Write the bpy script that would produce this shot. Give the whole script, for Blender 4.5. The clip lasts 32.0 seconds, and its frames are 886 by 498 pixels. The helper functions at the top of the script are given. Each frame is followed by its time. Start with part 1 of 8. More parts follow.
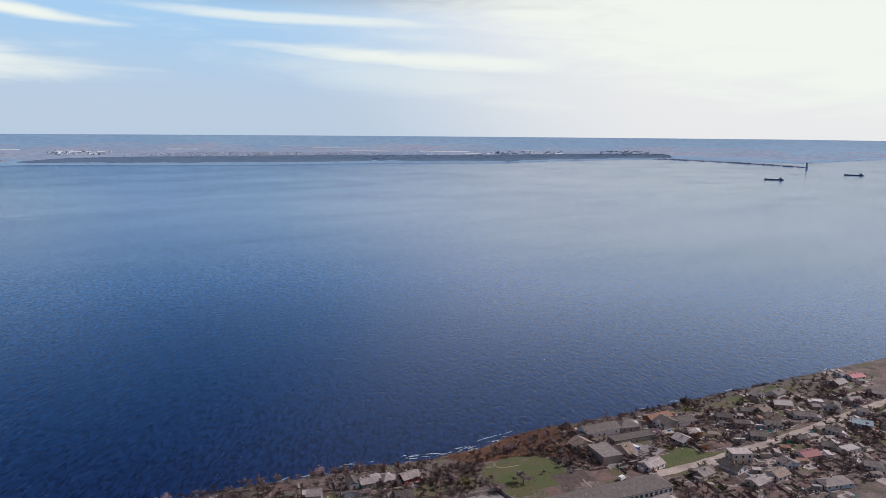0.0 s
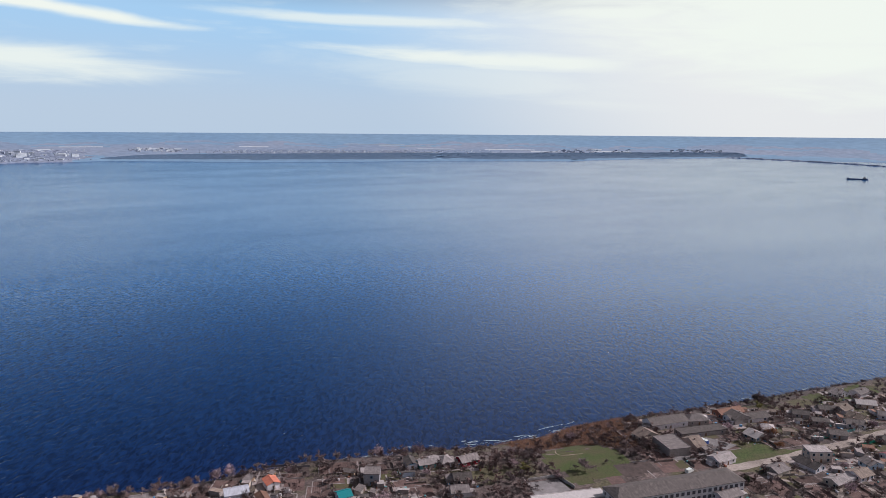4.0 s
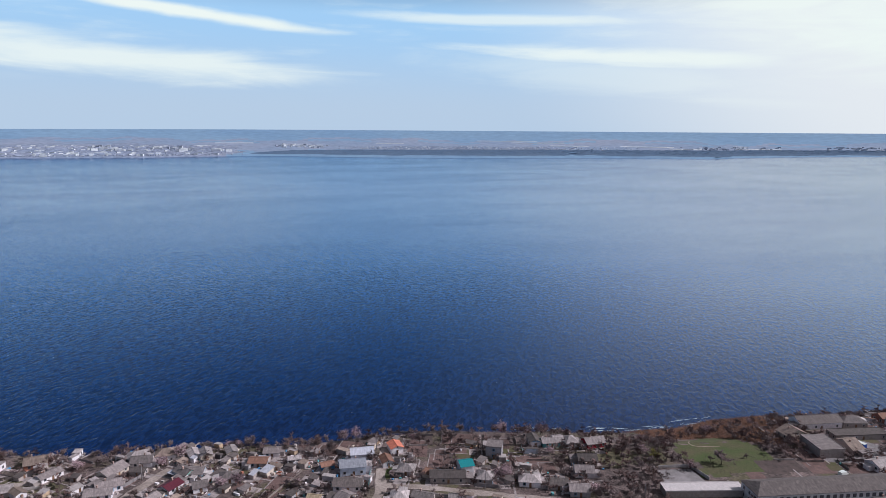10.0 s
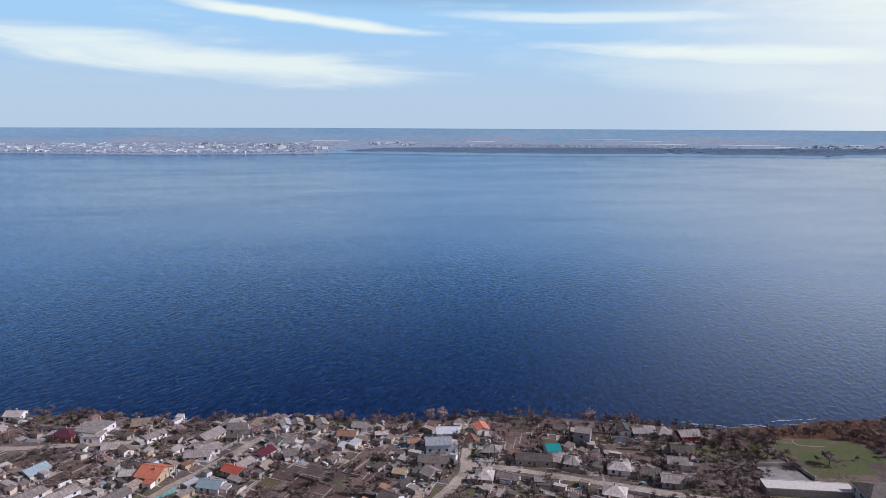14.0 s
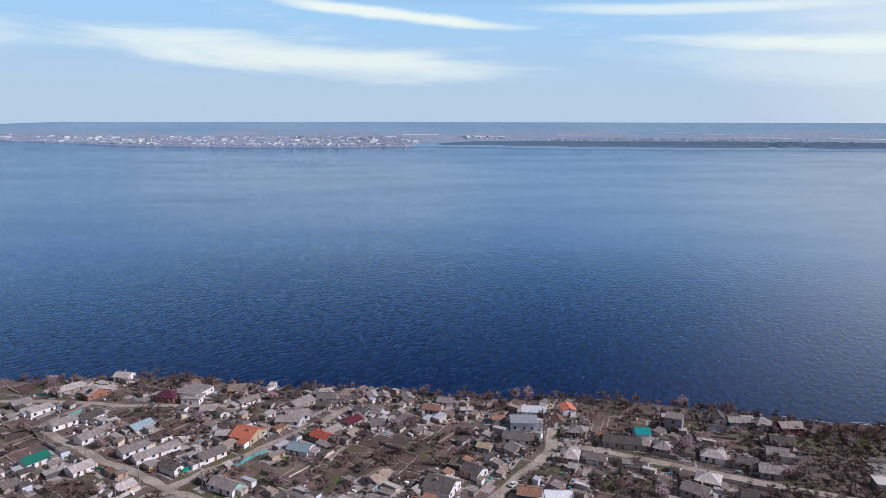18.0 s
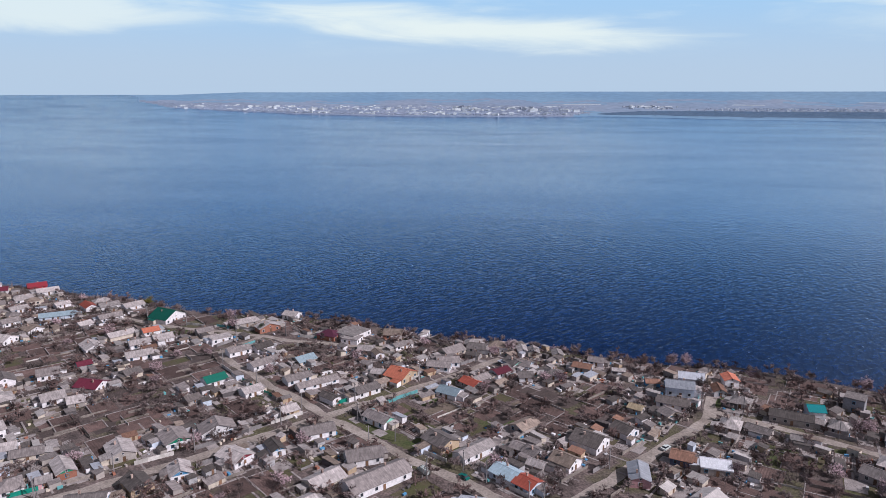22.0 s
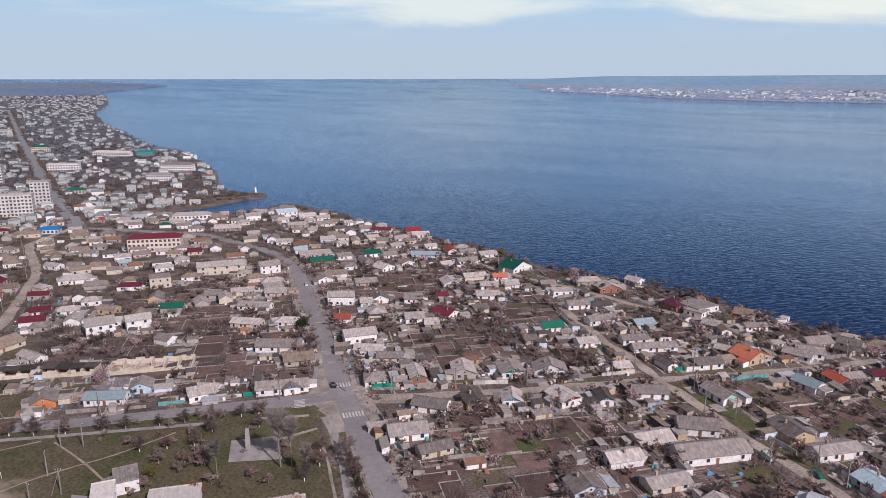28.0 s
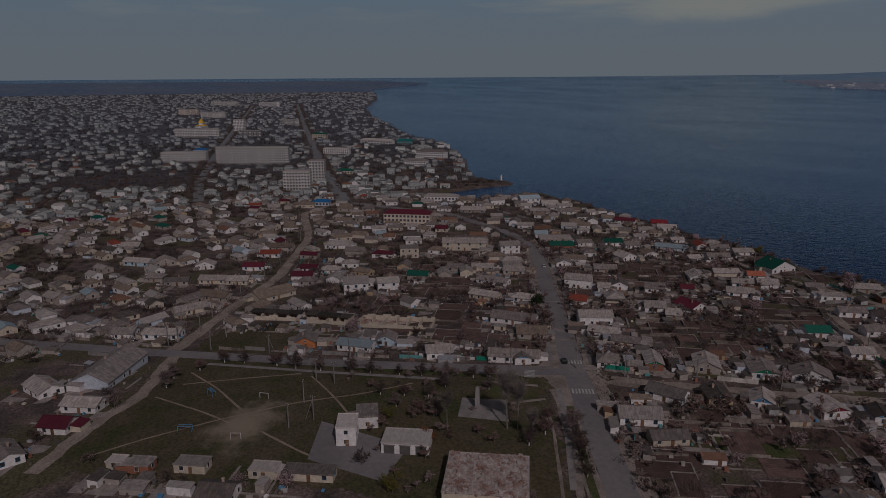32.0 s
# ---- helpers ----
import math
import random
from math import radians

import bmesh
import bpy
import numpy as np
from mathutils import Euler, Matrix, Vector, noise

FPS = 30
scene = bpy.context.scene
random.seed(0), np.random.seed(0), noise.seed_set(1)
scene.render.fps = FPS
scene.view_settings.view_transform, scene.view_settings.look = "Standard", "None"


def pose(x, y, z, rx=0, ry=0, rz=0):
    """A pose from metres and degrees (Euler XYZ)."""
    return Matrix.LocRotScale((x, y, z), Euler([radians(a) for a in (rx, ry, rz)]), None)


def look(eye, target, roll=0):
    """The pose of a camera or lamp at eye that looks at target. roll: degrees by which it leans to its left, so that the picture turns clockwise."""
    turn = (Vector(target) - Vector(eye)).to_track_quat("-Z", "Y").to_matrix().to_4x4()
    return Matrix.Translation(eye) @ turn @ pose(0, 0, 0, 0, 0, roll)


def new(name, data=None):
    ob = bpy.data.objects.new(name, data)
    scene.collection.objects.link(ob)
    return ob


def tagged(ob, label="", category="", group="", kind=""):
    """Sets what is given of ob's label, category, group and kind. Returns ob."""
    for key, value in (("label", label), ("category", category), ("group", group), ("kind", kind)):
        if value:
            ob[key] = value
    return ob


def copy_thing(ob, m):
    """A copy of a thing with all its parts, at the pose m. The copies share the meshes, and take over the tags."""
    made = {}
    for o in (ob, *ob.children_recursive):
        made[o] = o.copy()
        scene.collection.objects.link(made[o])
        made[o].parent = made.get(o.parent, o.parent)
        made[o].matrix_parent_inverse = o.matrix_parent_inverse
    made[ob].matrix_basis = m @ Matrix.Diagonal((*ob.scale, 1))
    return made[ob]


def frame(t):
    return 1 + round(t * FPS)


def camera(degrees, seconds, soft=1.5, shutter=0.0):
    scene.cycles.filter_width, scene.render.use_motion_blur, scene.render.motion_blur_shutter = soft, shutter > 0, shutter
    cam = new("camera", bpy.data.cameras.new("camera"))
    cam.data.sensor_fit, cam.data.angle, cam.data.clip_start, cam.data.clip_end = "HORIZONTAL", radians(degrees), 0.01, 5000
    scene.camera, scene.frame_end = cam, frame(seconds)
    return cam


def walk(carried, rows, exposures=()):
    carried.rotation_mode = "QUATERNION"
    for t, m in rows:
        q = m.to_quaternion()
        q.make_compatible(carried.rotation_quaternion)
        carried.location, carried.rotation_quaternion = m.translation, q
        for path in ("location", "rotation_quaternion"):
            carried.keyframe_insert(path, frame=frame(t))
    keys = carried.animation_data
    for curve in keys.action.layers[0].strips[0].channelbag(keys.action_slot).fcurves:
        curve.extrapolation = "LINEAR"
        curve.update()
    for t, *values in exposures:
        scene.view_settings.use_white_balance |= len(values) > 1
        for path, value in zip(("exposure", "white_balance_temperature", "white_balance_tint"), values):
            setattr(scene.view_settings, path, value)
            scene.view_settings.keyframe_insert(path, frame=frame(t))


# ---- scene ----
cam = camera(65.07, 32.0, soft=0.5)

# the drone sinks slowly on the spot and pans from east to west: seconds, place, heading, tilt, lean
FLIGHT = [
    (0, 0.00, 0.00, 202.00, -23.473, 9.571, 0.769),
    (0.5, 0.58, 0.57, 200.48, -22.847, 9.566, 0.767),
    (1, 1.04, 1.08, 198.97, -22.195, 9.585, 0.774),
    (1.5, 1.39, 1.44, 197.51, -21.536, 9.596, 0.772),
    (2, 1.68, 1.70, 196.15, -20.916, 9.617, 0.776),
    (2.5, 1.85, 1.93, 194.87, -20.229, 9.616, 0.757),
    (3, 1.94, 2.09, 193.62, -19.519, 9.648, 0.796),
    (3.5, 1.92, 2.25, 192.37, -18.819, 9.641, 0.782),
    (5.5, 1.89, 2.72, 187.40, -15.953, 9.675, 0.735),
    (6, 1.94, 2.87, 186.21, -15.009, 9.701, 0.722),
    (6.5, 1.94, 3.02, 185.05, -14.097, 9.715, 0.736),
    (7, 1.92, 3.23, 183.89, -13.148, 9.756, 0.730),
    (7.5, 1.95, 3.49, 182.71, -12.212, 9.742, 0.729),
    (8, 2.05, 3.72, 181.50, -11.241, 9.749, 0.723),
    (8.5, 2.20, 3.88, 180.32, -10.267, 9.785, 0.735),
    (9, 2.36, 3.97, 179.15, -9.278, 9.785, 0.727),
    (9.5, 2.47, 4.07, 178.00, -8.316, 9.787, 0.712),
    (10, 2.52, 4.21, 176.83, -7.406, 9.805, 0.690),
    (10.5, 2.57, 4.39, 175.61, -6.463, 9.810, 0.683),
    (11, 2.57, 4.53, 174.32, -5.533, 9.831, 0.662),
    (11.5, 2.52, 4.63, 173.04, -4.606, 9.832, 0.660),
    (12, 2.49, 4.67, 171.85, -3.693, 9.841, 0.687),
    (12.5, 2.40, 4.65, 170.66, -2.754, 9.857, 0.677),
    (13, 2.34, 4.62, 169.48, -1.826, 9.850, 0.672),
    (13.5, 2.27, 4.65, 168.39, -0.901, 9.889, 0.648),
    (14, 2.17, 4.67, 167.24, 0.023, 9.902, 0.617),
    (14.5, 2.11, 4.72, 166.01, 0.742, 9.912, 0.614),
    (16.5, 1.93, 4.75, 161.17, 4.299, 9.986, 0.593),
    (17, 1.91, 4.74, 160.08, 5.270, 10.102, 0.570),
    (17.5, 1.90, 4.76, 158.95, 6.179, 10.298, 0.504),
    (18, 1.88, 4.82, 157.77, 7.334, 10.340, 0.469),
    (18.5, 1.86, 4.89, 156.57, 8.953, 10.483, 0.449),
    (19, 1.82, 5.01, 155.36, 10.542, 10.682, 0.446),
    (19.5, 1.82, 5.07, 154.13, 11.938, 10.817, 0.431),
    (20, 1.77, 5.21, 152.85, 13.315, 11.071, 0.399),
    (20.5, 1.69, 5.35, 151.59, 14.703, 11.482, 0.355),
    (21, 1.57, 5.50, 150.33, 16.131, 11.871, 0.365),
    (21.5, 1.45, 5.65, 149.11, 18.096, 12.274, 0.356),
    (21.7, 1.43, 5.73, 148.63, 18.989, 12.468, 0.352),
    (22, 1.41, 5.88, 147.91, 20.256, 12.698, 0.338),
    (22.5, 1.32, 6.08, 146.70, 22.402, 13.085, 0.309),
    (23, 1.15, 6.22, 145.48, 24.535, 13.407, 0.345),
    (23.4, 1.05, 6.31, 144.55, 26.402, 13.631, 0.340),
    (23.5, 1.02, 6.34, 144.31, 26.840, 13.689, 0.342),
    (23.6, 0.99, 6.38, 144.07, 27.267, 13.737, 0.351),
    (24, 0.83, 6.59, 143.09, 29.277, 13.850, 0.395),
    (24.5, 0.60, 6.83, 141.80, 31.688, 13.866, 0.402),
    (25, 0.35, 7.10, 140.48, 34.144, 13.866, 0.420),
    (25.5, 0.20, 7.30, 139.17, 36.613, 13.879, 0.388),
    (27.5, -0.74, 7.59, 133.87, 46.402, 13.904, 0.234),
    (28, -0.89, 7.61, 132.60, 48.932, 13.904, 0.204),
    (28.5, -0.94, 7.55, 131.31, 51.444, 13.883, 0.192),
    (29, -0.99, 7.52, 130.01, 54.013, 13.877, 0.135),
    (29.5, -1.19, 7.58, 128.69, 56.561, 13.894, 0.044),
    (30, -1.46, 7.62, 127.35, 59.072, 13.896, -0.014),
    (30.5, -1.69, 7.59, 126.05, 61.562, 13.915, -0.055),
    (31, -1.94, 7.53, 124.85, 64.032, 13.946, -0.098),
    (31.5, -2.20, 7.51, 123.65, 66.520, 13.967, -0.137),
    (32, -2.42, 7.49, 122.41, 68.981, 13.966, -0.236),
]


def aim(x, y, z, heading, tilt, lean):
    h, p = radians(heading), radians(tilt)
    way = Vector((-math.sin(h) * math.cos(p), math.cos(h) * math.cos(p), -math.sin(p)))
    eye = Vector((x, y, z))
    return look(eye, eye + way * 100, lean)


walk(cam, [(t, aim(*r)) for t, *r in FLIGHT],
     [(0, 0.0, 6000, 11), (5, 0.0, 5900, 10), (11, 0.0, 5690, 9), (22, 0.0, 5700, 9), (25, 0.0, 5820, 10), (28, 0.0, 6080, 12), (29.4, -0.02, 6150, 12), (30.0, -0.12, 6180, 12), (30.7, -0.42, 6220, 12), (31.0, -0.84, 6240, 12), (31.5, -1.58, 6260, 12), (32.0, -2.30, 6280, 12)])

# ---- world and sun ----
SKY_GAIN = 0.022
VEIL_LOW, VEIL_HIGH, VEIL_SUN, CLOUD = (0.55, 0.64, 0.725), (0.435, 0.65, 0.85), (0.90, 0.87, 0.81), (0.92, 0.92, 0.79)
SUN_AZ, SUN_EL = radians(94), radians(39)  # clockwise from +y, above the horizon
world = bpy.data.worlds.new("world")
scene.world = world
world.use_nodes = True
wn, wl = world.node_tree.nodes, world.node_tree.links
wn.clear()


def wnode(kind, **values):
    n = wn.new(kind)
    for k, v in values.items():
        n.inputs[k].default_value = v
    return n


sky = wn.new("ShaderNodeTexSky")
sky.sky_type = "NISHITA"
sky.sun_disc = False
sky.sun_elevation, sky.sun_rotation = SUN_EL, SUN_AZ
sky.altitude, sky.air_density, sky.dust_density, sky.ozone_density = 0, 1.0, 1.2, 2.0
def wmath(op, a, b=None, clamp=False):
    n = wn.new("ShaderNodeMath")
    n.operation, n.use_clamp = op, clamp
    for k, v in enumerate((a, b)):
        if v is None:
            continue
        if isinstance(v, (int, float)):
            n.inputs[k].default_value = v
        else:
            wl.new(v, n.inputs[k])
    return n.outputs[0]


def wmix(fac, a, b):
    n = wn.new("ShaderNodeMix")
    n.data_type = "RGBA"
    for key, v in (("Factor", fac), ("A", a), ("B", b)):
        if isinstance(v, tuple):
            n.inputs[key].default_value = (*v, 1)
        elif isinstance(v, (int, float)):
            n.inputs[key].default_value = v
        else:
            wl.new(v, n.inputs[key])
    return n.outputs["Result"]


def wrange(v, a, b, c, d, smooth=True):
    n = wn.new("ShaderNodeMapRange")
    n.interpolation_type = "SMOOTHSTEP" if smooth else "LINEAR"
    wl.new(v, n.inputs["Value"])
    for k, q in zip(("From Min", "From Max", "To Min", "To Max"), (a, b, c, d)):
        n.inputs[k].default_value = q
    return n.outputs["Result"]


geom = wn.new("ShaderNodeTexCoord")
sep = wn.new("ShaderNodeSeparateXYZ")
wl.new(geom.outputs["Generated"], sep.inputs[0])
bearing = wmath("MULTIPLY", wmath("ARCTAN2", wmath("MULTIPLY", sep.outputs["X"], -1.0), sep.outputs["Y"]), 57.2958)
lift = wmath("MULTIPLY", wmath("ARCSINE", sep.outputs["Z"]), 57.2958)
# the blue of the sky behind a thin bright veil, which thickens to the horizon and glows round the sun
gain = wn.new("ShaderNodeVectorMath"); gain.operation = "SCALE"; gain.inputs["Scale"].default_value = SKY_GAIN
wl.new(sky.outputs[0], gain.inputs[0])
toward = wn.new("ShaderNodeVectorMath"); toward.operation = "DOT_PRODUCT"
wl.new(geom.outputs["Generated"], toward.inputs[0])
toward.inputs[1].default_value = (math.sin(SUN_AZ) * math.cos(SUN_EL), math.cos(SUN_AZ) * math.cos(SUN_EL), math.sin(SUN_EL))
glow = wrange(toward.outputs["Value"], 0.12, 0.50, 0.0, 1.0)
high = wrange(lift, 1.0, 9.0, 0.0, 1.0)
veil = wmix(high, VEIL_LOW, VEIL_HIGH)
veil = wmix(glow, veil, VEIL_SUN)
thick = wmath("MAXIMUM", wrange(lift, 8.5, 13.0, 0.93, 0.03), wmath("MULTIPLY", glow, wrange(lift, 11.0, 24.0, 0.85, 0.3)))
air = wmix(thick, gain.outputs[0], veil)
# clouds: bearing, lift, half length, half height, slant, brightness
place = wn.new("ShaderNodeCombineXYZ")
wl.new(wmath("MULTIPLY", bearing, 0.085), place.inputs[0])
wl.new(wmath("MULTIPLY", lift, 0.55), place.inputs[1])
ragged = wnode("ShaderNodeTexNoise", Scale=1.0, Detail=6.0, Roughness=0.58, Distortion=0.5)
wl.new(place.outputs[0], ragged.inputs["Vector"])
edge_noise = wmath("MULTIPLY", wmath("SUBTRACT", ragged.outputs["Fac"], 0.5), 1.7)
cover = None
for az, el, wa, we, slant, strength in ((18.5, 4.9, 17, 1.4, 0.05, 0.85), (12.0, 8.3, 11, 0.5, 0.095, 1.0), (-21, 5.7, 13, 0.8, 0.05, 0.9),
                                        (-11, 8.5, 13, 0.45, 0.02, 0.7), (-32, 9.1, 7, 0.7, 0.03, 0.9), (-52, 7.0, 30, 6.0, 0.16, 1.0),
                                        (49, 5.6, 12, 1.6, -0.01, 0.7), (-20, 4.2, 15, 1.5, 0.1, 0.35), (-55, 14.0, 24, 3.0, 0.0, 0.6)):
    du = wmath("DIVIDE", wmath("SUBTRACT", bearing, float(az)), float(wa))
    bent = wmath("SUBTRACT", wmath("SUBTRACT", lift, float(el)), wmath("MULTIPLY", wmath("SUBTRACT", bearing, float(az)), float(slant)))
    dv = wmath("DIVIDE", bent, float(we))
    far_out = wmath("SQRT", wmath("ADD", wmath("MULTIPLY", du, du), wmath("MULTIPLY", dv, dv)))
    one = wrange(wmath("ADD", far_out, edge_noise), 0.30, 1.25, float(strength), 0.0)
    cover = one if cover is None else wmath("MAXIMUM", cover, one)
streak = wnode("ShaderNodeTexNoise", Scale=0.9, Detail=7.0, Roughness=0.6)
wl.new(place.outputs[0], streak.inputs["Vector"])
wisps = wmath("MULTIPLY", wrange(streak.outputs["Fac"], 0.50, 0.80, 0.0, 0.40), wrange(lift, 2.0, 6.0, 0.0, 1.0))
cover = wmath("MAXIMUM", cover, wisps)
full = wmix(cover, air, CLOUD)
back = wnode("ShaderNodeBackground", Strength=1.0)
wl.new(full, back.inputs["Color"])
wout = wn.new("ShaderNodeOutputWorld")
wl.new(back.outputs[0], wout.inputs[0])

sun = new("sun", bpy.data.lights.new("sun", "SUN"))
sun.data.energy, sun.data.angle, sun.data.color = 4.3, radians(1.5), (1.0, 0.94, 0.86)
sun_way = Vector((math.sin(SUN_AZ) * math.cos(SUN_EL), math.cos(SUN_AZ) * math.cos(SUN_EL), math.sin(SUN_EL)))
sun.matrix_world = look(sun_way * 400, (0, 0, 0))

# ---- materials ----
def material(name, color, rough=0.9, color2=None, scale=1.0, fine=0.0, bump=0.0, metal=0.0, random_tint=0.0, spec=0.3, color3=None):
    """A surface with two scales of variation: broad patches between color and color2, and fine grain."""
    # the town's soil, lime wash and weathered sheets all lean to rose
    if not name.startswith(("far", "sea", "car", "truck", "roof_green", "roof_teal", "roof_blue")):
        color, color2, color3 = (c and (c[0] * 1.04, c[1] * 0.95, c[2] * 1.02) for c in (color, color2, color3))
    m = bpy.data.materials.new(name)
    m.use_nodes = True
    n, l = m.node_tree.nodes, m.node_tree.links
    b = n["Principled BSDF"]
    b.inputs["Roughness"].default_value = rough
    b.inputs["Metallic"].default_value = metal
    b.inputs["Specular IOR Level"].default_value = spec
    co = n.new("ShaderNodeNewGeometry")
    big = n.new("ShaderNodeTexNoise")
    big.inputs["Scale"].default_value, big.inputs["Detail"].default_value = scale, 4.0
    l.new(co.outputs["Position"], big.inputs["Vector"])
    mx = n.new("ShaderNodeMix"); mx.data_type = "RGBA"
    c2 = color2 or tuple(c * 0.7 for c in color)
    mx.inputs["A"].default_value, mx.inputs["B"].default_value = (*color, 1), (*c2, 1)
    rp = n.new("ShaderNodeMapRange")
    rp.inputs["From Min"].default_value, rp.inputs["From Max"].default_value = 0.35, 0.65
    l.new(big.outputs["Fac"], rp.inputs["Value"])
    l.new(rp.outputs["Result"], mx.inputs["Factor"])
    last = mx.outputs["Result"]
    if color3:
        broad = n.new("ShaderNodeTexNoise")
        broad.inputs["Scale"].default_value, broad.inputs["Detail"].default_value = scale * 0.4, 5.0
        l.new(co.outputs["Position"], broad.inputs["Vector"])
        rb = n.new("ShaderNodeMapRange")
        rb.inputs["From Min"].default_value, rb.inputs["From Max"].default_value = 0.50, 0.60
        l.new(broad.outputs["Fac"], rb.inputs["Value"])
        m3 = n.new("ShaderNodeMix"); m3.data_type = "RGBA"
        m3.inputs["B"].default_value = (*color3, 1)
        l.new(rb.outputs["Result"], m3.inputs["Factor"])
        l.new(last, m3.inputs["A"])
        last = m3.outputs["Result"]
    grain = n.new("ShaderNodeTexNoise")
    grain.inputs["Scale"].default_value, grain.inputs["Detail"].default_value = scale * 11, 3.0
    l.new(co.outputs["Position"], grain.inputs["Vector"])
    if fine:
        hs = n.new("ShaderNodeHueSaturation")
        mr = n.new("ShaderNodeMapRange")
        mr.inputs["From Min"].default_value, mr.inputs["From Max"].default_value = 0.3, 0.7
        mr.inputs["To Min"].default_value, mr.inputs["To Max"].default_value = 1 - fine, 1 + fine
        l.new(grain.outputs["Fac"], mr.inputs["Value"])
        l.new(mr.outputs["Result"], hs.inputs["Value"])
        l.new(last, hs.inputs["Color"])
        last = hs.outputs["Color"]
    if random_tint:
        hs = n.new("ShaderNodeHueSaturation")
        oi = n.new("ShaderNodeObjectInfo")
        mr = n.new("ShaderNodeMapRange")
        mr.inputs["To Min"].default_value, mr.inputs["To Max"].default_value = 1 - random_tint, 1 + random_tint
        l.new(oi.outputs["Random"], mr.inputs["Value"])
        l.new(mr.outputs["Result"], hs.inputs["Value"])
        l.new(last, hs.inputs["Color"])
        last = hs.outputs["Color"]
    l.new(last, b.inputs["Base Color"])
    if bump:
        bp = n.new("ShaderNodeBump")
        bp.inputs["Strength"].default_value, bp.inputs["Distance"].default_value = 1.0, bump
        l.new(grain.outputs["Fac"], bp.inputs["Height"])
        l.new(bp.outputs["Normal"], b.inputs["Normal"])
    return m


def water_material():
    m = bpy.data.materials.new("water")
    m.use_nodes = True
    n, l = m.node_tree.nodes, m.node_tree.links
    b = n["Principled BSDF"]
    b.inputs["IOR"].default_value = 1.33
    b.inputs["Specular Tint"].default_value = (0.54, 0.74, 1.0, 1)
    co = n.new("ShaderNodeNewGeometry")

    def waves(turn, along, across, detail, seed):
        mp = n.new("ShaderNodeMapping")
        mp.vector_type = "TEXTURE"
        mp.inputs["Location"].default_value = (seed, seed * 0.7, 0)
        mp.inputs["Rotation"].default_value = (0, 0, radians(turn))
        mp.inputs["Scale"].default_value = (along, across, 10)
        l.new(co.outputs["Position"], mp.inputs["Vector"])
        w = n.new("ShaderNodeTexNoise")
        w.inputs["Scale"].default_value, w.inputs["Detail"].default_value, w.inputs["Roughness"].default_value = 1.0, detail, 0.6
        w.inputs["Distortion"].default_value = 0.5
        l.new(mp.outputs[0], w.inputs["Vector"])
        return w.outputs["Fac"]

    def ramp(v, a, b_, c, d):
        r = n.new("ShaderNodeMapRange")
        for key, q in zip(("From Min", "From Max", "To Min", "To Max"), (a, b_, c, d)):
            r.inputs[key].default_value = q
        l.new(v, r.inputs["Value"])
        return r.outputs["Result"]

    # wind waves run across the estuary, a lower swell crosses them; calmer lanes lie over both
    wind, swell, lanes = waves(-22, 3.0, 7.0, 3.0, 0), waves(-14, 8.0, 22.0, 2.0, 31), waves(15, 620.0, 210.0, 4.0, 5)
    add = n.new("ShaderNodeMath"); add.operation = "MULTIPLY_ADD"
    l.new(swell, add.inputs[0]); add.inputs[1].default_value = 0.28; l.new(wind, add.inputs[2])
    span = n.new("ShaderNodeVectorMath"); span.operation = "LENGTH"
    l.new(co.outputs["Position"], span.inputs[0])
    bp = n.new("ShaderNodeBump")
    bp.inputs["Distance"].default_value = 0.40
    l.new(ramp(span.outputs["Value"], 430, 2600, 1.0, 0.8), bp.inputs["Strength"])
    l.new(add.outputs[0], bp.inputs["Height"])
    l.new(bp.outputs["Normal"], b.inputs["Normal"])
    l.new(ramp(lanes, 0.35, 0.65, 0.08, 0.16), b.inputs["Roughness"])
    # wave crests get a lighter base colour, painted contrast in place of reflections
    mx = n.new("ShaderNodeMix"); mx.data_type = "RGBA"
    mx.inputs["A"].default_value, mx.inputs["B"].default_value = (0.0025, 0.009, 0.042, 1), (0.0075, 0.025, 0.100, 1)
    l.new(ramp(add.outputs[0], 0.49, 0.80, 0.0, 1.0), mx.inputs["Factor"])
    # base colour bluer and lighter away from the camera, in place of reflected sky
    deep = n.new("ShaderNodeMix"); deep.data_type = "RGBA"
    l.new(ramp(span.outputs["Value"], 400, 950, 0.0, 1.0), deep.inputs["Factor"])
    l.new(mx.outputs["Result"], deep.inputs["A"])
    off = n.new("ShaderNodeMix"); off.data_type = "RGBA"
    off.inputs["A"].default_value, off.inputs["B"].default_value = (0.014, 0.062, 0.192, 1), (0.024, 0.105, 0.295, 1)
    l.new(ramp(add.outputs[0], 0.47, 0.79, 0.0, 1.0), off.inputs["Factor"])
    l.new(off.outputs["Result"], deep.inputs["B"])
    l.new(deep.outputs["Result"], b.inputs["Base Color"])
    return m


M_WATER = water_material()
M_GROUND = material("town_ground", (0.165, 0.128, 0.117), 0.95, (0.072, 0.057, 0.053), 0.11, 0.5, 0.05, color3=(0.098, 0.089, 0.052))
M_BLUFF = material("bluff_soil", (0.125, 0.092, 0.07), 0.95, (0.07, 0.06, 0.045), 0.08, 0.4, 0.15)
# distance haze is put into the colours of the far land
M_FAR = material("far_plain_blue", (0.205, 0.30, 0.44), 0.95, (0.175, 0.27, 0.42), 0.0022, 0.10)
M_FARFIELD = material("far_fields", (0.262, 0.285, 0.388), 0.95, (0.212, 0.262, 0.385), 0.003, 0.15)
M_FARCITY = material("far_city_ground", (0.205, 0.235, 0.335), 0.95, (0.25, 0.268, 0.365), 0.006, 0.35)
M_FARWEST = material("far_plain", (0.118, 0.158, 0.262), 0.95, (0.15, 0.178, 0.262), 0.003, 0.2)
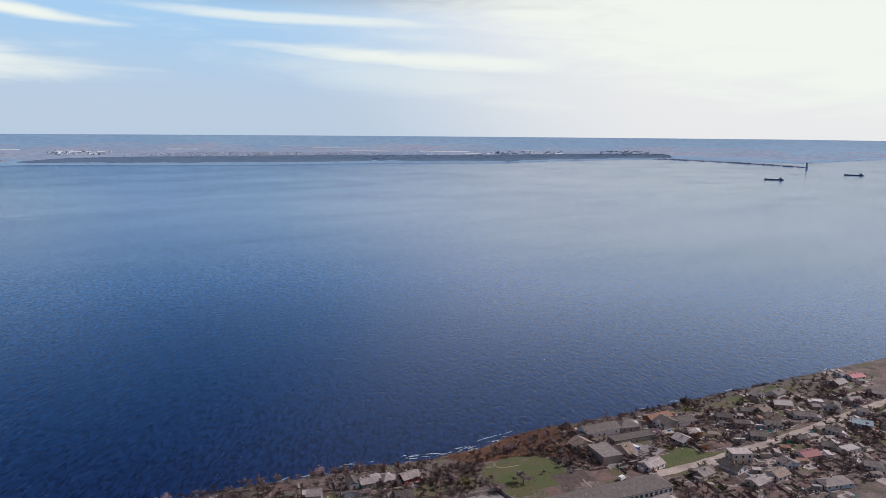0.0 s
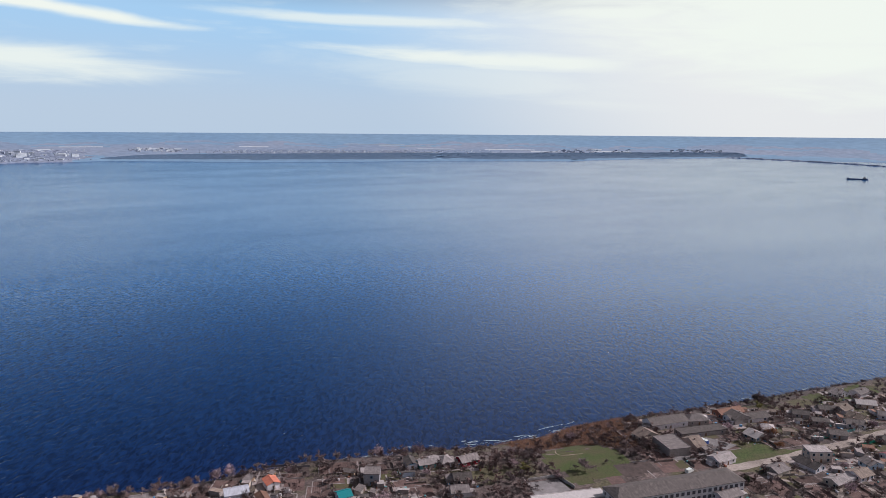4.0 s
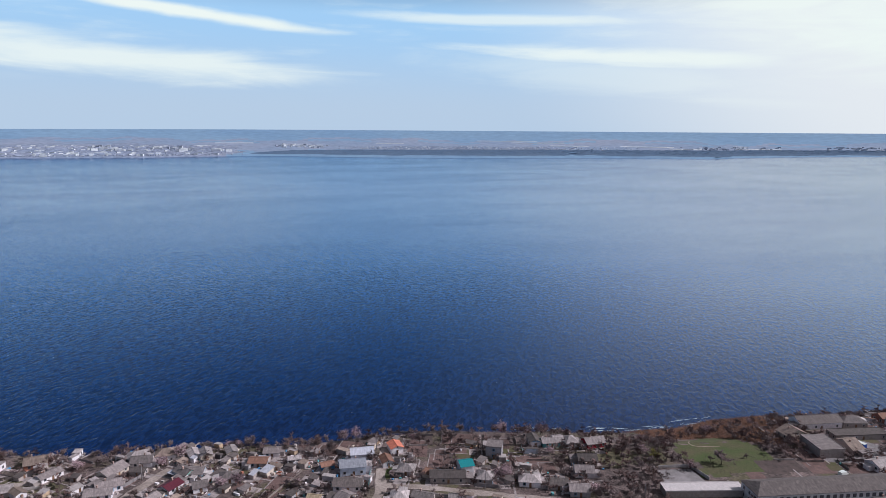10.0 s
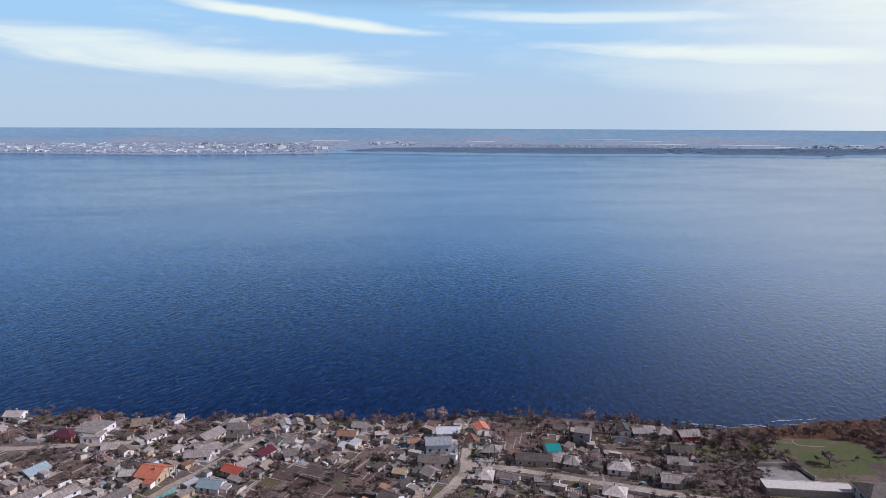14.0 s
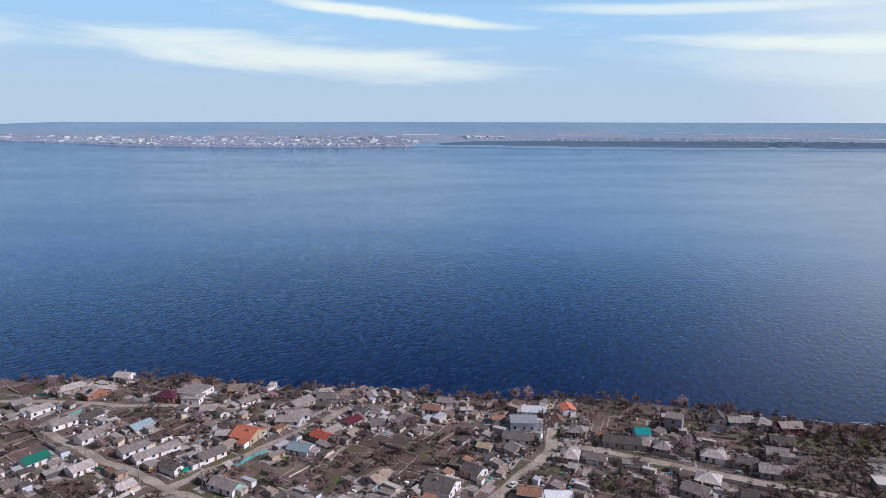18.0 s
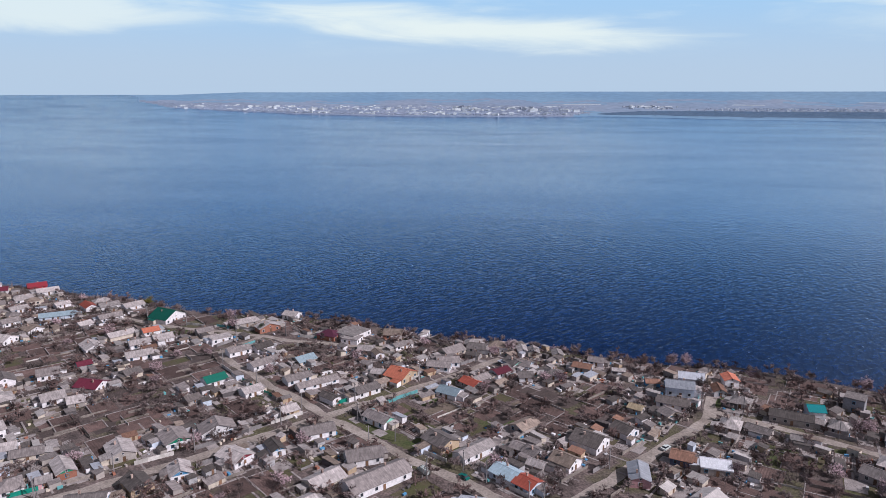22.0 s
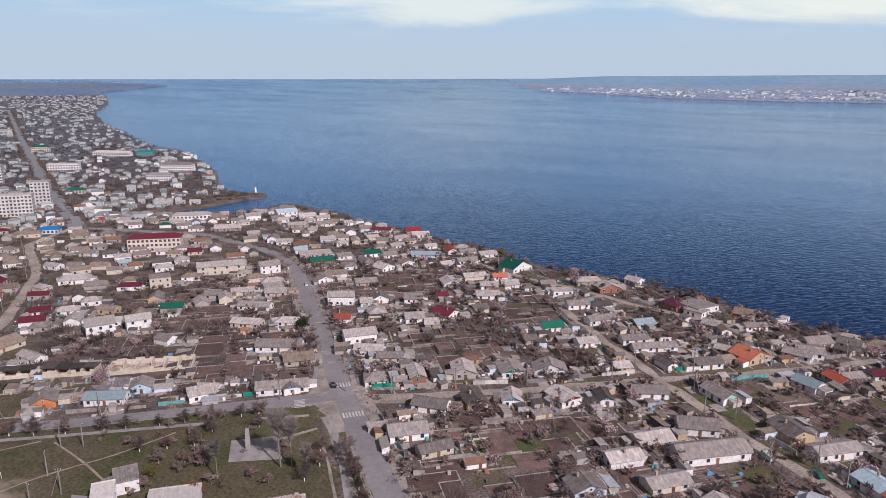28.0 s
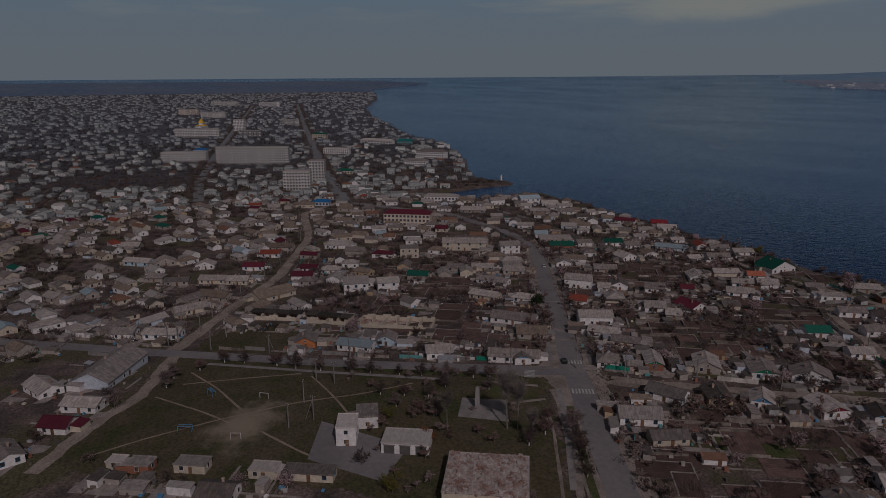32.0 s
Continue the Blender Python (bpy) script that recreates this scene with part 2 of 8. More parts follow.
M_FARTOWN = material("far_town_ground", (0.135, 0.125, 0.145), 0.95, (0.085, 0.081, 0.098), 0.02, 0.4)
M_ASPHALT = material("asphalt", (0.250, 0.236, 0.240), 0.85, (0.198, 0.188, 0.194), 0.06, 0.10)
# asphalt of the far streets, blued with haze in its colour
M_AVENUE = material("far_avenue", (0.235, 0.225, 0.25), 0.9, (0.19, 0.182, 0.205), 0.05, 0.1)
M_DIRT = material("dirt_road", (0.36, 0.315, 0.275), 0.95, (0.24, 0.205, 0.175), 0.12, 0.25)
M_GRASS = material("grass", (0.056, 0.062, 0.026), 0.95, (0.105, 0.084, 0.056), 0.09, 0.4, 0.04, color3=(0.088, 0.074, 0.044))


def roof_material(name, color, rough=0.85, pitch=0.0, stain=0.5, metal=0.0):
    """Corrugated sheets: each sheet a little lighter or darker, lichen stains, and dark streaks down the slope."""
    m = material(name, color, rough, tuple(c * (1 - 0.5 * stain) for c in color), 0.9, 0.2, 0.0, metal, 0.34)
    n, l = m.node_tree.nodes, m.node_tree.links
    b = n["Principled BSDF"]
    before = b.inputs["Base Color"].links[0].from_socket
    co = n.new("ShaderNodeTexCoord")
    cell = n.new("ShaderNodeVectorMath"); cell.operation = "MULTIPLY"
    cell.inputs[1].default_value = (0.9, 0.62, 0.0)
    l.new(co.outputs["Object"], cell.inputs[0])
    whole = n.new("ShaderNodeVectorMath"); whole.operation = "FLOOR"
    l.new(cell.outputs[0], whole.inputs[0])
    sheet_tone = n.new("ShaderNodeTexWhiteNoise"); sheet_tone.noise_dimensions = "2D"
    l.new(whole.outputs[0], sheet_tone.inputs["Vector"])
    run = n.new("ShaderNodeVectorMath"); run.operation = "MULTIPLY"
    run.inputs[1].default_value = (2.6, 0.35, 0.35)
    l.new(co.outputs["Object"], run.inputs[0])
    streaks = n.new("ShaderNodeTexNoise")
    streaks.inputs["Scale"].default_value, streaks.inputs["Detail"].default_value = 1.0, 4.0
    l.new(run.outputs[0], streaks.inputs["Vector"])
    tone = n.new("ShaderNodeMapRange")
    tone.inputs["To Min"].default_value, tone.inputs["To Max"].default_value = 1 - 0.24 * stain, 1 + 0.2 * stain
    l.new(sheet_tone.outputs["Value"], tone.inputs["Value"])
    dark = n.new("ShaderNodeMapRange")
    dark.inputs["From Min"].default_value, dark.inputs["From Max"].default_value = 0.38, 0.62
    dark.inputs["To Min"].default_value, dark.inputs["To Max"].default_value = 1 - 0.5 * stain, 1 + 0.16 * stain
    l.new(streaks.outputs["Fac"], dark.inputs["Value"])
    both = n.new("ShaderNodeMath"); both.operation = "MULTIPLY"
    l.new(tone.outputs["Result"], both.inputs[0]); l.new(dark.outputs["Result"], both.inputs[1])
    hs = n.new("ShaderNodeHueSaturation")
    l.new(both.outputs[0], hs.inputs["Value"])
    l.new(before, hs.inputs["Color"])
    l.new(hs.outputs["Color"], b.inputs["Base Color"])
    return m


ROOF = {
    "grey": roof_material("roof_grey", (0.245, 0.215, 0.204)),
    "pale": roof_material("roof_pale", (0.41, 0.37, 0.352)),
    "palest": roof_material("roof_palest", (0.42, 0.39, 0.37), stain=0.3),
    "white": roof_material("roof_white", (0.62, 0.63, 0.65), 0.5, stain=0.2),
    "limed": roof_material("roof_limed", (0.60, 0.565, 0.54), stain=0.22),
    "dark": roof_material("roof_dark", (0.128, 0.11, 0.102)),
    "green": roof_material("roof_green", (0.014, 0.098, 0.074), 0.45, stain=0.1),
    "teal": roof_material("roof_teal", (0.015, 0.17, 0.19), 0.45, stain=0.1),
    "red": roof_material("roof_red", (0.30, 0.075, 0.05), 0.7, stain=0.3),
    "redmetal": roof_material("roof_red_metal", (0.27, 0.035, 0.048), 0.5, stain=0.15),
    "redorange": roof_material("roof_red_orange", (0.46, 0.16, 0.10), 0.7, stain=0.3),
    "orange": roof_material("roof_orange", (0.42, 0.14, 0.085), 0.7, stain=0.25),
    "pinkred": roof_material("roof_pink_red", (0.36, 0.13, 0.14), 0.7, stain=0.2),
    "maroon": roof_material("roof_maroon", (0.115, 0.022, 0.038), 0.5, stain=0.2),
    "purple": roof_material("roof_purple", (0.085, 0.025, 0.045), 0.5, stain=0.2),
    "brown": roof_material("roof_brown", (0.24, 0.135, 0.095), stain=0.4),
    "brownpale": roof_material("roof_pale_brown", (0.27, 0.215, 0.175)),
    "ochreroof": roof_material("roof_ochre", (0.38, 0.31, 0.20)),
    "metal": roof_material("roof_metal", (0.33, 0.35, 0.38), 0.45, stain=0.35, metal=0.3),
    "lightmetal": roof_material("roof_light_metal", (0.52, 0.54, 0.58), 0.4, stain=0.3, metal=0.2),
    "bluemetal": roof_material("roof_blue_metal", (0.42, 0.49, 0.58), 0.45, stain=0.25, metal=0.2),
    "blue": roof_material("roof_blue", (0.03, 0.16, 0.42), 0.5, stain=0.1),
    "gold": roof_material("roof_gold", (0.62, 0.40, 0.05), 0.4, stain=0.1),
    # mid and hazy roofs: bluer copies with distance haze in the colour
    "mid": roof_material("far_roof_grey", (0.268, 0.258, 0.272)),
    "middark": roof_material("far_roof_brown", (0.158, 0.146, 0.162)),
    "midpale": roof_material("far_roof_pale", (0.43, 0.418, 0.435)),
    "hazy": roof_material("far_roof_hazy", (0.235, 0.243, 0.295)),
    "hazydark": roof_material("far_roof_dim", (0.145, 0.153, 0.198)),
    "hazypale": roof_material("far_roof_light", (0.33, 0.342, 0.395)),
    "ruinroof": roof_material("roof_tarred", (0.075, 0.065, 0.06)),
}
WALL = {k: material("wall_" + k, c, 0.92, tuple(v * 0.78 for v in c), 0.9, 0.12, 0.0, 0, 0.10) for k, c in {
    "white": (0.80, 0.79, 0.78), "cream": (0.60, 0.54, 0.44), "ochre": (0.50, 0.39, 0.26), "stone": (0.40, 0.365, 0.33),
    "brick": (0.33, 0.15, 0.10), "pink": (0.56, 0.33, 0.34), "grey": (0.42, 0.42, 0.42), "blue": (0.11, 0.30, 0.50),
    "bluewall": (0.45, 0.58, 0.66), "bluewhite": (0.60, 0.68, 0.76), "turq": (0.14, 0.36, 0.36), "darkblue": (0.10, 0.12, 0.19),
    "panel": (0.56, 0.56, 0.54), "greyblock": (0.30, 0.30, 0.31), "beige": (0.62, 0.55, 0.47), "redwall": (0.36, 0.03, 0.05), "red": (0.42, 0.04, 0.06),
    "orangewall": (0.52, 0.20, 0.08), "mint": (0.25, 0.60, 0.47), "green": (0.02, 0.22, 0.13), "maroon": (0.22, 0.03, 0.05),
    "dark": (0.12, 0.11, 0.11)}.items()}
# walls of the far town, haze mixed into the paint
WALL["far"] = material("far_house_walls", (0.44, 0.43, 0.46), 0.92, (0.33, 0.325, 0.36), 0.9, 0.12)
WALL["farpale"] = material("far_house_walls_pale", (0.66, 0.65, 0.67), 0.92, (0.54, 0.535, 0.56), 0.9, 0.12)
M_PANE = material("window_glass", (0.03, 0.035, 0.045), 0.15, (0.05, 0.055, 0.065), 2.0, spec=0.5)
M_FRAME = material("window_frame_paint", (0.72, 0.72, 0.70), 0.6, scale=3.0)
M_FRAME_BLUE = material("window_frame_blue", (0.12, 0.30, 0.45), 0.6, scale=3.0)
M_DOOR = material("door_paint", (0.22, 0.13, 0.08), 0.6, scale=2.0, random_tint=0.4)
M_CHIMNEY = material("chimney_brick", (0.42, 0.34, 0.29), 0.95, (0.30, 0.20, 0.16), 3.0, 0.3, random_tint=0.3)
M_SOIL = material("dug_soil", (0.140, 0.094, 0.083), 0.97, (0.092, 0.062, 0.055), 0.3, 0.3, 0.08, random_tint=0.35)
M_FENCE = material("fence_boards", (0.26, 0.23, 0.20), 0.95, (0.17, 0.15, 0.13), 0.8, 0.3, random_tint=0.35)
M_FENCE_WHITE = material("fence_whitewash", (0.60, 0.58, 0.54), 0.95, (0.42, 0.40, 0.36), 0.5, 0.2, random_tint=0.2)
M_GREEN_PAINT = material("green_gate_paint", (0.02, 0.27, 0.19), 0.5, scale=1.0)
M_CONCRETE = material("concrete", (0.27, 0.255, 0.25), 0.95, (0.19, 0.18, 0.175), 0.3, 0.15, random_tint=0.15)
M_RUBBLE = material("rubble", (0.48, 0.43, 0.40), 0.97, (0.26, 0.16, 0.13), 0.35, 0.4, 0.1)
M_BARK = material("bark", (0.135, 0.108, 0.098), 0.95, (0.088, 0.071, 0.066), 2.0, 0.2, random_tint=0.3)
M_BARK_PALE = material("pale_bark", (0.25, 0.225, 0.21), 0.95, (0.16, 0.142, 0.13), 2.0, 0.2)
M_TWIG = material("bare_twigs", (0.185, 0.146, 0.136), 0.95, (0.112, 0.088, 0.083), 0.8, 0.2, random_tint=0.35)
# twig colour blued to stand for haze over the far town
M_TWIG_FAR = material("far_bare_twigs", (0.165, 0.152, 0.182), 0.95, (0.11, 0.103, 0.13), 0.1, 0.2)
M_TWIG_RED = material("reddish_twigs", (0.15, 0.102, 0.092), 0.95, (0.10, 0.070, 0.064), 0.8, 0.2, random_tint=0.3)
M_BLOSSOM = material("apricot_blossom", (0.48, 0.36, 0.37), 0.9, (0.36, 0.26, 0.28), 1.0, 0.2, random_tint=0.25)
M_BUD = material("yellow_green_buds", (0.16, 0.145, 0.035), 0.9, (0.11, 0.10, 0.03), 1.0, 0.2)
M_RUST = material("rusty_leaves", (0.22, 0.10, 0.045), 0.9, (0.15, 0.07, 0.035), 1.0, 0.2)
M_NEEDLE = material("dark_needles", (0.022, 0.038, 0.018), 0.9, (0.035, 0.05, 0.02), 1.5, 0.3)
M_REED = material("dry_reeds", (0.26, 0.145, 0.09), 0.95, (0.165, 0.095, 0.065), 0.25, 0.3)
# wood colour with the haze over the far shore mixed in
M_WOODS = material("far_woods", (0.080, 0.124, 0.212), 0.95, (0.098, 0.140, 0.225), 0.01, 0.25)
M_TYRE = material("tyre_rubber", (0.03, 0.03, 0.03), 0.9, scale=4.0)
M_MARK = material("road_paint", (0.55, 0.55, 0.53), 0.8, (0.35, 0.35, 0.34), 0.6, 0.3)

# city walls tinted by distance haze in their base colours
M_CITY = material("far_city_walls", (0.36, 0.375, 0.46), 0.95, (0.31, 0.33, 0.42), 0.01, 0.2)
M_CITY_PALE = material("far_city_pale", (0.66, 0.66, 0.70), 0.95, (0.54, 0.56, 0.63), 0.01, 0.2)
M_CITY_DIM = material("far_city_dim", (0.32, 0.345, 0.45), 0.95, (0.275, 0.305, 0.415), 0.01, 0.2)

# ---- land and water ----
def part(name, bm, mat, parent=None, label=""):
    me = bpy.data.meshes.new(name)
    bm.to_mesh(me)
    bm.free()
    me.materials.append(mat)
    ob = new(name, me)
    if parent:
        ob.parent = parent
    if label:
        ob["label"] = label
    return ob


# beyond NEAR the distance closes up and the sheet rises gently along the camera's sight lines, shaped to fit its view,
# so that land and sea end at the horizon within FAR
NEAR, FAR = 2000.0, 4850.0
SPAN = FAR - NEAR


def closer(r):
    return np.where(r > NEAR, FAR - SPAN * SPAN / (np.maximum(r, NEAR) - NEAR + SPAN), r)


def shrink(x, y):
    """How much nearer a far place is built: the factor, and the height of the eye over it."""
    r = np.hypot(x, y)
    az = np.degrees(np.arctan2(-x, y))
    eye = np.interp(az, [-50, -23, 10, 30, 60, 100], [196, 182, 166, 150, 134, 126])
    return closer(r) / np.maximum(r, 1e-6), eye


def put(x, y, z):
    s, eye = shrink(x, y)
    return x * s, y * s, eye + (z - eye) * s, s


COAST = [(6857.1, 1028.6), (2857.1, 548.6), (1028.6, 412), (622, 401), (507, 395), (430, 388), (342.9, 385), (258, 386), (214, 382), (187, 373), (158, 373), (131, 375), (103, 377), (66, 371),
         (36, 365), (-22.9, 356.6), (-125.7, 352), (-188.6, 358.9), (-268.6, 348.6), (-354.3, 363.4), (-457.1, 363.4), (-548.6, 363.4),
         ]
COAST += [(-620, 371), (-659, 371), (-662, 350), (-656, 325), (-649, 304), (-656, 274), (-663, 240), (-676, 222), (-690, 232), (-698, 257), (-696, 287), (-704, 309),
         (-713, 338), (-714, 366), (-725, 375), (-752, 376), (-764, 360), (-804.6, 352), (-969.1, 413.7), (-1113.1, 448), (-1313.1, 448), (-1605.7, 502.9), (-2142.9, 588.6), (-2784, 742.9), (-3907.4, 1114.3),
         (-6458.3, 1782.9), (-10285.7, 3771.4), (-16000, 4342.9), (-16000, -16000), (6857.1, -16000)]
FAR_SHORE = [(-75, 10286), (-58, 8686), (-55.7, 7771), (-51, 6171), (-46, 6057), (-41, 6400), (-33, 5554), (-28, 4914), (-17.7, 4640),
             (-9.9, 4377), (-2, 4343), (7.4, 4549), (16, 4343), (23, 4389), (27, 4560), (32, 4914), (38, 5943), (41.5, 6914),
             (43.4, 10286), (44.2, 34286)]


SHORE_A = np.array(COAST)
SHORE_B = np.array(COAST[1:] + COAST[:1])
SHORE_D = SHORE_B - SHORE_A
SHORE_L = (SHORE_D ** 2).sum(1)
SHORE_DY = np.where(SHORE_D[:, 1] == 0, 1e-9, SHORE_D[:, 1])


def coast_side(x, y):
    """Distance from the near shore, positive on land."""
    if x.size == 1:
        X, Y = float(x.flat[0]), float(y.flat[0])
        rx, ry = X - SHORE_A[:, 0], Y - SHORE_A[:, 1]
        t = np.clip((rx * SHORE_D[:, 0] + ry * SHORE_D[:, 1]) / SHORE_L, 0, 1)
        far = math.sqrt(((rx - t * SHORE_D[:, 0]) ** 2 + (ry - t * SHORE_D[:, 1]) ** 2).min())
        odd = ((SHORE_A[:, 1] > Y) != (SHORE_B[:, 1] > Y)) & (X < SHORE_D[:, 0] * ry / SHORE_DY + SHORE_A[:, 0])
        return np.full(x.shape, far if odd.sum() % 2 else -far)
    inside = np.zeros(x.shape, bool)
    best = np.full(x.shape, 1e9)
    for (ax, ay), (bx, by) in zip(COAST, COAST[1:] + COAST[:1]):
        dx, dy = bx - ax, by - ay
        t = np.clip(((x - ax) * dx + (y - ay) * dy) / (dx * dx + dy * dy), 0, 1)
        best = np.minimum(best, np.hypot(x - ax - t * dx, y - ay - t * dy))
        hit = ((ay > y) != (by > y)) & (x < dx * (y - ay) / (dy if dy else 1e-9) + ax)
        inside ^= hit
    return np.where(inside, best, -best)


def far_side(x, y):
    az = np.degrees(np.arctan2(-x, y))
    fa, fr = zip(*FAR_SHORE)
    shore = np.interp(az, fa, fr, left=9e4, right=9e4)
    return np.hypot(x, y) - shore


def plateau(x):
    return np.interp(x, [-800, -550, -377, -206, 0, 457], [11, 10, 11, 20, 21.5, 20.5])


def height(x, y):
    x, y = np.asarray(x, float), np.asarray(y, float)
    d = coast_side(x, y)
    wide = np.interp(x, [-230, 46, 137, 297, 377], [15, 22, 58, 54, 36])
    k = np.clip(d / wide, 0, 1)
    low = np.interp(np.hypot(x + 705, y - 325), [70, 170], [0.24, 1.0])  # the land sinks to the creek
    near = plateau(x) * (k ** 0.75) * low
    f = far_side(x, y)
    far = np.clip(f / 120, 0, 1) * np.interp(np.hypot(x, y), [5000, 8000, 16000, 34000], [9, 1, 12, 110]) * np.clip((41.0 - np.degrees(np.arctan2(-x, y))) / 5, 0.02, 1)
    return np.where(d > 0, near, np.where(f > 0, far, np.maximum(np.maximum(d, f) * 0.15, -4.0)))


def ground_at(x, y):
    return float(height(np.array([x]), np.array([y]))[0])


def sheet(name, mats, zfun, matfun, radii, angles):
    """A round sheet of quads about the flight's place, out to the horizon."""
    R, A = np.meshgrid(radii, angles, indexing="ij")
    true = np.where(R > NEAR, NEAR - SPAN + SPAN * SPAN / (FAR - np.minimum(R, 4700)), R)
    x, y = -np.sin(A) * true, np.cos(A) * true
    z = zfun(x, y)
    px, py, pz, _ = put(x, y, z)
    nr, na = R.shape
    verts = np.stack([px, py, pz], -1).reshape(-1, 3)
    i = np.arange(nr - 1)[:, None] * na + np.arange(na)[None, :]
    j = np.arange(nr - 1)[:, None] * na + (np.arange(na)[None, :] + 1) % na
    faces = np.stack([i, i + na, j + na, j], -1).reshape(-1, 4)[:, ::-1]
    me = bpy.data.meshes.new(name)
    me.vertices.add(len(verts)); me.vertices.foreach_set("co", verts.ravel())
    me.loops.add(faces.size); me.loops.foreach_set("vertex_index", faces.ravel().astype(np.int32))
    me.polygons.add(len(faces))
    me.polygons.foreach_set("loop_start", np.arange(0, faces.size, 4, dtype=np.int32))
    for m in mats:
        me.materials.append(m)
    mi = matfun(x, y)[:-1].reshape(-1) if matfun else np.zeros(len(faces))
    me.polygons.foreach_set("material_index", mi.astype(np.int32))
    me.polygons.foreach_set("use_smooth", np.ones(len(faces), bool))
    me.update(calc_edges=True)
    me.validate()
    return new(name, me)


fine = np.radians(np.arange(-62, 108, 0.42))
rest = np.radians(np.arange(108, 298, 4.0))
ANGLES = np.concatenate([fine, rest])
RADII = np.concatenate([[0.02, 20.0, 45.0], np.geomspace(70, 2000, 215), np.linspace(2015, 4620, 90)])


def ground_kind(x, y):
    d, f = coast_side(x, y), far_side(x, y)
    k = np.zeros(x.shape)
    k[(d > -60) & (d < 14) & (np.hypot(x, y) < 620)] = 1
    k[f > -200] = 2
    # beyond the far shore: built-up land, then pale fields with woods between, then the plain, all painted in haze blue
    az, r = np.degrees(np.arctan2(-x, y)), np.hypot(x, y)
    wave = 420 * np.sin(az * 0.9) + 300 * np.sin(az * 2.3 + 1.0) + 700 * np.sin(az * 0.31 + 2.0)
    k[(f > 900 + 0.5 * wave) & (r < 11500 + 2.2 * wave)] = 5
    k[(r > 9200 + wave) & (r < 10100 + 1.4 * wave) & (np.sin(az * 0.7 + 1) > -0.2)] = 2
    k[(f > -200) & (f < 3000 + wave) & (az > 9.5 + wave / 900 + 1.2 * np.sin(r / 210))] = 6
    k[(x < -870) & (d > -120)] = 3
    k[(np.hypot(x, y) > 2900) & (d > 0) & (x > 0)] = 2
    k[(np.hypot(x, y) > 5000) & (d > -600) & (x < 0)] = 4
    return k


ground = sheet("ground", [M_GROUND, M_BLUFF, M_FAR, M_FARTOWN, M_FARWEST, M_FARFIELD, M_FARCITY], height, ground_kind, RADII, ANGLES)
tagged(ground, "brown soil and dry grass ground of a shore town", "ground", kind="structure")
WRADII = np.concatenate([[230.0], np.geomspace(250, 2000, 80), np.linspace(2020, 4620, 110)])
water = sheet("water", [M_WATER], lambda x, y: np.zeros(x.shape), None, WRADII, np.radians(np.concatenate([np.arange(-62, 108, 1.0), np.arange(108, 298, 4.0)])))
tagged(water, "wide blue estuary with small wind waves", "water", kind="structure")


LOOSE = [M_DIRT]  # ground that wears away at its edges


def strip(name, pts, width, mat, lift=0.07, label="", category="road", step=3.0):
    """A road or path that lies on the ground along pts."""
    path = []
    for (ax, ay), (bx, by) in zip(pts, pts[1:]):
        n = max(1, int(math.hypot(bx - ax, by - ay) / step))
        path += [(ax + (bx - ax) * i / n, ay + (by - ay) * i / n) for i in range(n)]
    path.append(pts[-1])
    for _ in range(3):  # round the corners
        path = [path[0]] + [((a[0] + 2 * b[0] + c[0]) / 4, (a[1] + 2 * b[1] + c[1]) / 4) for a, b, c in zip(path, path[1:], path[2:])] + [path[-1]]
    bm = bmesh.new()
    rows = []
    for i, (x, y) in enumerate(path):
        ax, ay = path[max(i - 1, 0)]
        bx, by = path[min(i + 1, len(path) - 1)]
        d = math.hypot(bx - ax, by - ay)
        nx, ny = -(by - ay) / d, (bx - ax) / d
        row = []
        for k in (-1, -0.33, 0.33, 1):
            w = width * 0.5 * (1 + (0.45 * noise.noise(Vector((x * 0.11, y * 0.11, k * 3.1))) + 0.25 * noise.noise(Vector((x * 0.5, y * 0.5, k * 5.3))) if mat in LOOSE and abs(k) == 1 else 0))
            X, Y = x + nx * w * k, y + ny * w * k
            a, b, c, _ = put(X, Y, ground_at(X, Y) + lift)
            row.append(bm.verts.new((float(a), float(b), float(c))))
        rows.append(row)
    for r, q in zip(rows, rows[1:]):
        for k in range(3):
            bm.faces.new((r[k], r[k + 1], q[k + 1], q[k]))
    bmesh.ops.recalc_face_normals(bm, faces=bm.faces)
    if bm.faces and sum(f.normal.z for f in bm.faces) < 0:
        bmesh.ops.reverse_faces(bm, faces=bm.faces)
    return tagged(part(name, bm, mat), label, category, kind="structure")


MAIN = [(-88, 86), (-136, 107), (-167, 119.6), (-185, 127.5), (-207, 136.5), (-247, 156), (-301, 180), (-350, 203.5), (-391, 221.5), (-426, 230), (-452, 231), (-486.9, 226.4), (-537.1, 217.1), (-594.3, 171.4), (-627.4, 148.6)]
strip("road", MAIN, 8.4, M_ASPHALT, 0.10, "grey asphalt main street through the town")
strip("road", [(-617.1, 148.6), (-859.4, 178.3), (-1476.6, 269.7), (-2259.4, 390.9), (-2971.4, 502.9)], 14, M_AVENUE, 0.10, "grey asphalt avenue running into the far town")
strip("road", [(-678, 24), (-795, 29), (-1087, 65), (-1583, 132), (-2438, 251), (-2900, 315)], 10, M_AVENUE, 0.10, "grey tree-lined street of the far town")
strip("road", [(-377.1, -137.1), (-284.6, -5.7), (-238.9, 64), (-208, 118.9)], 7.5, M_ASPHALT, 0.09, "grey asphalt cross street beside the park")
strip("road", [(-203, 131), (-190, 141), (-160, 184), (-136, 225.1), (-114.3, 258.3), (-100.6, 281.1), (-82.3, 315.4)], 5.0, M_DIRT, 0.08, "pale dirt side street between gardens")
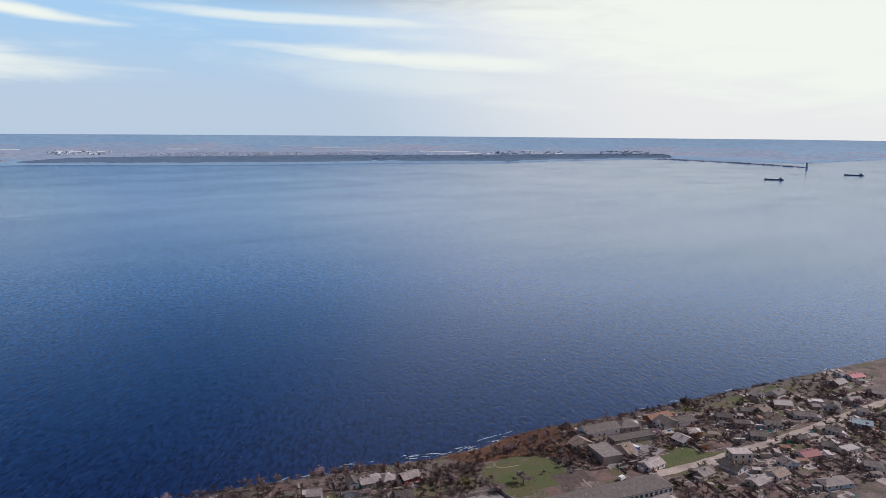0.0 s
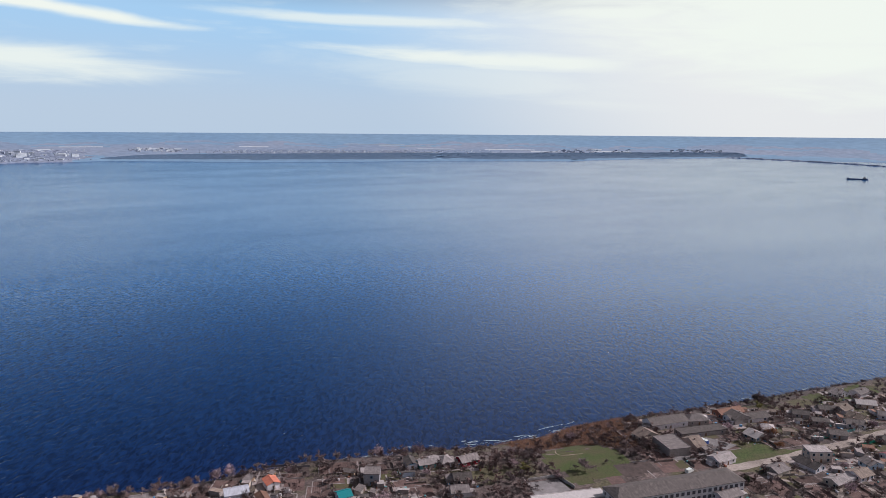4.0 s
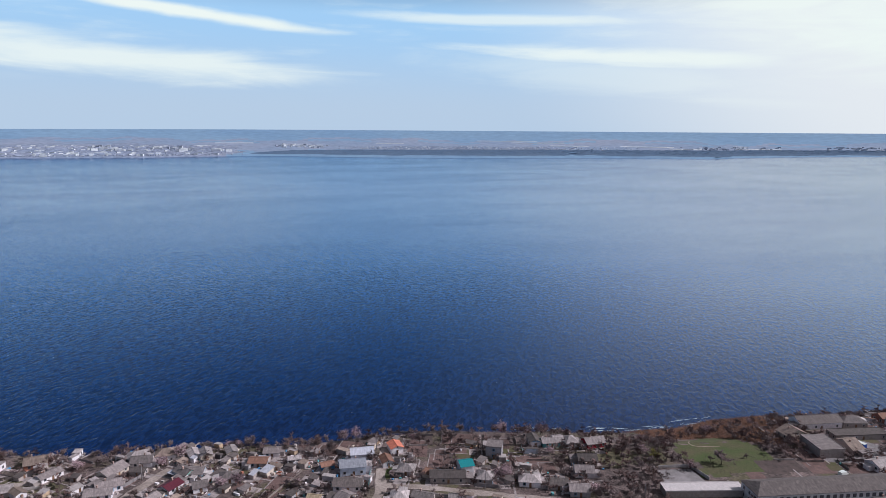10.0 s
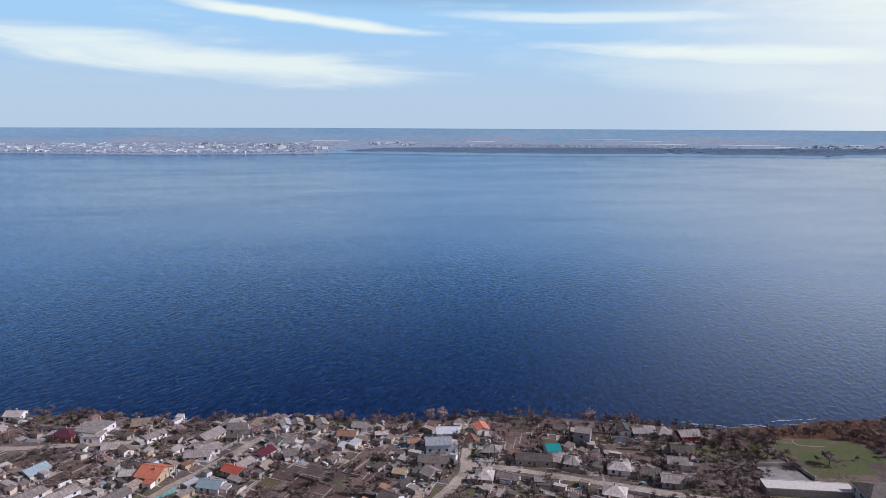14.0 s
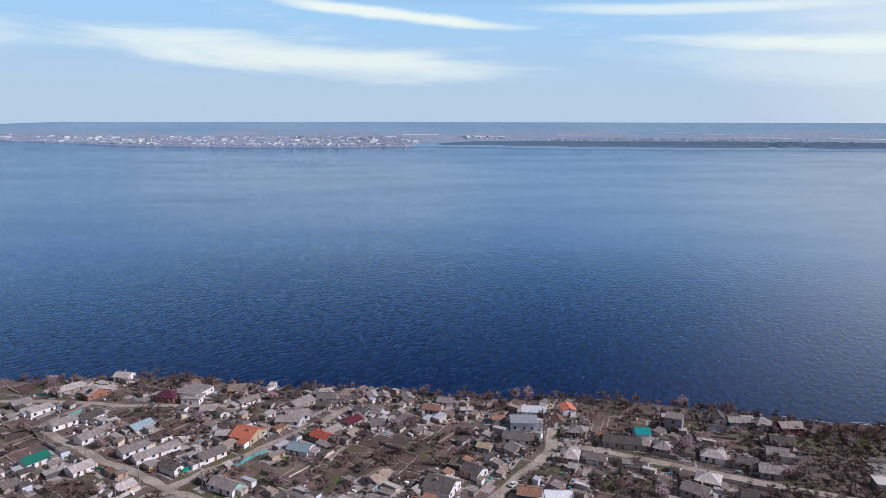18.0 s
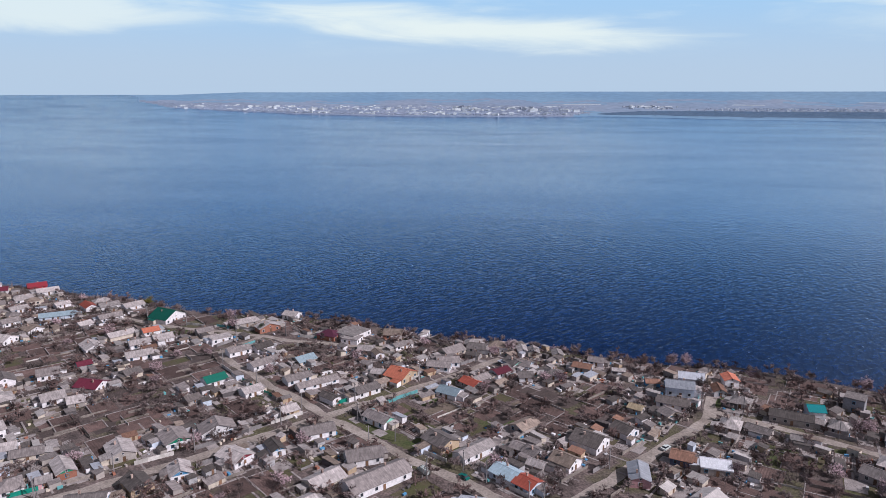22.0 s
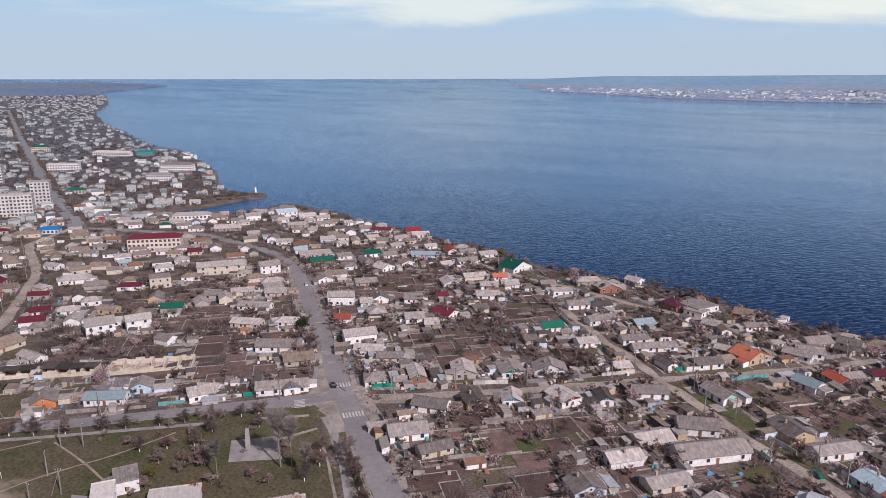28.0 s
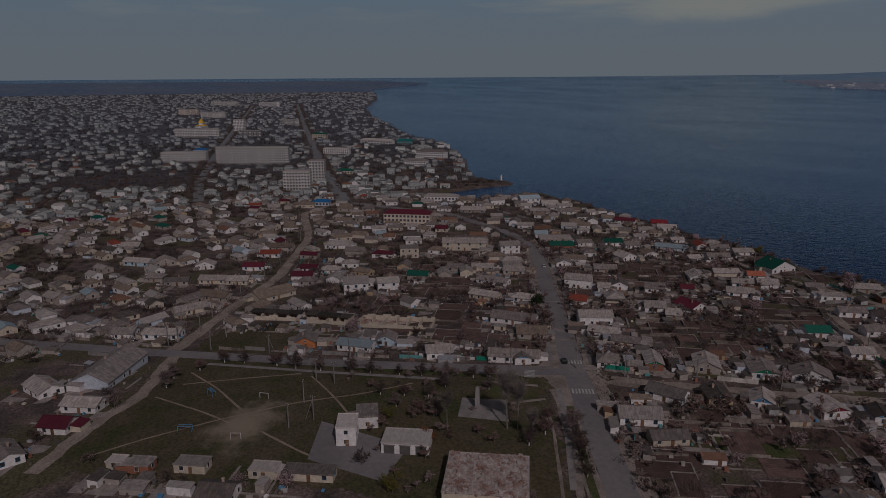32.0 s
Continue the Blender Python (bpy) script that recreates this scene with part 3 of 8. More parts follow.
strip("road", [(-131, 231), (-138.9, 235.3), (-153.4, 243.1), (-168.3, 247.8), (-184.3, 257.3), (-201.8, 265.4), (-215, 273.5), (-219.5, 280), (-213, 292), (-212, 304)], 4.2, M_DIRT, 0.075, "pale dirt lane")
strip("road", [(-284.6, 0), (-341.7, 27.4), (-397.7, 58.3), (-488, 91.4), (-582.9, 105.1), (-626.3, 146.3)], 6, M_DIRT, 0.085, "pale gravel side street")
strip("road", [(-133.5, 230), (-120, 227.4), (-106.8, 221), (-91.8, 213.7), (-81.3, 209.7), (-64, 205.2), (-53.7, 200), (-22.9, 187.4), (22.9, 166.9)], 4.6, M_DIRT, 0.085, "pale dirt street")
strip("road", [(-58, 160), (-38, 189), (-25.8, 208.3), (-13.2, 231.8), (-2, 254.2), (9, 273.3), (14, 286), (13, 300), (17, 326)], 4.6, M_DIRT, 0.09, "pale dirt street towards the shore")
strip("road", [(13, 290), (30, 286.3), (48.3, 280.6), (71, 274.2), (91.4, 267.5), (125.7, 259)], 4.2, M_DIRT, 0.075, "pale dirt street along the shore")
strip("path", [(-246, 260), (-228, 269.4), (-218, 279)], 1.6, M_DIRT, 0.085, "trodden track to the lane", "path")
strip("road", [(-330, 316), (-312.5, 312.7), (-292.8, 308.7), (-275, 305.7), (-253.9, 305.3), (-234.4, 305.8), (-215.9, 304.1), (-194.1, 302.2), (-179.1, 304.6), (-162.6, 306.2), (-150.4, 308.1), (-132, 309)], 3.6, M_DIRT, 0.08, "pale dirt lane near the bluff")
strip("road", [(171.4, 265.1), (245.7, 274.3), (278.9, 275.4), (349.7, 282.3), (469.7, 299.4), (685.7, 320)], 6.0, M_DIRT, 0.08, "pale gravel road along the shore")

# ---- houses ----
def raw(name, verts, faces, mats, parent=None, label="", index=None):
    me = bpy.data.meshes.new(name)
    me.from_pydata(verts, [], faces)
    for m in (mats if isinstance(mats, (list, tuple)) else [mats]):
        me.materials.append(m)
    if index:
        me.polygons.foreach_set("material_index", index)
    ob = new(name, me)
    if parent:
        ob.parent = parent
    if label:
        ob["label"] = label
    return ob


BOX = [(0, 3, 2, 1), (4, 5, 6, 7), (0, 1, 5, 4), (1, 2, 6, 5), (2, 3, 7, 6), (3, 0, 4, 7)]


def box(x0, y0, z0, x1, y1, z1):
    return [(x0, y0, z0), (x1, y0, z0), (x1, y1, z0), (x0, y1, z0), (x0, y0, z1), (x1, y0, z1), (x1, y1, z1), (x0, y1, z1)]


def boxes(items):
    v, f = [], []
    for b in items:
        n = len(v)
        v += box(*b)
        f += [tuple(i + n for i in q) for q in BOX]
    return v, f


def shared(name, items, mats, index=None):
    v, f = boxes(items)
    me = bpy.data.meshes.new(name)
    me.from_pydata(v, [], f)
    for m in mats:
        me.materials.append(m)
    if index:
        me.polygons.foreach_set("material_index", [k for k in index for _ in range(6)])
    return me


def link(name, me, parent, x, y, z, turn=0.0, label="", sx=1.0):
    ob = new(name, me)
    ob.parent = parent
    ob.matrix_basis = Matrix.Translation((x, y, z)) @ Matrix.Rotation(turn, 4, "Z") @ Matrix.Diagonal((sx, 1, 1, 1))
    if label:
        ob["label"] = label
    return ob


def inset(name, w, h, rim, deep, mats):
    """A framed opening: a shallow case whose pane or panel lies back from its rim."""
    v = [(-w, 0.03, 0), (w, 0.03, 0), (w, 0.03, h), (-w, 0.03, h), (-w, -0.06, 0), (w, -0.06, 0), (w, -0.06, h), (-w, -0.06, h)]
    r = rim
    v += [(-w + r, -0.06, r), (w - r, -0.06, r), (w - r, -0.06, h - r), (-w + r, -0.06, h - r)]
    v += [(x, -0.06 + deep, z) for x, _, z in v[8:12]]
    f = [(0, 1, 5, 4), (1, 2, 6, 5), (2, 3, 7, 6), (3, 0, 4, 7)]
    for k in range(4):
        j = (k + 1) % 4
        f += [(4 + k, 4 + j, 8 + j, 8 + k), (8 + k, 8 + j, 12 + j, 12 + k)]
    f.append((12, 13, 14, 15))
    me = bpy.data.meshes.new(name)
    me.from_pydata(v, [], f)
    for m in mats:
        me.materials.append(m)
    me.polygons.foreach_set("material_index", [0] * (len(f) - 1) + [len(mats) - 1])
    return me


ME_WINDOW = inset("window", 0.62, 1.4, 0.09, 0.05, [M_FRAME, M_PANE])
ME_WINDOW_BLUE = inset("window", 0.62, 1.4, 0.10, 0.05, [M_FRAME_BLUE, M_PANE])
ME_ATTIC = inset("attic_window", 0.4, 0.8, 0.08, 0.05, [M_FRAME, M_PANE])
ME_DOOR = inset("door", 0.5, 2.05, 0.10, 0.03, [M_DOOR])


def stack(name, rings, mat):
    """A square pillar through rings of (half width, height)."""
    v, f = [], []
    for w, z in rings:
        v += [(-w, -w, z), (w, -w, z), (w, w, z), (-w, w, z)]
    for k in range(len(rings) - 1):
        n = 4 * k
        f += [(n + i, n + (i + 1) % 4, n + 4 + (i + 1) % 4, n + 4 + i) for i in range(4)]
    n = len(v)
    f += [(3, 2, 1, 0), (n - 4, n - 3, n - 2, n - 1)]
    me = bpy.data.meshes.new(name)
    me.from_pydata(v, [], f)
    me.materials.append(mat)
    return me


ME_CHIMNEY = stack("chimney", [(0.28, 0), (0.28, 1.4), (0.36, 1.45), (0.36, 1.6), (0.2, 1.62)], M_CHIMNEY)
ROOF_WORDS = {"grey": "grey corrugated", "pale": "pale grey corrugated", "palest": "very pale", "white": "white metal", "limed": "whitewashed flat", "dark": "dark grey",
              "green": "bright green metal", "teal": "teal metal", "red": "faded red", "redmetal": "crimson metal", "redorange": "red-orange tiled",
              "orange": "orange tiled", "pinkred": "pinkish red", "maroon": "maroon metal", "purple": "dark purple", "brown": "rusty brown",
              "brownpale": "pale brown", "ochreroof": "ochre", "metal": "grey metal", "lightmetal": "light grey metal",
              "bluemetal": "pale blue metal", "ruinroof": "black tarred"}
WALL_WORDS = {"turq": "turquoise", "bluewall": "light blue", "bluewhite": "blue-white", "darkblue": "dark blue", "greyblock": "grey block",
              "redwall": "red", "orangewall": "orange", "stone": "grey plastered", "white": "whitewashed"}
TAKEN = []  # centre and reach of all that stands


CELLS, SORTED = {}, [0]


# the open corner where the cross street meets the main street, with its verges and pavements
JUNCTION = [(-241, 150), (-214, 127), (-211, 122), (-215, 110), (-209, 98), (-193, 96), (-176, 100), (-140, 84), (-130, 92), (-136, 104), (-186, 125), (-236, 151)]

EAST_GREEN = [(256, 288), (272, 294.5), (286, 291), (300, 282.5), (306, 280.5), (294, 279.5), (262, 276.5), (254, 278)]
GREEN_VERGE = [(-123, 230.5), (-121, 236.5), (-101, 229.5), (-86, 222.5), (-88, 216.5), (-105, 224)]


def free(x, y, r):
    """True where nothing stands within r; the taken spots are sorted into cells of 16 m."""
    for a, b, c in TAKEN[SORTED[0]:]:
        w = c + 7
        for i in range(int((a - w) // 16), int((a + w) // 16) + 1):
            for j in range(int((b - w) // 16), int((b + w) // 16) + 1):
                CELLS.setdefault((i, j), []).append((a, b, c))
    SORTED[0] = len(TAKEN)
    if inside(JUNCTION, x, y) or inside(GREEN_VERGE, x, y) or inside(EAST_GREEN, x, y):
        return False
    return all((x - a) ** 2 + (y - b) ** 2 > (r + c) ** 2 for a, b, c in CELLS.get((int(x // 16), int(y // 16)), ()))


class Heap:
    """Many far or uncounted pieces in one mesh."""

    def __init__(self):
        self.v, self.f, self.m, self.mats = [], [], [], []

    def add(self, verts, faces, mat):
        if mat not in self.mats:
            self.mats.append(mat)
        n, k = len(self.v), self.mats.index(mat)
        self.v += verts
        self.f += [tuple(i + n for i in q) for q in faces]
        self.m += [k] * len(faces)

    def make(self, name, label, category):
        return tagged(raw(name, self.v, self.f, self.mats, None, "", self.m), label, category, kind="stuff")


def heap_house(heap, x, y, heading, L, D, h, roof, wall):
    """A plain house for the crowd: walls, gable roof with eaves, and dark windows set proud of the wall."""
    px, py, pz, s = (float(q) for q in put(x, y, ground_at(x, y)))
    m = pose(px, py, pz, 0, 0, heading) @ Matrix.Diagonal((s, s, s, 1))
    L, D = L / 2, D / 2
    r = D * 0.5
    hip = int(abs(x) * 7 + abs(y) * 3) % 5 < 2
    v = box(-L, -D, -0.6, L, D, h) + [(-L, 0, h + r), (L, 0, h + r)]
    if hip:
        heap.add([tuple(m @ Vector(p)) for p in v[:8]], [(0, 1, 5, 4), (2, 3, 7, 6), (0, 4, 7, 3), (1, 2, 6, 5)], WALL[wall])
        q = max(L - D * 0.9, 0.25)
        v = [(-L - 0.4, -D - 0.4, h - 0.1), (L + 0.4, -D - 0.4, h - 0.1), (L + 0.4, D + 0.4, h - 0.1), (-L - 0.4, D + 0.4, h - 0.1), (-q, 0, h + r), (q, 0, h + r)]
        heap.add([tuple(m @ Vector(p)) for p in v], [(0, 1, 5, 4), (1, 2, 5), (2, 3, 4, 5), (3, 0, 4)], ROOF[roof])
    else:
        heap.add([tuple(m @ Vector(p)) for p in v], [(0, 1, 5, 4), (2, 3, 7, 6), (0, 4, 8, 7, 3), (1, 2, 6, 9, 5)], WALL[wall])
        e = 1.1
        v = []
        for sg in (-1, 1):
            v += [(-L - 0.4, sg * D * e, h - r * (e - 1) + 0.06), (L + 0.4, sg * D * e, h - r * (e - 1) + 0.06), (L + 0.4, 0, h + r + 0.06), (-L - 0.4, 0, h + r + 0.06)]
        heap.add([tuple(m @ Vector(p)) for p in v], [(0, 1, 2, 3), (7, 6, 5, 4)], ROOF[roof])
    if s > 0.9:
        wv, wf = boxes([(u - 0.55, -D - 0.05, 0.9, u + 0.55, -D + 0.02, 2.1) for u in (-L * 0.55, L * 0.55)] + [(L - 0.02, -0.5, 0.9, L + 0.05, 0.5, 2.1)])
        heap.add([tuple(m @ Vector(p)) for p in wv], wf, M_PANE)


def house(x, y, heading, length, depth, h, shape, roof, wall, gable="", plain=False):
    rng = random.Random(int(x * 13 + y * 7))
    if x < -175 and roof in ("grey", "dark", "brownpale") and rng.random() < 0.62:  # paler sheets west of the main street
        roof = {"grey": "pale", "dark": "grey", "brownpale": "pale"}[roof]
    h *= 0.9
    depth *= 0.92
    z = ground_at(x, y)
    top = new("house")
    px, py, pz, s = put(x, y, z)
    top.matrix_basis = pose(float(px), float(py), float(pz) - 0.05, 0, 0, heading) @ Matrix.Diagonal((float(s),) * 3 + (1,))
    TAKEN.append((x, y, 0.5 * max(length, depth) * 0.9))
    wm, wall_word = WALL[wall], WALL_WORDS.get(wall, wall)
    kind = "two-storey house" if h > 5 else "single-storey house"
    if shape == "ruin":
        ruin(top, length, depth, h, wm, roof)
        tagged(top, "roofless ruined building with cream crumbling walls", "ruin")
        return top
    if shape in ("f", "garage"):
        L, D = length / 2, depth / 2
        v, f = boxes([(-L, -D, -0.5, L, D, h)])
        raw("wall", v, f, wm, top)
        v, f = boxes([(-L - 0.15, -D - 0.15, h, L + 0.15, D + 0.15, h + 0.22), (-L - 0.15, -D - 0.15, h + 0.22, L + 0.15, -D + 0.1, h + 0.45),
                      (-L - 0.15, D - 0.1, h + 0.22, L + 0.15, D + 0.15, h + 0.45)])
        raw("roof", v, f, ROOF[roof], top)
        tagged(top, f"flat-roofed {wall_word} building with a {ROOF_WORDS[roof]} roof", "building")
        ex, ey = L, D
        if shape == "garage":
            for k in range(3):
                gx = -L + length * (k + 0.5) / 3
                # a dark panel on the wall stands for the shade inside each bay
                v, f = boxes([(gx - 1.5, -D - 0.04, 0, gx + 1.5, -D + 0.02, 2.7)])
                raw("gateway", v, f, WALL["dark"], top, "dark panel standing for a shaded garage bay")
                v, f = boxes([(gx - 1.7, -D - 0.09, 2.7, gx + 1.7, -D + 0.03, 2.95)])
                raw("lintel", v, f, M_CONCRETE, top)
            return top
    else:
        swap = shape == "e"
        L, D = (depth / 2, length / 2) if swap else (length / 2, depth / 2)
        turn = math.pi / 2 if swap else 0.0
        rise = D * rng.uniform(0.36, 0.50) if shape != "h" else D * 0.45
        o, th = 0.45, 0.14
        if shape == "h":
            v, f = boxes([(-L, -D, -0.5, L, D, h)])
            wob = raw("wall", v, f, wm, top)
            q = max(L - D * 0.85, 0.3)
            v = [(-L - o, -D - o, h - 0.1), (L + o, -D - o, h - 0.1), (L + o, D + o, h - 0.1), (-L - o, D + o, h - 0.1), (-q, 0, h + rise), (q, 0, h + rise)]
            v += [(a, b, c - th) for a, b, c in v[:4]]
            f = [(0, 1, 5, 4), (1, 2, 5), (2, 3, 4, 5), (3, 0, 4), (9, 8, 7, 6), (0, 6, 7, 1), (1, 7, 8, 2), (2, 8, 9, 3), (3, 9, 6, 0)]
            raw("roof", v, f, ROOF[roof], top)
        else:
            v = box(-L, -D, -0.5, L, D, h) + [(-L, 0, h + rise), (L, 0, h + rise)]
            f = [(0, 1, 5, 4), (2, 3, 7, 6), (0, 4, 8, 7, 3), (1, 2, 6, 9, 5), (0, 3, 2, 1), (4, 5, 9, 8), (6, 7, 8, 9)]
            wob = raw("wall", v, f, wm, top)
            sl = rise / D
            v = []
            f = []
            for sgn in (-1, 1):
                n = len(v)
                e = (D + o)
                for X in (-L - o, L + o):
                    v += [(X, sgn * e, h + rise - sl * e + 0.05), (X, 0, h + rise + 0.05), (X, sgn * e, h + rise - sl * e + 0.05 + th), (X, 0, h + rise + 0.05 + th)]
                f += [tuple(i + n for i in q) for q in ((0, 1, 5, 4), (2, 6, 7, 3), (0, 4, 6, 2), (0, 2, 3, 1), (4, 5, 7, 6))]
            n = len(v)
            bv, bf = boxes([(-L - o, -0.16, h + rise + 0.12, L + o, 0.16, h + rise + 0.24)])
            rob = raw("roof", v + bv, f + [tuple(i + n for i in q) for q in bf], ROOF[roof], top)
            obs = [wob, rob]
            if gable:
                for sgn in (-1, 1):
                    X = sgn * (L + 0.04)
                    v = [(X, -D * 0.98, h), (X, D * 0.98, h), (X, 0, h + rise * 0.98), (X - sgn * 0.06, -D * 0.98, h), (X - sgn * 0.06, D * 0.98, h), (X - sgn * 0.06, 0, h + rise * 0.98)]
                    f = [(0, 1, 2), (5, 4, 3), (0, 3, 4, 1), (1, 4, 5, 2), (2, 5, 3, 0)]
                    obs.append(raw("gable", v, f, WALL[gable], top, f"{WALL_WORDS.get(gable, gable)} painted gable"))
            for ob in obs:
                ob.matrix_basis = Matrix.Rotation(turn, 4, "Z")
        tagged(top, f"{wall_word} {kind} with a {ROOF_WORDS[roof]} roof", "house")
        if swap and not plain and rise > 0.9:
            link("attic_window", ME_ATTIC, top, 0, -depth / 2 - 0.05, h + 0.15)
        cx = rng.uniform(-0.5, 0.5) * L
        if not plain and length > 6:
            c = Matrix.Rotation(turn, 4, "Z") @ Vector((cx, D * 0.3, h + rise * 0.55))
            link("chimney", ME_CHIMNEY, top, c.x, c.y, c.z)
        ex, ey = length / 2, depth / 2
    if plain:
        return top
    if rng.random() < 0.6 and length > 6 and h < 4.2:
        w, d, ah = rng.uniform(2.2, 3.6), min(depth * 0.8, rng.uniform(3, 5)), h * 0.78
        sg = rng.choice((-1, 1))
        x0, x1 = sorted((sg * ex, sg * (ex + w)))
        y0 = rng.uniform(-ey, ey - d)
        v, f = boxes([(x0, y0, -0.5, x1, y0 + d, ah)])
        raw("annex", v, f, WALL[rng.choice((wall, "white", "stone", "cream"))], top, "low plastered annex")
        hi, lo = ah + 0.55, ah + 0.02
        za, zb = (lo, hi) if sg < 0 else (hi, lo)
        v = [(x0 - 0.2, y0 - 0.3, za), (x1 + 0.2, y0 - 0.3, zb), (x1 + 0.2, y0 + d + 0.3, zb), (x0 - 0.2, y0 + d + 0.3, za)]
        v += [(a, b, c + 0.1) for a, b, c in v]
        raw("annex_roof", v, BOX, ROOF[rng.choice((roof, "pale", "grey", "palest"))], top)
    me = ME_WINDOW_BLUE if rng.random() < 0.3 else ME_WINDOW
    floors = [0.9] if h < 5 else [0.9, 0.9 + h / 2]
    sides = ((ex, ey, 0.0), (ey, ex, math.pi / 2)) if x < 60 else ((ex, ey, 0.0), (ey, ex, -math.pi / 2))
    for side, (half, off, turn) in enumerate(sides):
        n = max(1, min(int(2 * half / (3.4 if h < 5 else 3.8)), 4 if side == 0 else 2))
        for zf in floors:
            for k in range(n):
                if side == 0 and k == n // 2 and zf < 1 and n > 1:
                    continue
                u = -half + 2 * half * (k + 0.5) / n
                if turn == 0:
                    link("window", me, top, u, -off - 0.02, zf)
                elif n > 1 or k == 0:
                    link("window", me, top, off * (1 if turn > 0 else -1) + (0.02 if turn > 0 else -0.02), u, zf, turn)
    link("door", ME_DOOR, top, 0.3, -ey - 0.02, 0.05)
    return top


def ruin(top, length, depth, h, wm, roof):
    """Broken walls with uneven tops and dark rooms, part of the roof left in places."""
    rng = random.Random(int(length * 97))
    n = max(2, int(length / 5))
    L, D = length / 2, depth / 2
    items = []
    for k in range(n * 3):
        a, b = -L + length * k / (n * 3), -L + length * (k + 1) / (n * 3)
        items.append((a, -D, -0.4, b, -D + 0.4, h * rng.uniform(0.45, 1.0)))
        items.append((a, D - 0.4, -0.4, b, D, h * rng.uniform(0.6, 1.0)))
    v, f = boxes(items)
    raw("wall", v, f, wm, top, "crumbling outer wall with a broken top")
    for k in range(n + 1):
        a = -L + (length - 0.35) * k / n
        v, f = boxes([(a, -D + 0.4, -0.4, a + 0.35, -D * 0.1, h * rng.uniform(0.5, 1.0)), (a, -D * 0.1, -0.4, a + 0.35, D - 0.4, h * rng.uniform(0.6, 1.0))])
        raw("cross_wall", v, f, wm, top)
    v, f = boxes([(-L, -D, -0.3, L, D, 0.15)])
    raw("floor_slab", v, f, M_RUBBLE, top)
    if roof in ROOF:
        for k in range(n):
            if rng.random() < 0.75:
                a = -L + length * k / n
                v, f = boxes([(a + 0.1, -D * 0.4, h, a + length / n - 0.1, D, h + 0.2)])
                raw("roof", v, f, ROOF[roof], top, "remaining tarred flat roof")



# the houses that stand out: place, heading, length, depth, wall height, roof shape, roof, wall and gable colours
house(-219.2, 119.1, 61, 18.8, 8.0, 3.0, "g", "grey", "white")
house(-215.3, 120.5, 70, 5.9, 5.0, 3.0, "e", "grey", "white", "blue")
house(-235.0, 98.0, 45, 7.0, 9.0, 3.2, "g", "pale", "white")
house(-261.4, 140.6, 48, 19.5, 9.0, 3.0, "g", "grey", "white")
house(-290.8, 160.1, 46, 9.9, 8.0, 3.0, "h", "grey", "white")
house(-303.0, 145.4, 40, 14.5, 8.0, 3.0, "g", "grey", "cream")
house(-328.0, 161.7, 42, 17.1, 8.0, 3.0, "g", "pale", "white")
house(-201.3, 148.1, 57, 7.5, 9.0, 3.0, "h", "grey", "white")
house(-193.9, 154.7, 52, 4.5, 5.0, 2.6, "g", "grey", "pink")
house(-194.6, 162.9, 60, 6.0, 12.0, 3.0, "e", "grey", "brick", "green")
house(-215.3, 166.2, 45, 10.4, 7.0, 3.0, "g", "grey", "cream")
house(-228.9, 165.1, 44, 12.1, 7.0, 3.0, "g", "grey", "white")
house(-245.5, 171.4, 67, 14.3, 9.0, 4.6, "g", "pale", "white")
house(-275.4, 181.9, 51, 8.0, 8.0, 3.0, "g", "red", "white")
house(-185.3, 178.8, 55, 8.5, 12.0, 3.0, "e", "grey", "stone")
house(-173.7, 193.1, 58, 9.2, 12.0, 3.0, "e", "grey", "white", "green")
house(-163.6, 204.7, 49, 12.6, 9.0, 3.0, "e", "grey", "white")
house(-170.5, 150.2, 31, 12.1, 8.0, 3.0, "g", "grey", "white")
house(-163.2, 163.7, 65, 7.4, 10.0, 3.2, "e", "dark", "ochre", "dark")
house(-155.5, 174.9, 47, 6.9, 9.0, 3.0, "e", "pale", "white", "blue")
house(-144.2, 189.6, 76, 8.6, 11.0, 3.0, "e", "pale", "white", "maroon")
house(-134.5, 200.0, 54, 4.8, 9.0, 3.0, "e", "dark", "white", "blue")
house(-161.5, 132.5, 63, 12.4, 9.0, 3.0, "g", "pale", "white")
house(-147.5, 132.1, 73, 10.6, 6.0, 2.6, "g", "grey", "cream")
house(-118.6, 276.5, 77, 12.0, 11.0, 3.2, "e", "orange", "ochre")
house(-136.9, 244.4, 71, 4.7, 9.0, 2.8, "e", "dark", "white")
house(-126.5, 256.7, 59, 11.2, 7.0, 2.8, "g", "grey", "white")
house(-147.0, 228.0, 60, 6.8, 7.0, 2.8, "g", "pale", "ochre")
house(-109.1, 233.7, -20, 11.9, 7.0, 3.0, "g", "grey", "white", "mint")
house(-91.3, 267.0, -11, 9.5, 8.0, 2.8, "g", "bluemetal", "white")
house(-85.7, 279.0, -27, 8.9, 7.0, 2.8, "g", "red", "stone")
house(-77.3, 296.0, 58, 8.3, 7.0, 2.8, "g", "maroon", "white")
house(-74.0, 308.0, 50, 6.5, 9.0, 3.0, "e", "grey", "white", "mint")
house(-65.1, 295.1, 19, 6.0, 7.0, 2.8, "g", "grey", "white")
house(-54.0, 302.1, 11, 7.7, 8.0, 2.8, "h", "grey", "white")
house(-42.6, 315.0, -6, 8.4, 7.0, 2.8, "g", "brown", "stone")
house(-37.5, 324.6, -2, 7.3, 7.0, 2.8, "g", "grey", "white")
house(-25.9, 313.3, 8, 6.6, 7.0, 3.2, "ruin", "pale", "white")
house(-10.9, 307.8, 18, 5.9, 5.0, 2.6, "g", "brown", "blue")
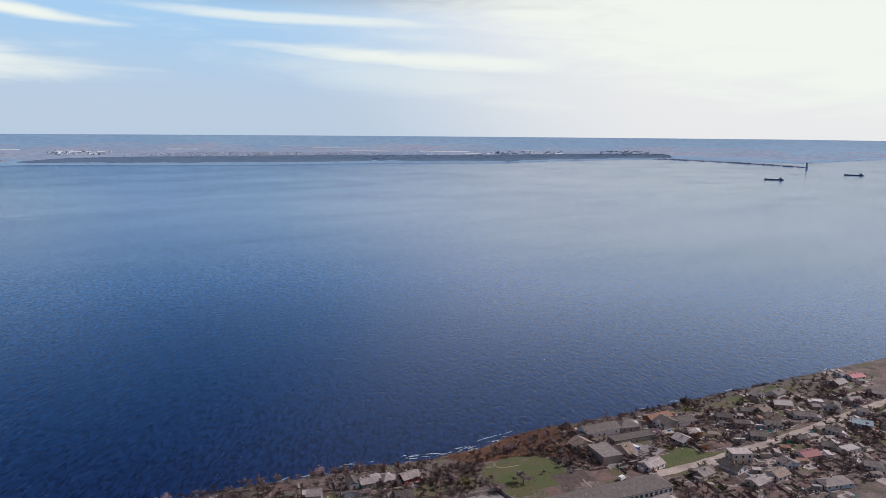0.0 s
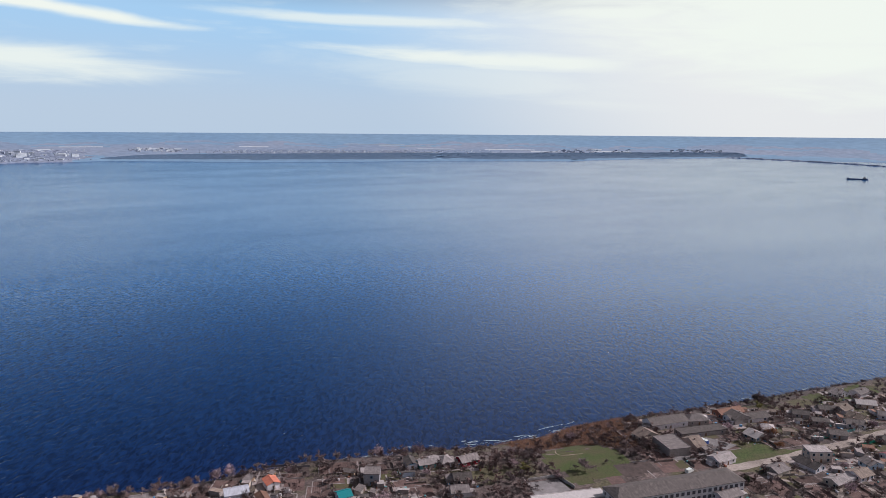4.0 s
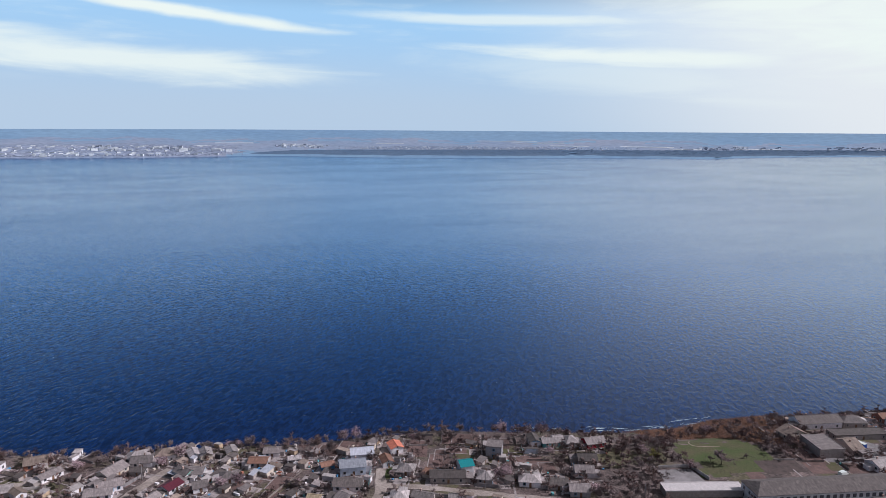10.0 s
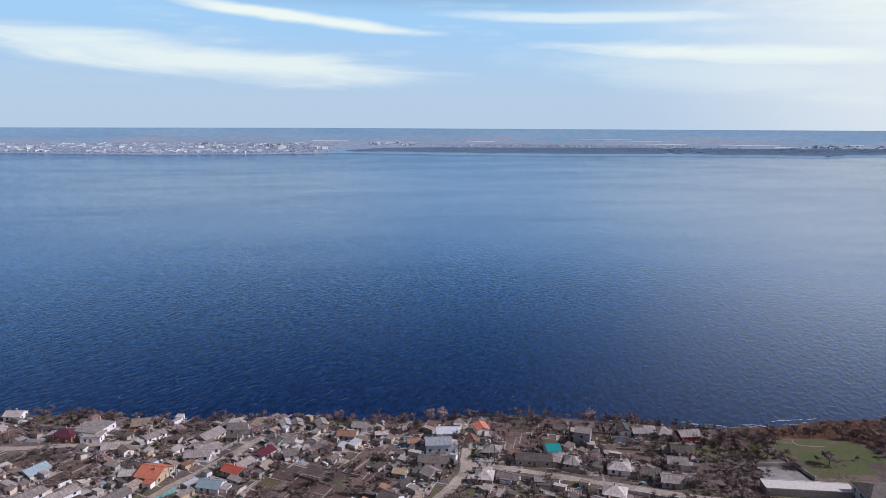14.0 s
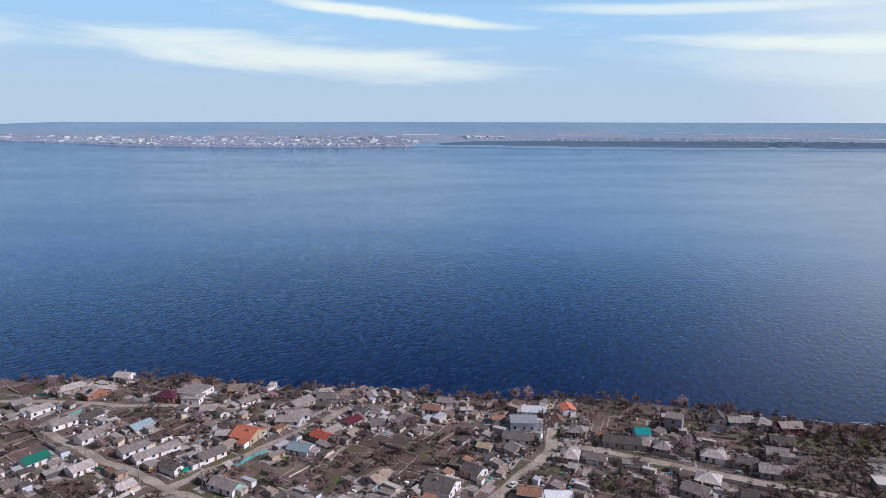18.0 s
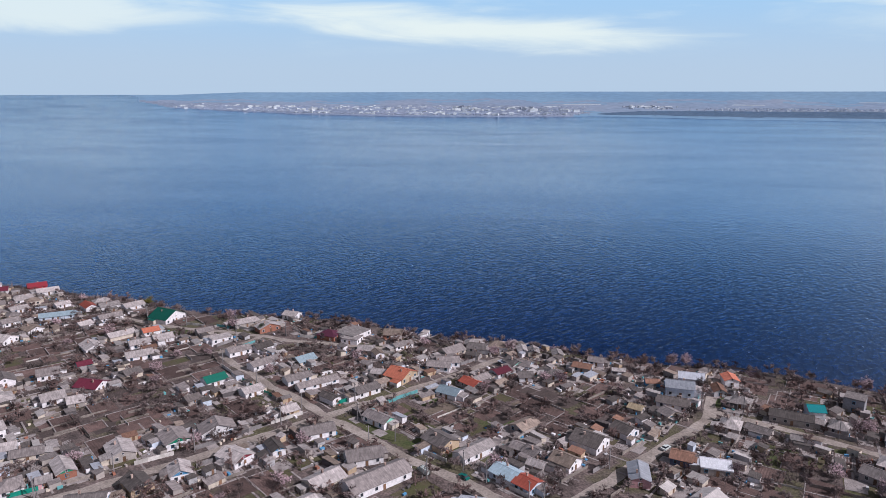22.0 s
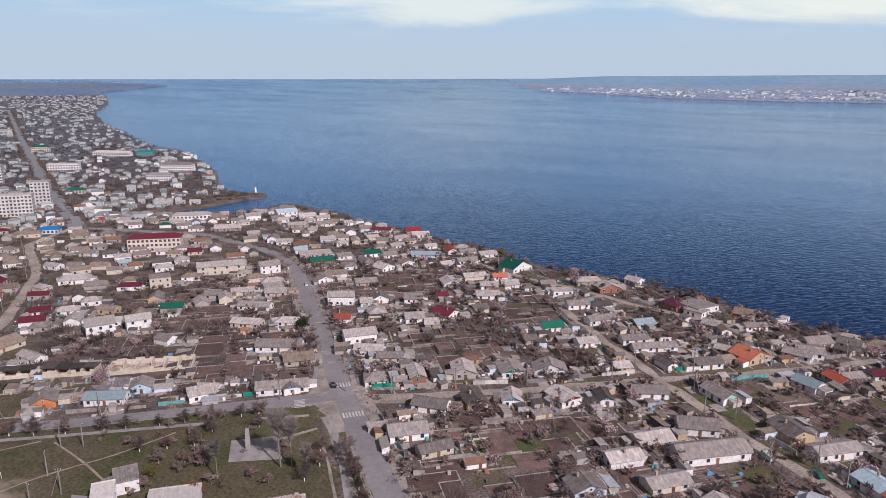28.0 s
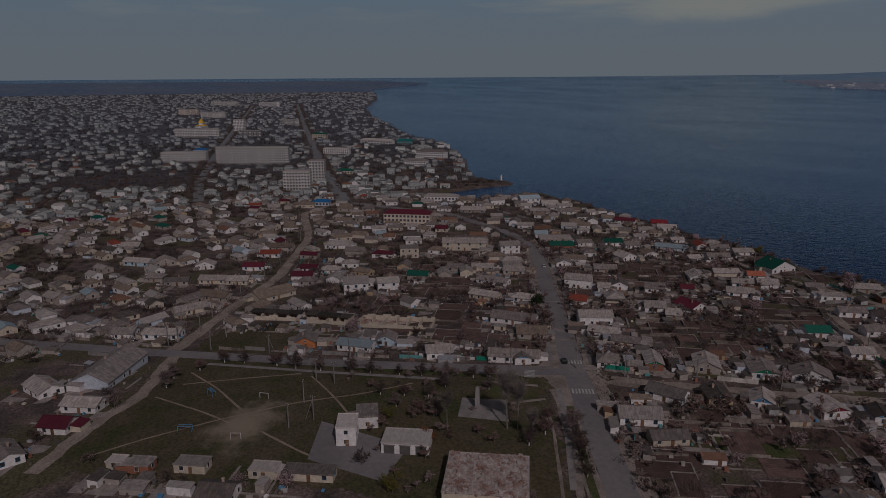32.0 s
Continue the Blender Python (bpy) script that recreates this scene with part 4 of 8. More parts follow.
house(-80.2, 225.2, 63, 9.0, 12.0, 3.0, "e", "grey", "ochre")
house(-66.3, 222.7, 62, 15.1, 7.0, 3.0, "g", "pale", "white")
house(-101.9, 205.8, 40, 12.5, 9.0, 3.0, "g", "grey", "white")
house(-91.1, 193.5, 60, 22.8, 10.0, 3.2, "g", "grey", "white")
house(-51.0, 211.6, -25, 9.8, 8.0, 3.0, "g", "bluemetal", "bluewhite")
house(-43.0, 207.9, -25, 7.2, 8.2, 3.0, "g", "red", "bluewhite")
house(-46.1, 228.8, 62, 6.2, 6.0, 2.8, "e", "grey", "white")
house(-34.3, 226.6, 68, 8.0, 9.0, 3.0, "e", "brownpale", "white")
house(-28.6, 243.8, 71, 10.4, 12.0, 3.4, "e", "dark", "white")
house(-17.5, 257.3, -32, 8.1, 8.0, 3.0, "g", "dark", "white")
house(-2.2, 277.9, -42, 5.7, 8.0, 2.8, "g", "grey", "cream")
house(-1.0, 288.9, -7, 12.6, 8.0, 3.0, "g", "dark", "white")
house(-9.5, 226.4, 10, 6.6, 12.0, 3.2, "e", "lightmetal", "pink")
house(-55.6, 189.5, 8, 9.1, 9.0, 3.0, "g", "lightmetal", "grey")
house(3.9, 243.4, -8, 7.3, 8.0, 3.0, "g", "brown", "darkblue")
house(-52.0, 231.3, -17, 4.6, 6.0, 2.4, "g", "grey", "stone")
house(-43.1, 221.8, -13, 6.2, 5.0, 2.2, "g", "pale", "stone")
house(-286.7, 316.8, 85, 15.8, 15.0, 3.4, "e", "green", "white")
house(-277.0, 292.5, 59, 8.3, 7.0, 2.8, "g", "orange", "white")
house(-253.3, 259.3, 53, 12.2, 8.0, 3.0, "g", "pale", "white")
house(-260.7, 284.0, 56, 9.7, 8.0, 3.0, "g", "pale", "white")
house(-266.8, 273.8, 55, 10.1, 7.0, 3.0, "g", "pale", "white")
house(-277.7, 227.8, 52, 9.3, 9.0, 3.2, "g", "grey", "white")
house(-244.7, 222.1, 98, 9.6, 12.0, 3.0, "e", "maroon", "white")
house(-237.3, 206.6, 54, 6.3, 8.0, 3.0, "g", "pale", "stone")
house(-194.9, 242.9, 63, 9.5, 8.0, 3.0, "g", "green", "white")
house(-250.4, 206.6, 60, 9.2, 9.0, 3.0, "g", "pale", "white")
house(-238.6, 239.2, 66, 7.4, 8.0, 2.8, "g", "grey", "cream")
house(-207.5, 277.5, 58, 11.1, 7.0, 3.0, "g", "grey", "white")
house(-199.0, 285.7, 66, 9.0, 7.0, 2.8, "g", "dark", "white")
house(-185.7, 268.2, 67, 15.5, 7.0, 3.0, "g", "grey", "white")
house(-172.5, 239.0, 63, 8.5, 7.0, 2.8, "g", "pale", "white")
house(-161.3, 257.5, 57, 11.2, 7.0, 2.8, "g", "grey", "white")
house(-150.4, 256.7, 56, 19.1, 6.0, 2.4, "g", "grey", "white")
house(-176.1, 313.8, -1, 10.1, 10.0, 3.0, "h", "purple", "brick")
house(-161.9, 311.7, 3, 9.1, 8.0, 3.0, "f", "pale", "white")
house(-165.6, 320.0, 77, 14.4, 14.0, 3.5, "f", "pale", "white")
house(-214.8, 313.6, 57, 11.9, 8.0, 3.0, "e", "grey", "brick")
house(-233.2, 318.0, 56, 13.0, 8.0, 3.0, "g", "pale", "stone")
house(-246.0, 299.4, 58, 8.3, 7.0, 2.8, "g", "grey", "stone")
house(-229.0, 291.4, 58, 11.0, 7.0, 3.0, "f", "grey", "white")
house(-126.9, 216.8, 46, 12.4, 8.0, 2.8, "g", "grey", "white")
house(-128.6, 276.6, 8, 8.1, 6.0, 2.4, "g", "pale", "stone")
house(-106.2, 293.7, 9, 10.9, 8.0, 2.8, "g", "grey", "white")
house(-96.4, 322.0, 3, 9.3, 8.0, 2.8, "g", "grey", "white")
house(-134.0, 313.1, 54, 10.2, 6.0, 2.6, "g", "grey", "white")
house(-110.0, 372.4, 20, 20.7, 7.0, 3.0, "g", "grey", "white")
house(-83.6, 285.4, 61, 8.4, 6.0, 2.6, "g", "grey", "white")
house(-190.9, 223.2, 69, 6.0, 6.0, 2.6, "g", "dark", "stone")
house(-271.0, 242.1, 62, 6.3, 6.0, 2.6, "g", "maroon", "turq")
house(-561.0, 306.7, 79, 18.1, 12.0, 7.0, "g", "bluemetal", "white")
house(-572.1, 279.5, 77, 13.1, 10.0, 5.5, "g", "pale", "white")
house(-538.1, 315.0, 72, 14.5, 10.0, 3.2, "g", "pale", "white")
house(-439.5, 356.7, 55, 11.9, 9.0, 5.5, "g", "redmetal", "red")
house(-388.4, 278.8, 71, 12.1, 9.0, 3.2, "g", "green", "white")
house(-393.3, 241.6, 70, 15.4, 10.0, 3.4, "g", "green", "brick")
house(-414.0, 249.2, 68, 22.4, 12.0, 3.2, "f", "pale", "stone")
house(-303.1, 199.2, 51, 13.7, 9.0, 5.5, "g", "pale", "white")
house(-418.8, 188.4, 55, 20.5, 11.0, 6.0, "g", "grey", "cream")
house(-397.6, 205.4, 76, 12.7, 10.0, 6.0, "g", "pale", "white")
house(-369.8, 193.2, 71, 13.1, 9.0, 3.0, "h", "grey", "white")
house(-344.9, 182.7, 57, 11.8, 8.0, 3.0, "g", "grey", "cream")
house(-350.6, 218.0, 67, 8.8, 9.0, 3.0, "e", "grey", "white")
house(-395.3, 260.4, 77, 10.1, 8.0, 3.0, "g", "grey", "white")
house(-377.4, 286.3, 68, 9.4, 8.0, 3.0, "g", "grey", "white")
house(-348.9, 260.3, 96, 10.7, 11.0, 3.0, "e", "pale", "white")
house(-349.5, 278.6, 78, 9.2, 10.0, 3.0, "e", "brownpale", "white")
house(-291.0, 215.6, 60, 8.8, 10.0, 3.2, "e", "grey", "white")
house(-290.6, 206.4, 59, 6.1, 8.0, 3.0, "g", "grey", "white")
house(-358.5, 303.5, 45, 19.4, 8.0, 3.0, "g", "bluemetal", "bluewhite")
house(-395.5, 306.7, 69, 10.1, 7.0, 3.0, "g", "pale", "white")
house(-412.0, 323.3, 69, 11.0, 8.0, 3.0, "g", "grey", "white")
house(-444.9, 255.7, 80, 12.8, 8.0, 3.0, "g", "brown", "stone")
house(-325.6, 292.8, 77, 7.4, 7.0, 3.0, "g", "grey", "white")
house(-322.5, 308.7, 62, 12.8, 8.0, 3.0, "g", "grey", "white")
house(-327.6, 332.2, 69, 12.1, 8.0, 3.0, "g", "grey", "white")
house(-378.8, 324.3, 72, 8.9, 6.0, 2.6, "g", "grey", "white")
house(-447.3, 330.9, 46, 15.4, 8.0, 3.0, "g", "maroon", "white")
house(-413.6, 343.6, 56, 13.2, 8.0, 3.0, "g", "brownpale", "white")
house(-489.2, 325.6, 80, 7.3, 7.0, 3.0, "g", "pale", "white")
house(-499.5, 308.3, 67, 13.1, 8.0, 3.0, "g", "grey", "white")
house(-510.1, 289.1, 63, 14.6, 8.0, 3.0, "g", "grey", "stone")
house(-536.0, 240.3, 60, 20.8, 10.0, 3.0, "g", "brownpale", "stone")
house(21.5, 322.5, 14, 6.0, 8.0, 3.4, "e", "redorange", "white")
house(16.6, 309.0, 12, 5.0, 8.0, 3.0, "e", "brown", "white")
house(0.8, 303.6, 4, 11.5, 9.0, 4.6, "g", "metal", "bluewhite")
house(5.2, 315.5, 4, 10.5, 8.0, 4.6, "g", "lightmetal", "white")
house(-15.0, 278.9, -16, 5.6, 5.0, 2.4, "g", "ochreroof", "stone")
house(25.4, 300.1, -16, 7.4, 8.0, 3.0, "h", "pale", "stone")
house(43.2, 291.6, -6, 15.5, 8.0, 3.2, "g", "dark", "stone")
house(52.2, 298.0, 10, 6.0, 7.5, 5.0, "g", "teal", "white")
house(69.0, 313.2, -18, 7.5, 9.0, 6.5, "f", "grey", "greyblock")
house(60.1, 289.4, -18, 7.0, 9.0, 3.0, "h", "pale", "stone")
house(20.5, 275.7, -9, 7.3, 9.0, 3.0, "h", "pale", "stone")
house(43.3, 273.3, -7, 3.8, 5.0, 2.6, "g", "pale", "stone")
house(14.9, 241.3, 4, 10.3, 8.0, 2.8, "f", "white", "stone")
house(72.5, 263.7, -20, 8.8, 9.0, 3.0, "h", "pale", "stone")
house(66.0, 254.1, -31, 9.5, 8.0, 3.0, "g", "grey", "stone")
house(79.2, 284.6, -13, 9.4, 8.0, 3.0, "h", "pale", "white")
house(91.1, 323.5, -0, 5.2, 9.0, 3.2, "e", "dark", "white", "blue")
house(103.2, 323.1, 2, 4.7, 7.0, 3.0, "g", "pale", "white")
house(84.4, 251.9, -19, 5.3, 8.0, 3.0, "g", "dark", "stone")
house(30.7, 275.9, -24, 8.9, 6.0, 2.4, "g", "grey", "stone")
house(99.0, 321.3, -0, 8.8, 7.0, 2.8, "g", "pale", "turq")
house(109.0, 321.2, 7, 6.4, 9.0, 3.0, "h", "pale", "white")
house(120.8, 319.0, 10, 10.2, 8.0, 2.8, "g", "grey", "redwall")
house(90.6, 280.4, -6, 9.3, 7.0, 2.8, "g", "dark", "stone")
house(106.1, 290.2, -9, 8.4, 8.0, 3.0, "g", "grey", "white")
house(111.2, 301.4, -6, 8.7, 8.0, 3.0, "g", "dark", "stone")
house(98.6, 274.1, -9, 8.6, 8.0, 3.0, "g", "grey", "greyblock")
house(-99.7, 327.6, 21, 9.3, 8.0, 3.0, "h", "pale", "white")
house(-87.4, 328.5, 10, 9.4, 9.0, 3.0, "h", "brownpale", "white")
house(-74.5, 326.4, 24, 4.8, 8.0, 3.0, "e", "pale", "white")
house(-68.7, 325.8, 18, 5.4, 8.0, 3.0, "e", "pale", "cream")
house(-57.0, 327.0, 20, 4.8, 7.0, 3.0, "e", "pale", "cream")
house(-69.0, 307.9, -7, 7.0, 8.0, 3.0, "g", "grey", "bluewall")
house(-104.2, 299.6, 27, 10.4, 8.0, 3.0, "g", "grey", "white")
house(-95.3, 312.2, -7, 6.7, 5.0, 2.6, "g", "dark", "stone")
house(-144.6, 326.1, 16, 9.5, 9.0, 3.0, "g", "brownpale", "brick")
house(-140.3, 297.7, 48, 4.4, 7.0, 2.8, "e", "brownpale", "white")
house(-213.8, 336.6, 2, 8.4, 8.0, 3.0, "g", "pale", "white")
house(-147.8, 300.6, 20, 8.1, 8.0, 2.8, "g", "pale", "stone")
house(-130.2, 335.6, 1, 3.5, 5.0, 2.6, "f", "pale", "white")
house(249.4, 330.4, 1, 24.8, 11.0, 4.0, "g", "dark", "white")
house(269.5, 329.2, -7, 13.1, 10.0, 3.4, "h", "grey", "stone")
house(262.5, 314.7, -2, 29.8, 9.0, 3.0, "f", "dark", "stone")
house(295.5, 323.4, -87, 9.4, 13.0, 4.0, "g", "dark", "stone")
house(301.3, 270.1, -18, 11.8, 9.0, 6.5, "f", "pale", "beige")
house(341.7, 258.1, -4, 12.5, 8.0, 3.0, "g", "pinkred", "white")
house(321.9, 255.0, -4, 9.1, 8.0, 3.0, "e", "grey", "bluewall")
house(326.4, 230.0, -9, 17.5, 9.0, 3.0, "h", "grey", "bluewall")
house(391.6, 319.4, -32, 11.6, 9.0, 3.2, "g", "palest", "cream")
house(419.7, 302.2, -47, 8.2, 10.0, 3.4, "e", "dark", "white")
house(389.6, 300.1, -38, 13.1, 8.0, 3.0, "g", "grey", "white")
house(413.1, 276.9, -51, 11.1, 9.0, 3.0, "g", "bluemetal", "bluewall")
house(358.2, 297.4, -31, 10.5, 8.0, 3.0, "g", "dark", "white")
house(302.4, 306.9, -31, 8.0, 9.0, 3.0, "h", "pale", "white")
house(301.7, 322.9, -5, 26.4, 9.0, 3.0, "g", "dark", "white")
house(297.1, 333.2, 5, 17.9, 9.0, 3.2, "g", "brown", "brick")
house(473.9, 308.7, -41, 8.7, 8.0, 3.0, "g", "grey", "white")
house(490.9, 338.8, -6, 12.7, 8.0, 3.0, "g", "pinkred", "white")
house(364.3, 235.5, -44, 9.0, 8.0, 3.0, "g", "grey", "white")
house(386.2, 276.1, -59, 8.6, 8.0, 3.0, "g", "dark", "white")
house(335.8, 288.9, -32, 9.2, 8.0, 3.0, "g", "dark", "stone")
house(360.2, 319.7, -27, 9.8, 7.0, 3.0, "g", "dark", "stone")
house(338.1, 318.2, -33, 9.3, 7.0, 3.0, "g", "dark", "stone")
house(446.0, 307.3, -12, 9.8, 7.0, 3.0, "g", "grey", "white")
house(418.4, 313.5, -40, 6.6, 6.0, 3.0, "f", "palest", "white")
house(432.5, 290.7, -40, 6.3, 7.0, 3.0, "g", "grey", "white")
house(371.0, 254.4, -1, 11.2, 7.0, 3.0, "f", "palest", "white")
house(363.2, 262.2, -44, 7.1, 7.0, 3.0, "g", "dark", "stone")
house(485.5, 344.5, -12, 8.1, 6.0, 3.0, "g", "grey", "white")
house(341.0, 306.3, -30, 9.2, 7.0, 3.0, "g", "dark", "stone")
house(356.4, 275.8, -4, 7.0, 6.0, 3.0, "g", "dark", "stone")
house(-266.0, -21.4, 154, 27.2, 15.0, 3.8, "g", "grey", "bluewhite")
house(-305.3, -3.7, 66, 15.4, 8.0, 3.0, "g", "grey", "white")
house(-313.4, -19.2, 68, 9.3, 8.0, 3.0, "g", "grey", "white")
house(-341.0, 7.8, 107, 15.6, 8.0, 3.0, "g", "grey", "cream")
house(-313.2, 44.6, 60, 24.7, 8.0, 3.4, "ruin", "ruinroof", "cream")
house(-297.3, 65.5, 55, 21.7, 8.0, 3.4, "ruin", "ruinroof", "cream")
house(-279.9, 92.1, 60, 32.8, 12.0, 3.2, "ruin", "-", "cream")
house(-344.1, 89.7, 79, 12.6, 12.0, 7.0, "g", "palest", "white")
house(-340.9, 106.2, 79, 11.2, 10.0, 6.0, "g", "palest", "white")
house(-270.0, 50.7, 72, 8.1, 10.0, 3.0, "e", "grey", "orangewall")
house(-256.3, 68.2, 54, 13.8, 8.0, 3.0, "g", "bluemetal", "white")
house(-258.0, 81.0, 64, 7.5, 8.0, 3.0, "e", "grey", "bluewall")
house(-235.1, 94.9, 76, 9.8, 9.0, 3.4, "g", "pale", "white")
house(-182.8, 46.9, 71, 5.7, 9.0, 6.5, "f", "limed", "white")
house(-190.8, 55.0, 75, 6.4, 9.0, 4.2, "f", "pale", "white")
house(-172.2, 61.6, 63, 13.4, 9.0, 3.6, "garage", "limed", "white")
house(-354.0, 47.6, 114, 20.9, 14.0, 3.0, "g", "brownpale", "cream")
house(-411.0, 141.4, 74, 11.8, 10.0, 7.0, "f", "brownpale", "cream")
house(-455.0, -18.9, 56, 17.5, 8.0, 3.0, "g", "grey", "bluewall")
house(-448.2, -4.0, 94, 12.6, 8.0, 3.0, "e", "brownpale", "stone")
house(-413.7, -8.9, 68, 10.1, 8.0, 3.0, "h", "brownpale", "stone")
house(-400.9, 2.7, 75, 12.7, 8.0, 3.0, "g", "grey", "stone")
house(-396.8, 21.6, 66, 14.6, 8.0, 3.0, "g", "brownpale", "cream")
house(-389.7, 34.4, 67, 11.7, 8.0, 3.0, "g", "brownpale", "cream")
house(-400.3, 75.9, 70, 9.4, 8.0, 3.0, "g", "maroon", "white")
house(-392.4, 87.0, 68, 11.6, 8.0, 3.0, "h", "grey", "white")
house(-445.0, 59.5, 69, 12.4, 8.0, 3.0, "g", "red", "white")
house(-431.0, 19.1, 77, 11.0, 8.0, 3.0, "e", "brownpale", "white")
house(-417.0, 46.0, 68, 12.6, 8.0, 3.0, "g", "maroon", "white")
house(-362.5, 20.4, 50, 16.7, 9.0, 3.0, "g", "brownpale", "stone")
house(-503.2, -25.2, 69, 12.3, 9.0, 3.0, "g", "grey", "stone")
house(-461.6, 68.4, 67, 16.5, 9.0, 3.0, "g", "brownpale", "stone")
house(-453.3, 105.2, 67, 17.0, 11.0, 3.4, "h", "palest", "white")
house(-417.1, 182.0, 67, 28.7, 12.0, 6.0, "g", "grey", "cream")
house(-191.5, -14.5, 63, 4.6, 4.0, 2.5, "f", "palest", "cream")
house(-187.5, -8.5, 63, 6.6, 5.0, 2.7, "f", "grey", "brick")
house(-182.5, 4.5, 63, 8.6, 5.0, 2.7, "f", "palest", "cream")
house(-172.6, 22.2, 63, 7.4, 5.0, 2.7, "f", "palest", "cream")
house(-167.0, 33.0, 63, 13.5, 5.0, 2.5, "f", "grey", "cream")
house(-356.4, 186.4, 82, 10.7, 9.0, 3.2, "g", "pale", "white")
house(-265.3, 76.8, 58, 4.5, 8.0, 3.0, "g", "grey", "white")

# ---- more houses and sheds between them ----
STREETS = [MAIN, [(-617.1, 148.6), (-859.4, 178.3), (-1476.6, 269.7)], [(-377.1, -137.1), (-284.6, -5.7), (-238.9, 64), (-208, 118.9)],
           [(-205.7, 123.4), (-160, 184), (-136, 225.1), (-82.3, 315.4)], [(-131, 231), (-153.4, 243.1), (-168.3, 247.8), (-201.8, 265.4), (-219.5, 280), (-212, 304)],
           [(-284.6, 0), (-397.7, 58.3), (-488, 91.4), (-582.9, 105.1), (-626.3, 146.3)], [(-133.5, 230), (-120, 227.4), (-91.8, 213.7), (-64, 205.2), (-22.9, 187.4), (22.9, 166.9)],
           [(-58, 160), (-25.8, 208.3), (-2, 254.2), (14, 286), (17, 326)], [(13, 290), (48.3, 280.6), (71, 274.2), (125.7, 259)], [(-312.5, 312.7), (-275, 305.7), (-234.4, 305.8), (-194.1, 302.2), (-162.6, 306.2), (-132, 309)],
           [(171.4, 265.1), (278.9, 275.4), (469.7, 299.4), (685.7, 320)], [(-571.4, 245.7), (-480, 265.1), (-377.1, 274.3)]]


def street_gap(x, y):
    best = 1e9
    for pts in STREETS:
        for (ax, ay), (bx, by) in zip(pts, pts[1:]):
            dx, dy = bx - ax, by - ay
            t = max(0, min(1, ((x - ax) * dx + (y - ay) * dy) / (dx * dx + dy * dy)))
            best = min(best, math.hypot(x - ax - t * dx, y - ay - t * dy))
    return best


PARK = [(-279, -1), (-240, 57.1), (-212.6, 112), (-200, 119), (-152, 99.5), (-134, 91), (-136, 62), (-158, 40), (-189, -20), (-199, -32), (-226, -17), (-252, -5)]


def inside(poly, x, y):
    c = False
    for (ax, ay), (bx, by) in zip(poly, poly[1:] + poly[:1]):
        if (ay > y) != (by > y) and x < (bx - ax) * (y - ay) / (by - ay) + ax:
            c = not c
    return c


MEADOW = [(98.3, 272), (80, 342.9), (217.1, 363.4), (217.1, 299.4), (166.9, 299.4), (166.9, 234.3), (98.3, 245.7)]
OPEN = [(159, 307), (167, 325), (189, 326), (200, 314), (206, 296), (190, 284), (172, 281), (160, 281), (162, 297)]
rng = random.Random(5)
ROOF_PICK = ["grey"] * 6 + ["pale"] * 6 + ["brownpale"] * 5 + ["dark"] * 3 + ["palest"] * 3 + ["grey", "pale", "brownpale"] * 3 + ["brown", "red", "maroon", "bluemetal", "green"]
WALL_PICK = ["white"] * 8 + ["cream"] * 4 + ["stone"] * 4 + ["stone", "ochre", "bluewhite", "beige"]


CROWD, SINGLE = Heap(), []


def scatter(x0, x1, y0, y1, dx, dy, heading, chance, single=False, jitter=3.0, gap=7.0):
    a = radians(heading)
    y = y0
    while y < y1:
        x = x0
        while x < x1:
            X, Y = x + rng.uniform(-jitter, jitter), y + rng.uniform(-jitter, jitter)
            L, D = rng.uniform(9.1, 13.7), rng.uniform(7.4, 9.7)
            keep = rng.random() < chance
            pick = (rng.choice(ROOF_PICK), rng.choice(WALL_PICK), rng.choice("ggggeh"), rng.choice((0, 90, 0, 180)))
            if keep and street_gap(X, Y) > gap + 2 and free(X, Y, 5.5) and not inside(PARK, X, Y) and not inside(MEADOW, X, Y) \
                    and float(coast_side(np.array([X]), np.array([Y]))[0]) > 22:
                head, h = heading + pick[3] + rng.uniform(-4, 4), rng.choice((2.6, 2.7, 2.8, 3.0))
                if single and len(SINGLE) < 62:
                    SINGLE.append(house(X, Y, head, L, D, h, pick[2], pick[0], pick[1]))
                else:
                    heap_house(CROWD, X, Y, head + 9 * math.sin(X * 0.7 + Y), L * (0.72 + 0.3 * abs(math.sin(X))), D * 0.82, h, pick[0], pick[1])
                    TAKEN.append((X, Y, 5))
            x += dx
        y += dy


scatter(-377, 68, 137, 343, 17, 16, 62, 0.14, True)
scatter(228, 480, 194, 350, 20, 18, 10, 0.33, True)
scatter(-640, -343, 68, 354, 15, 15, 65, 0.62)
scatter(-650, -286, -183, 114, 17, 16, 30, 0.62)


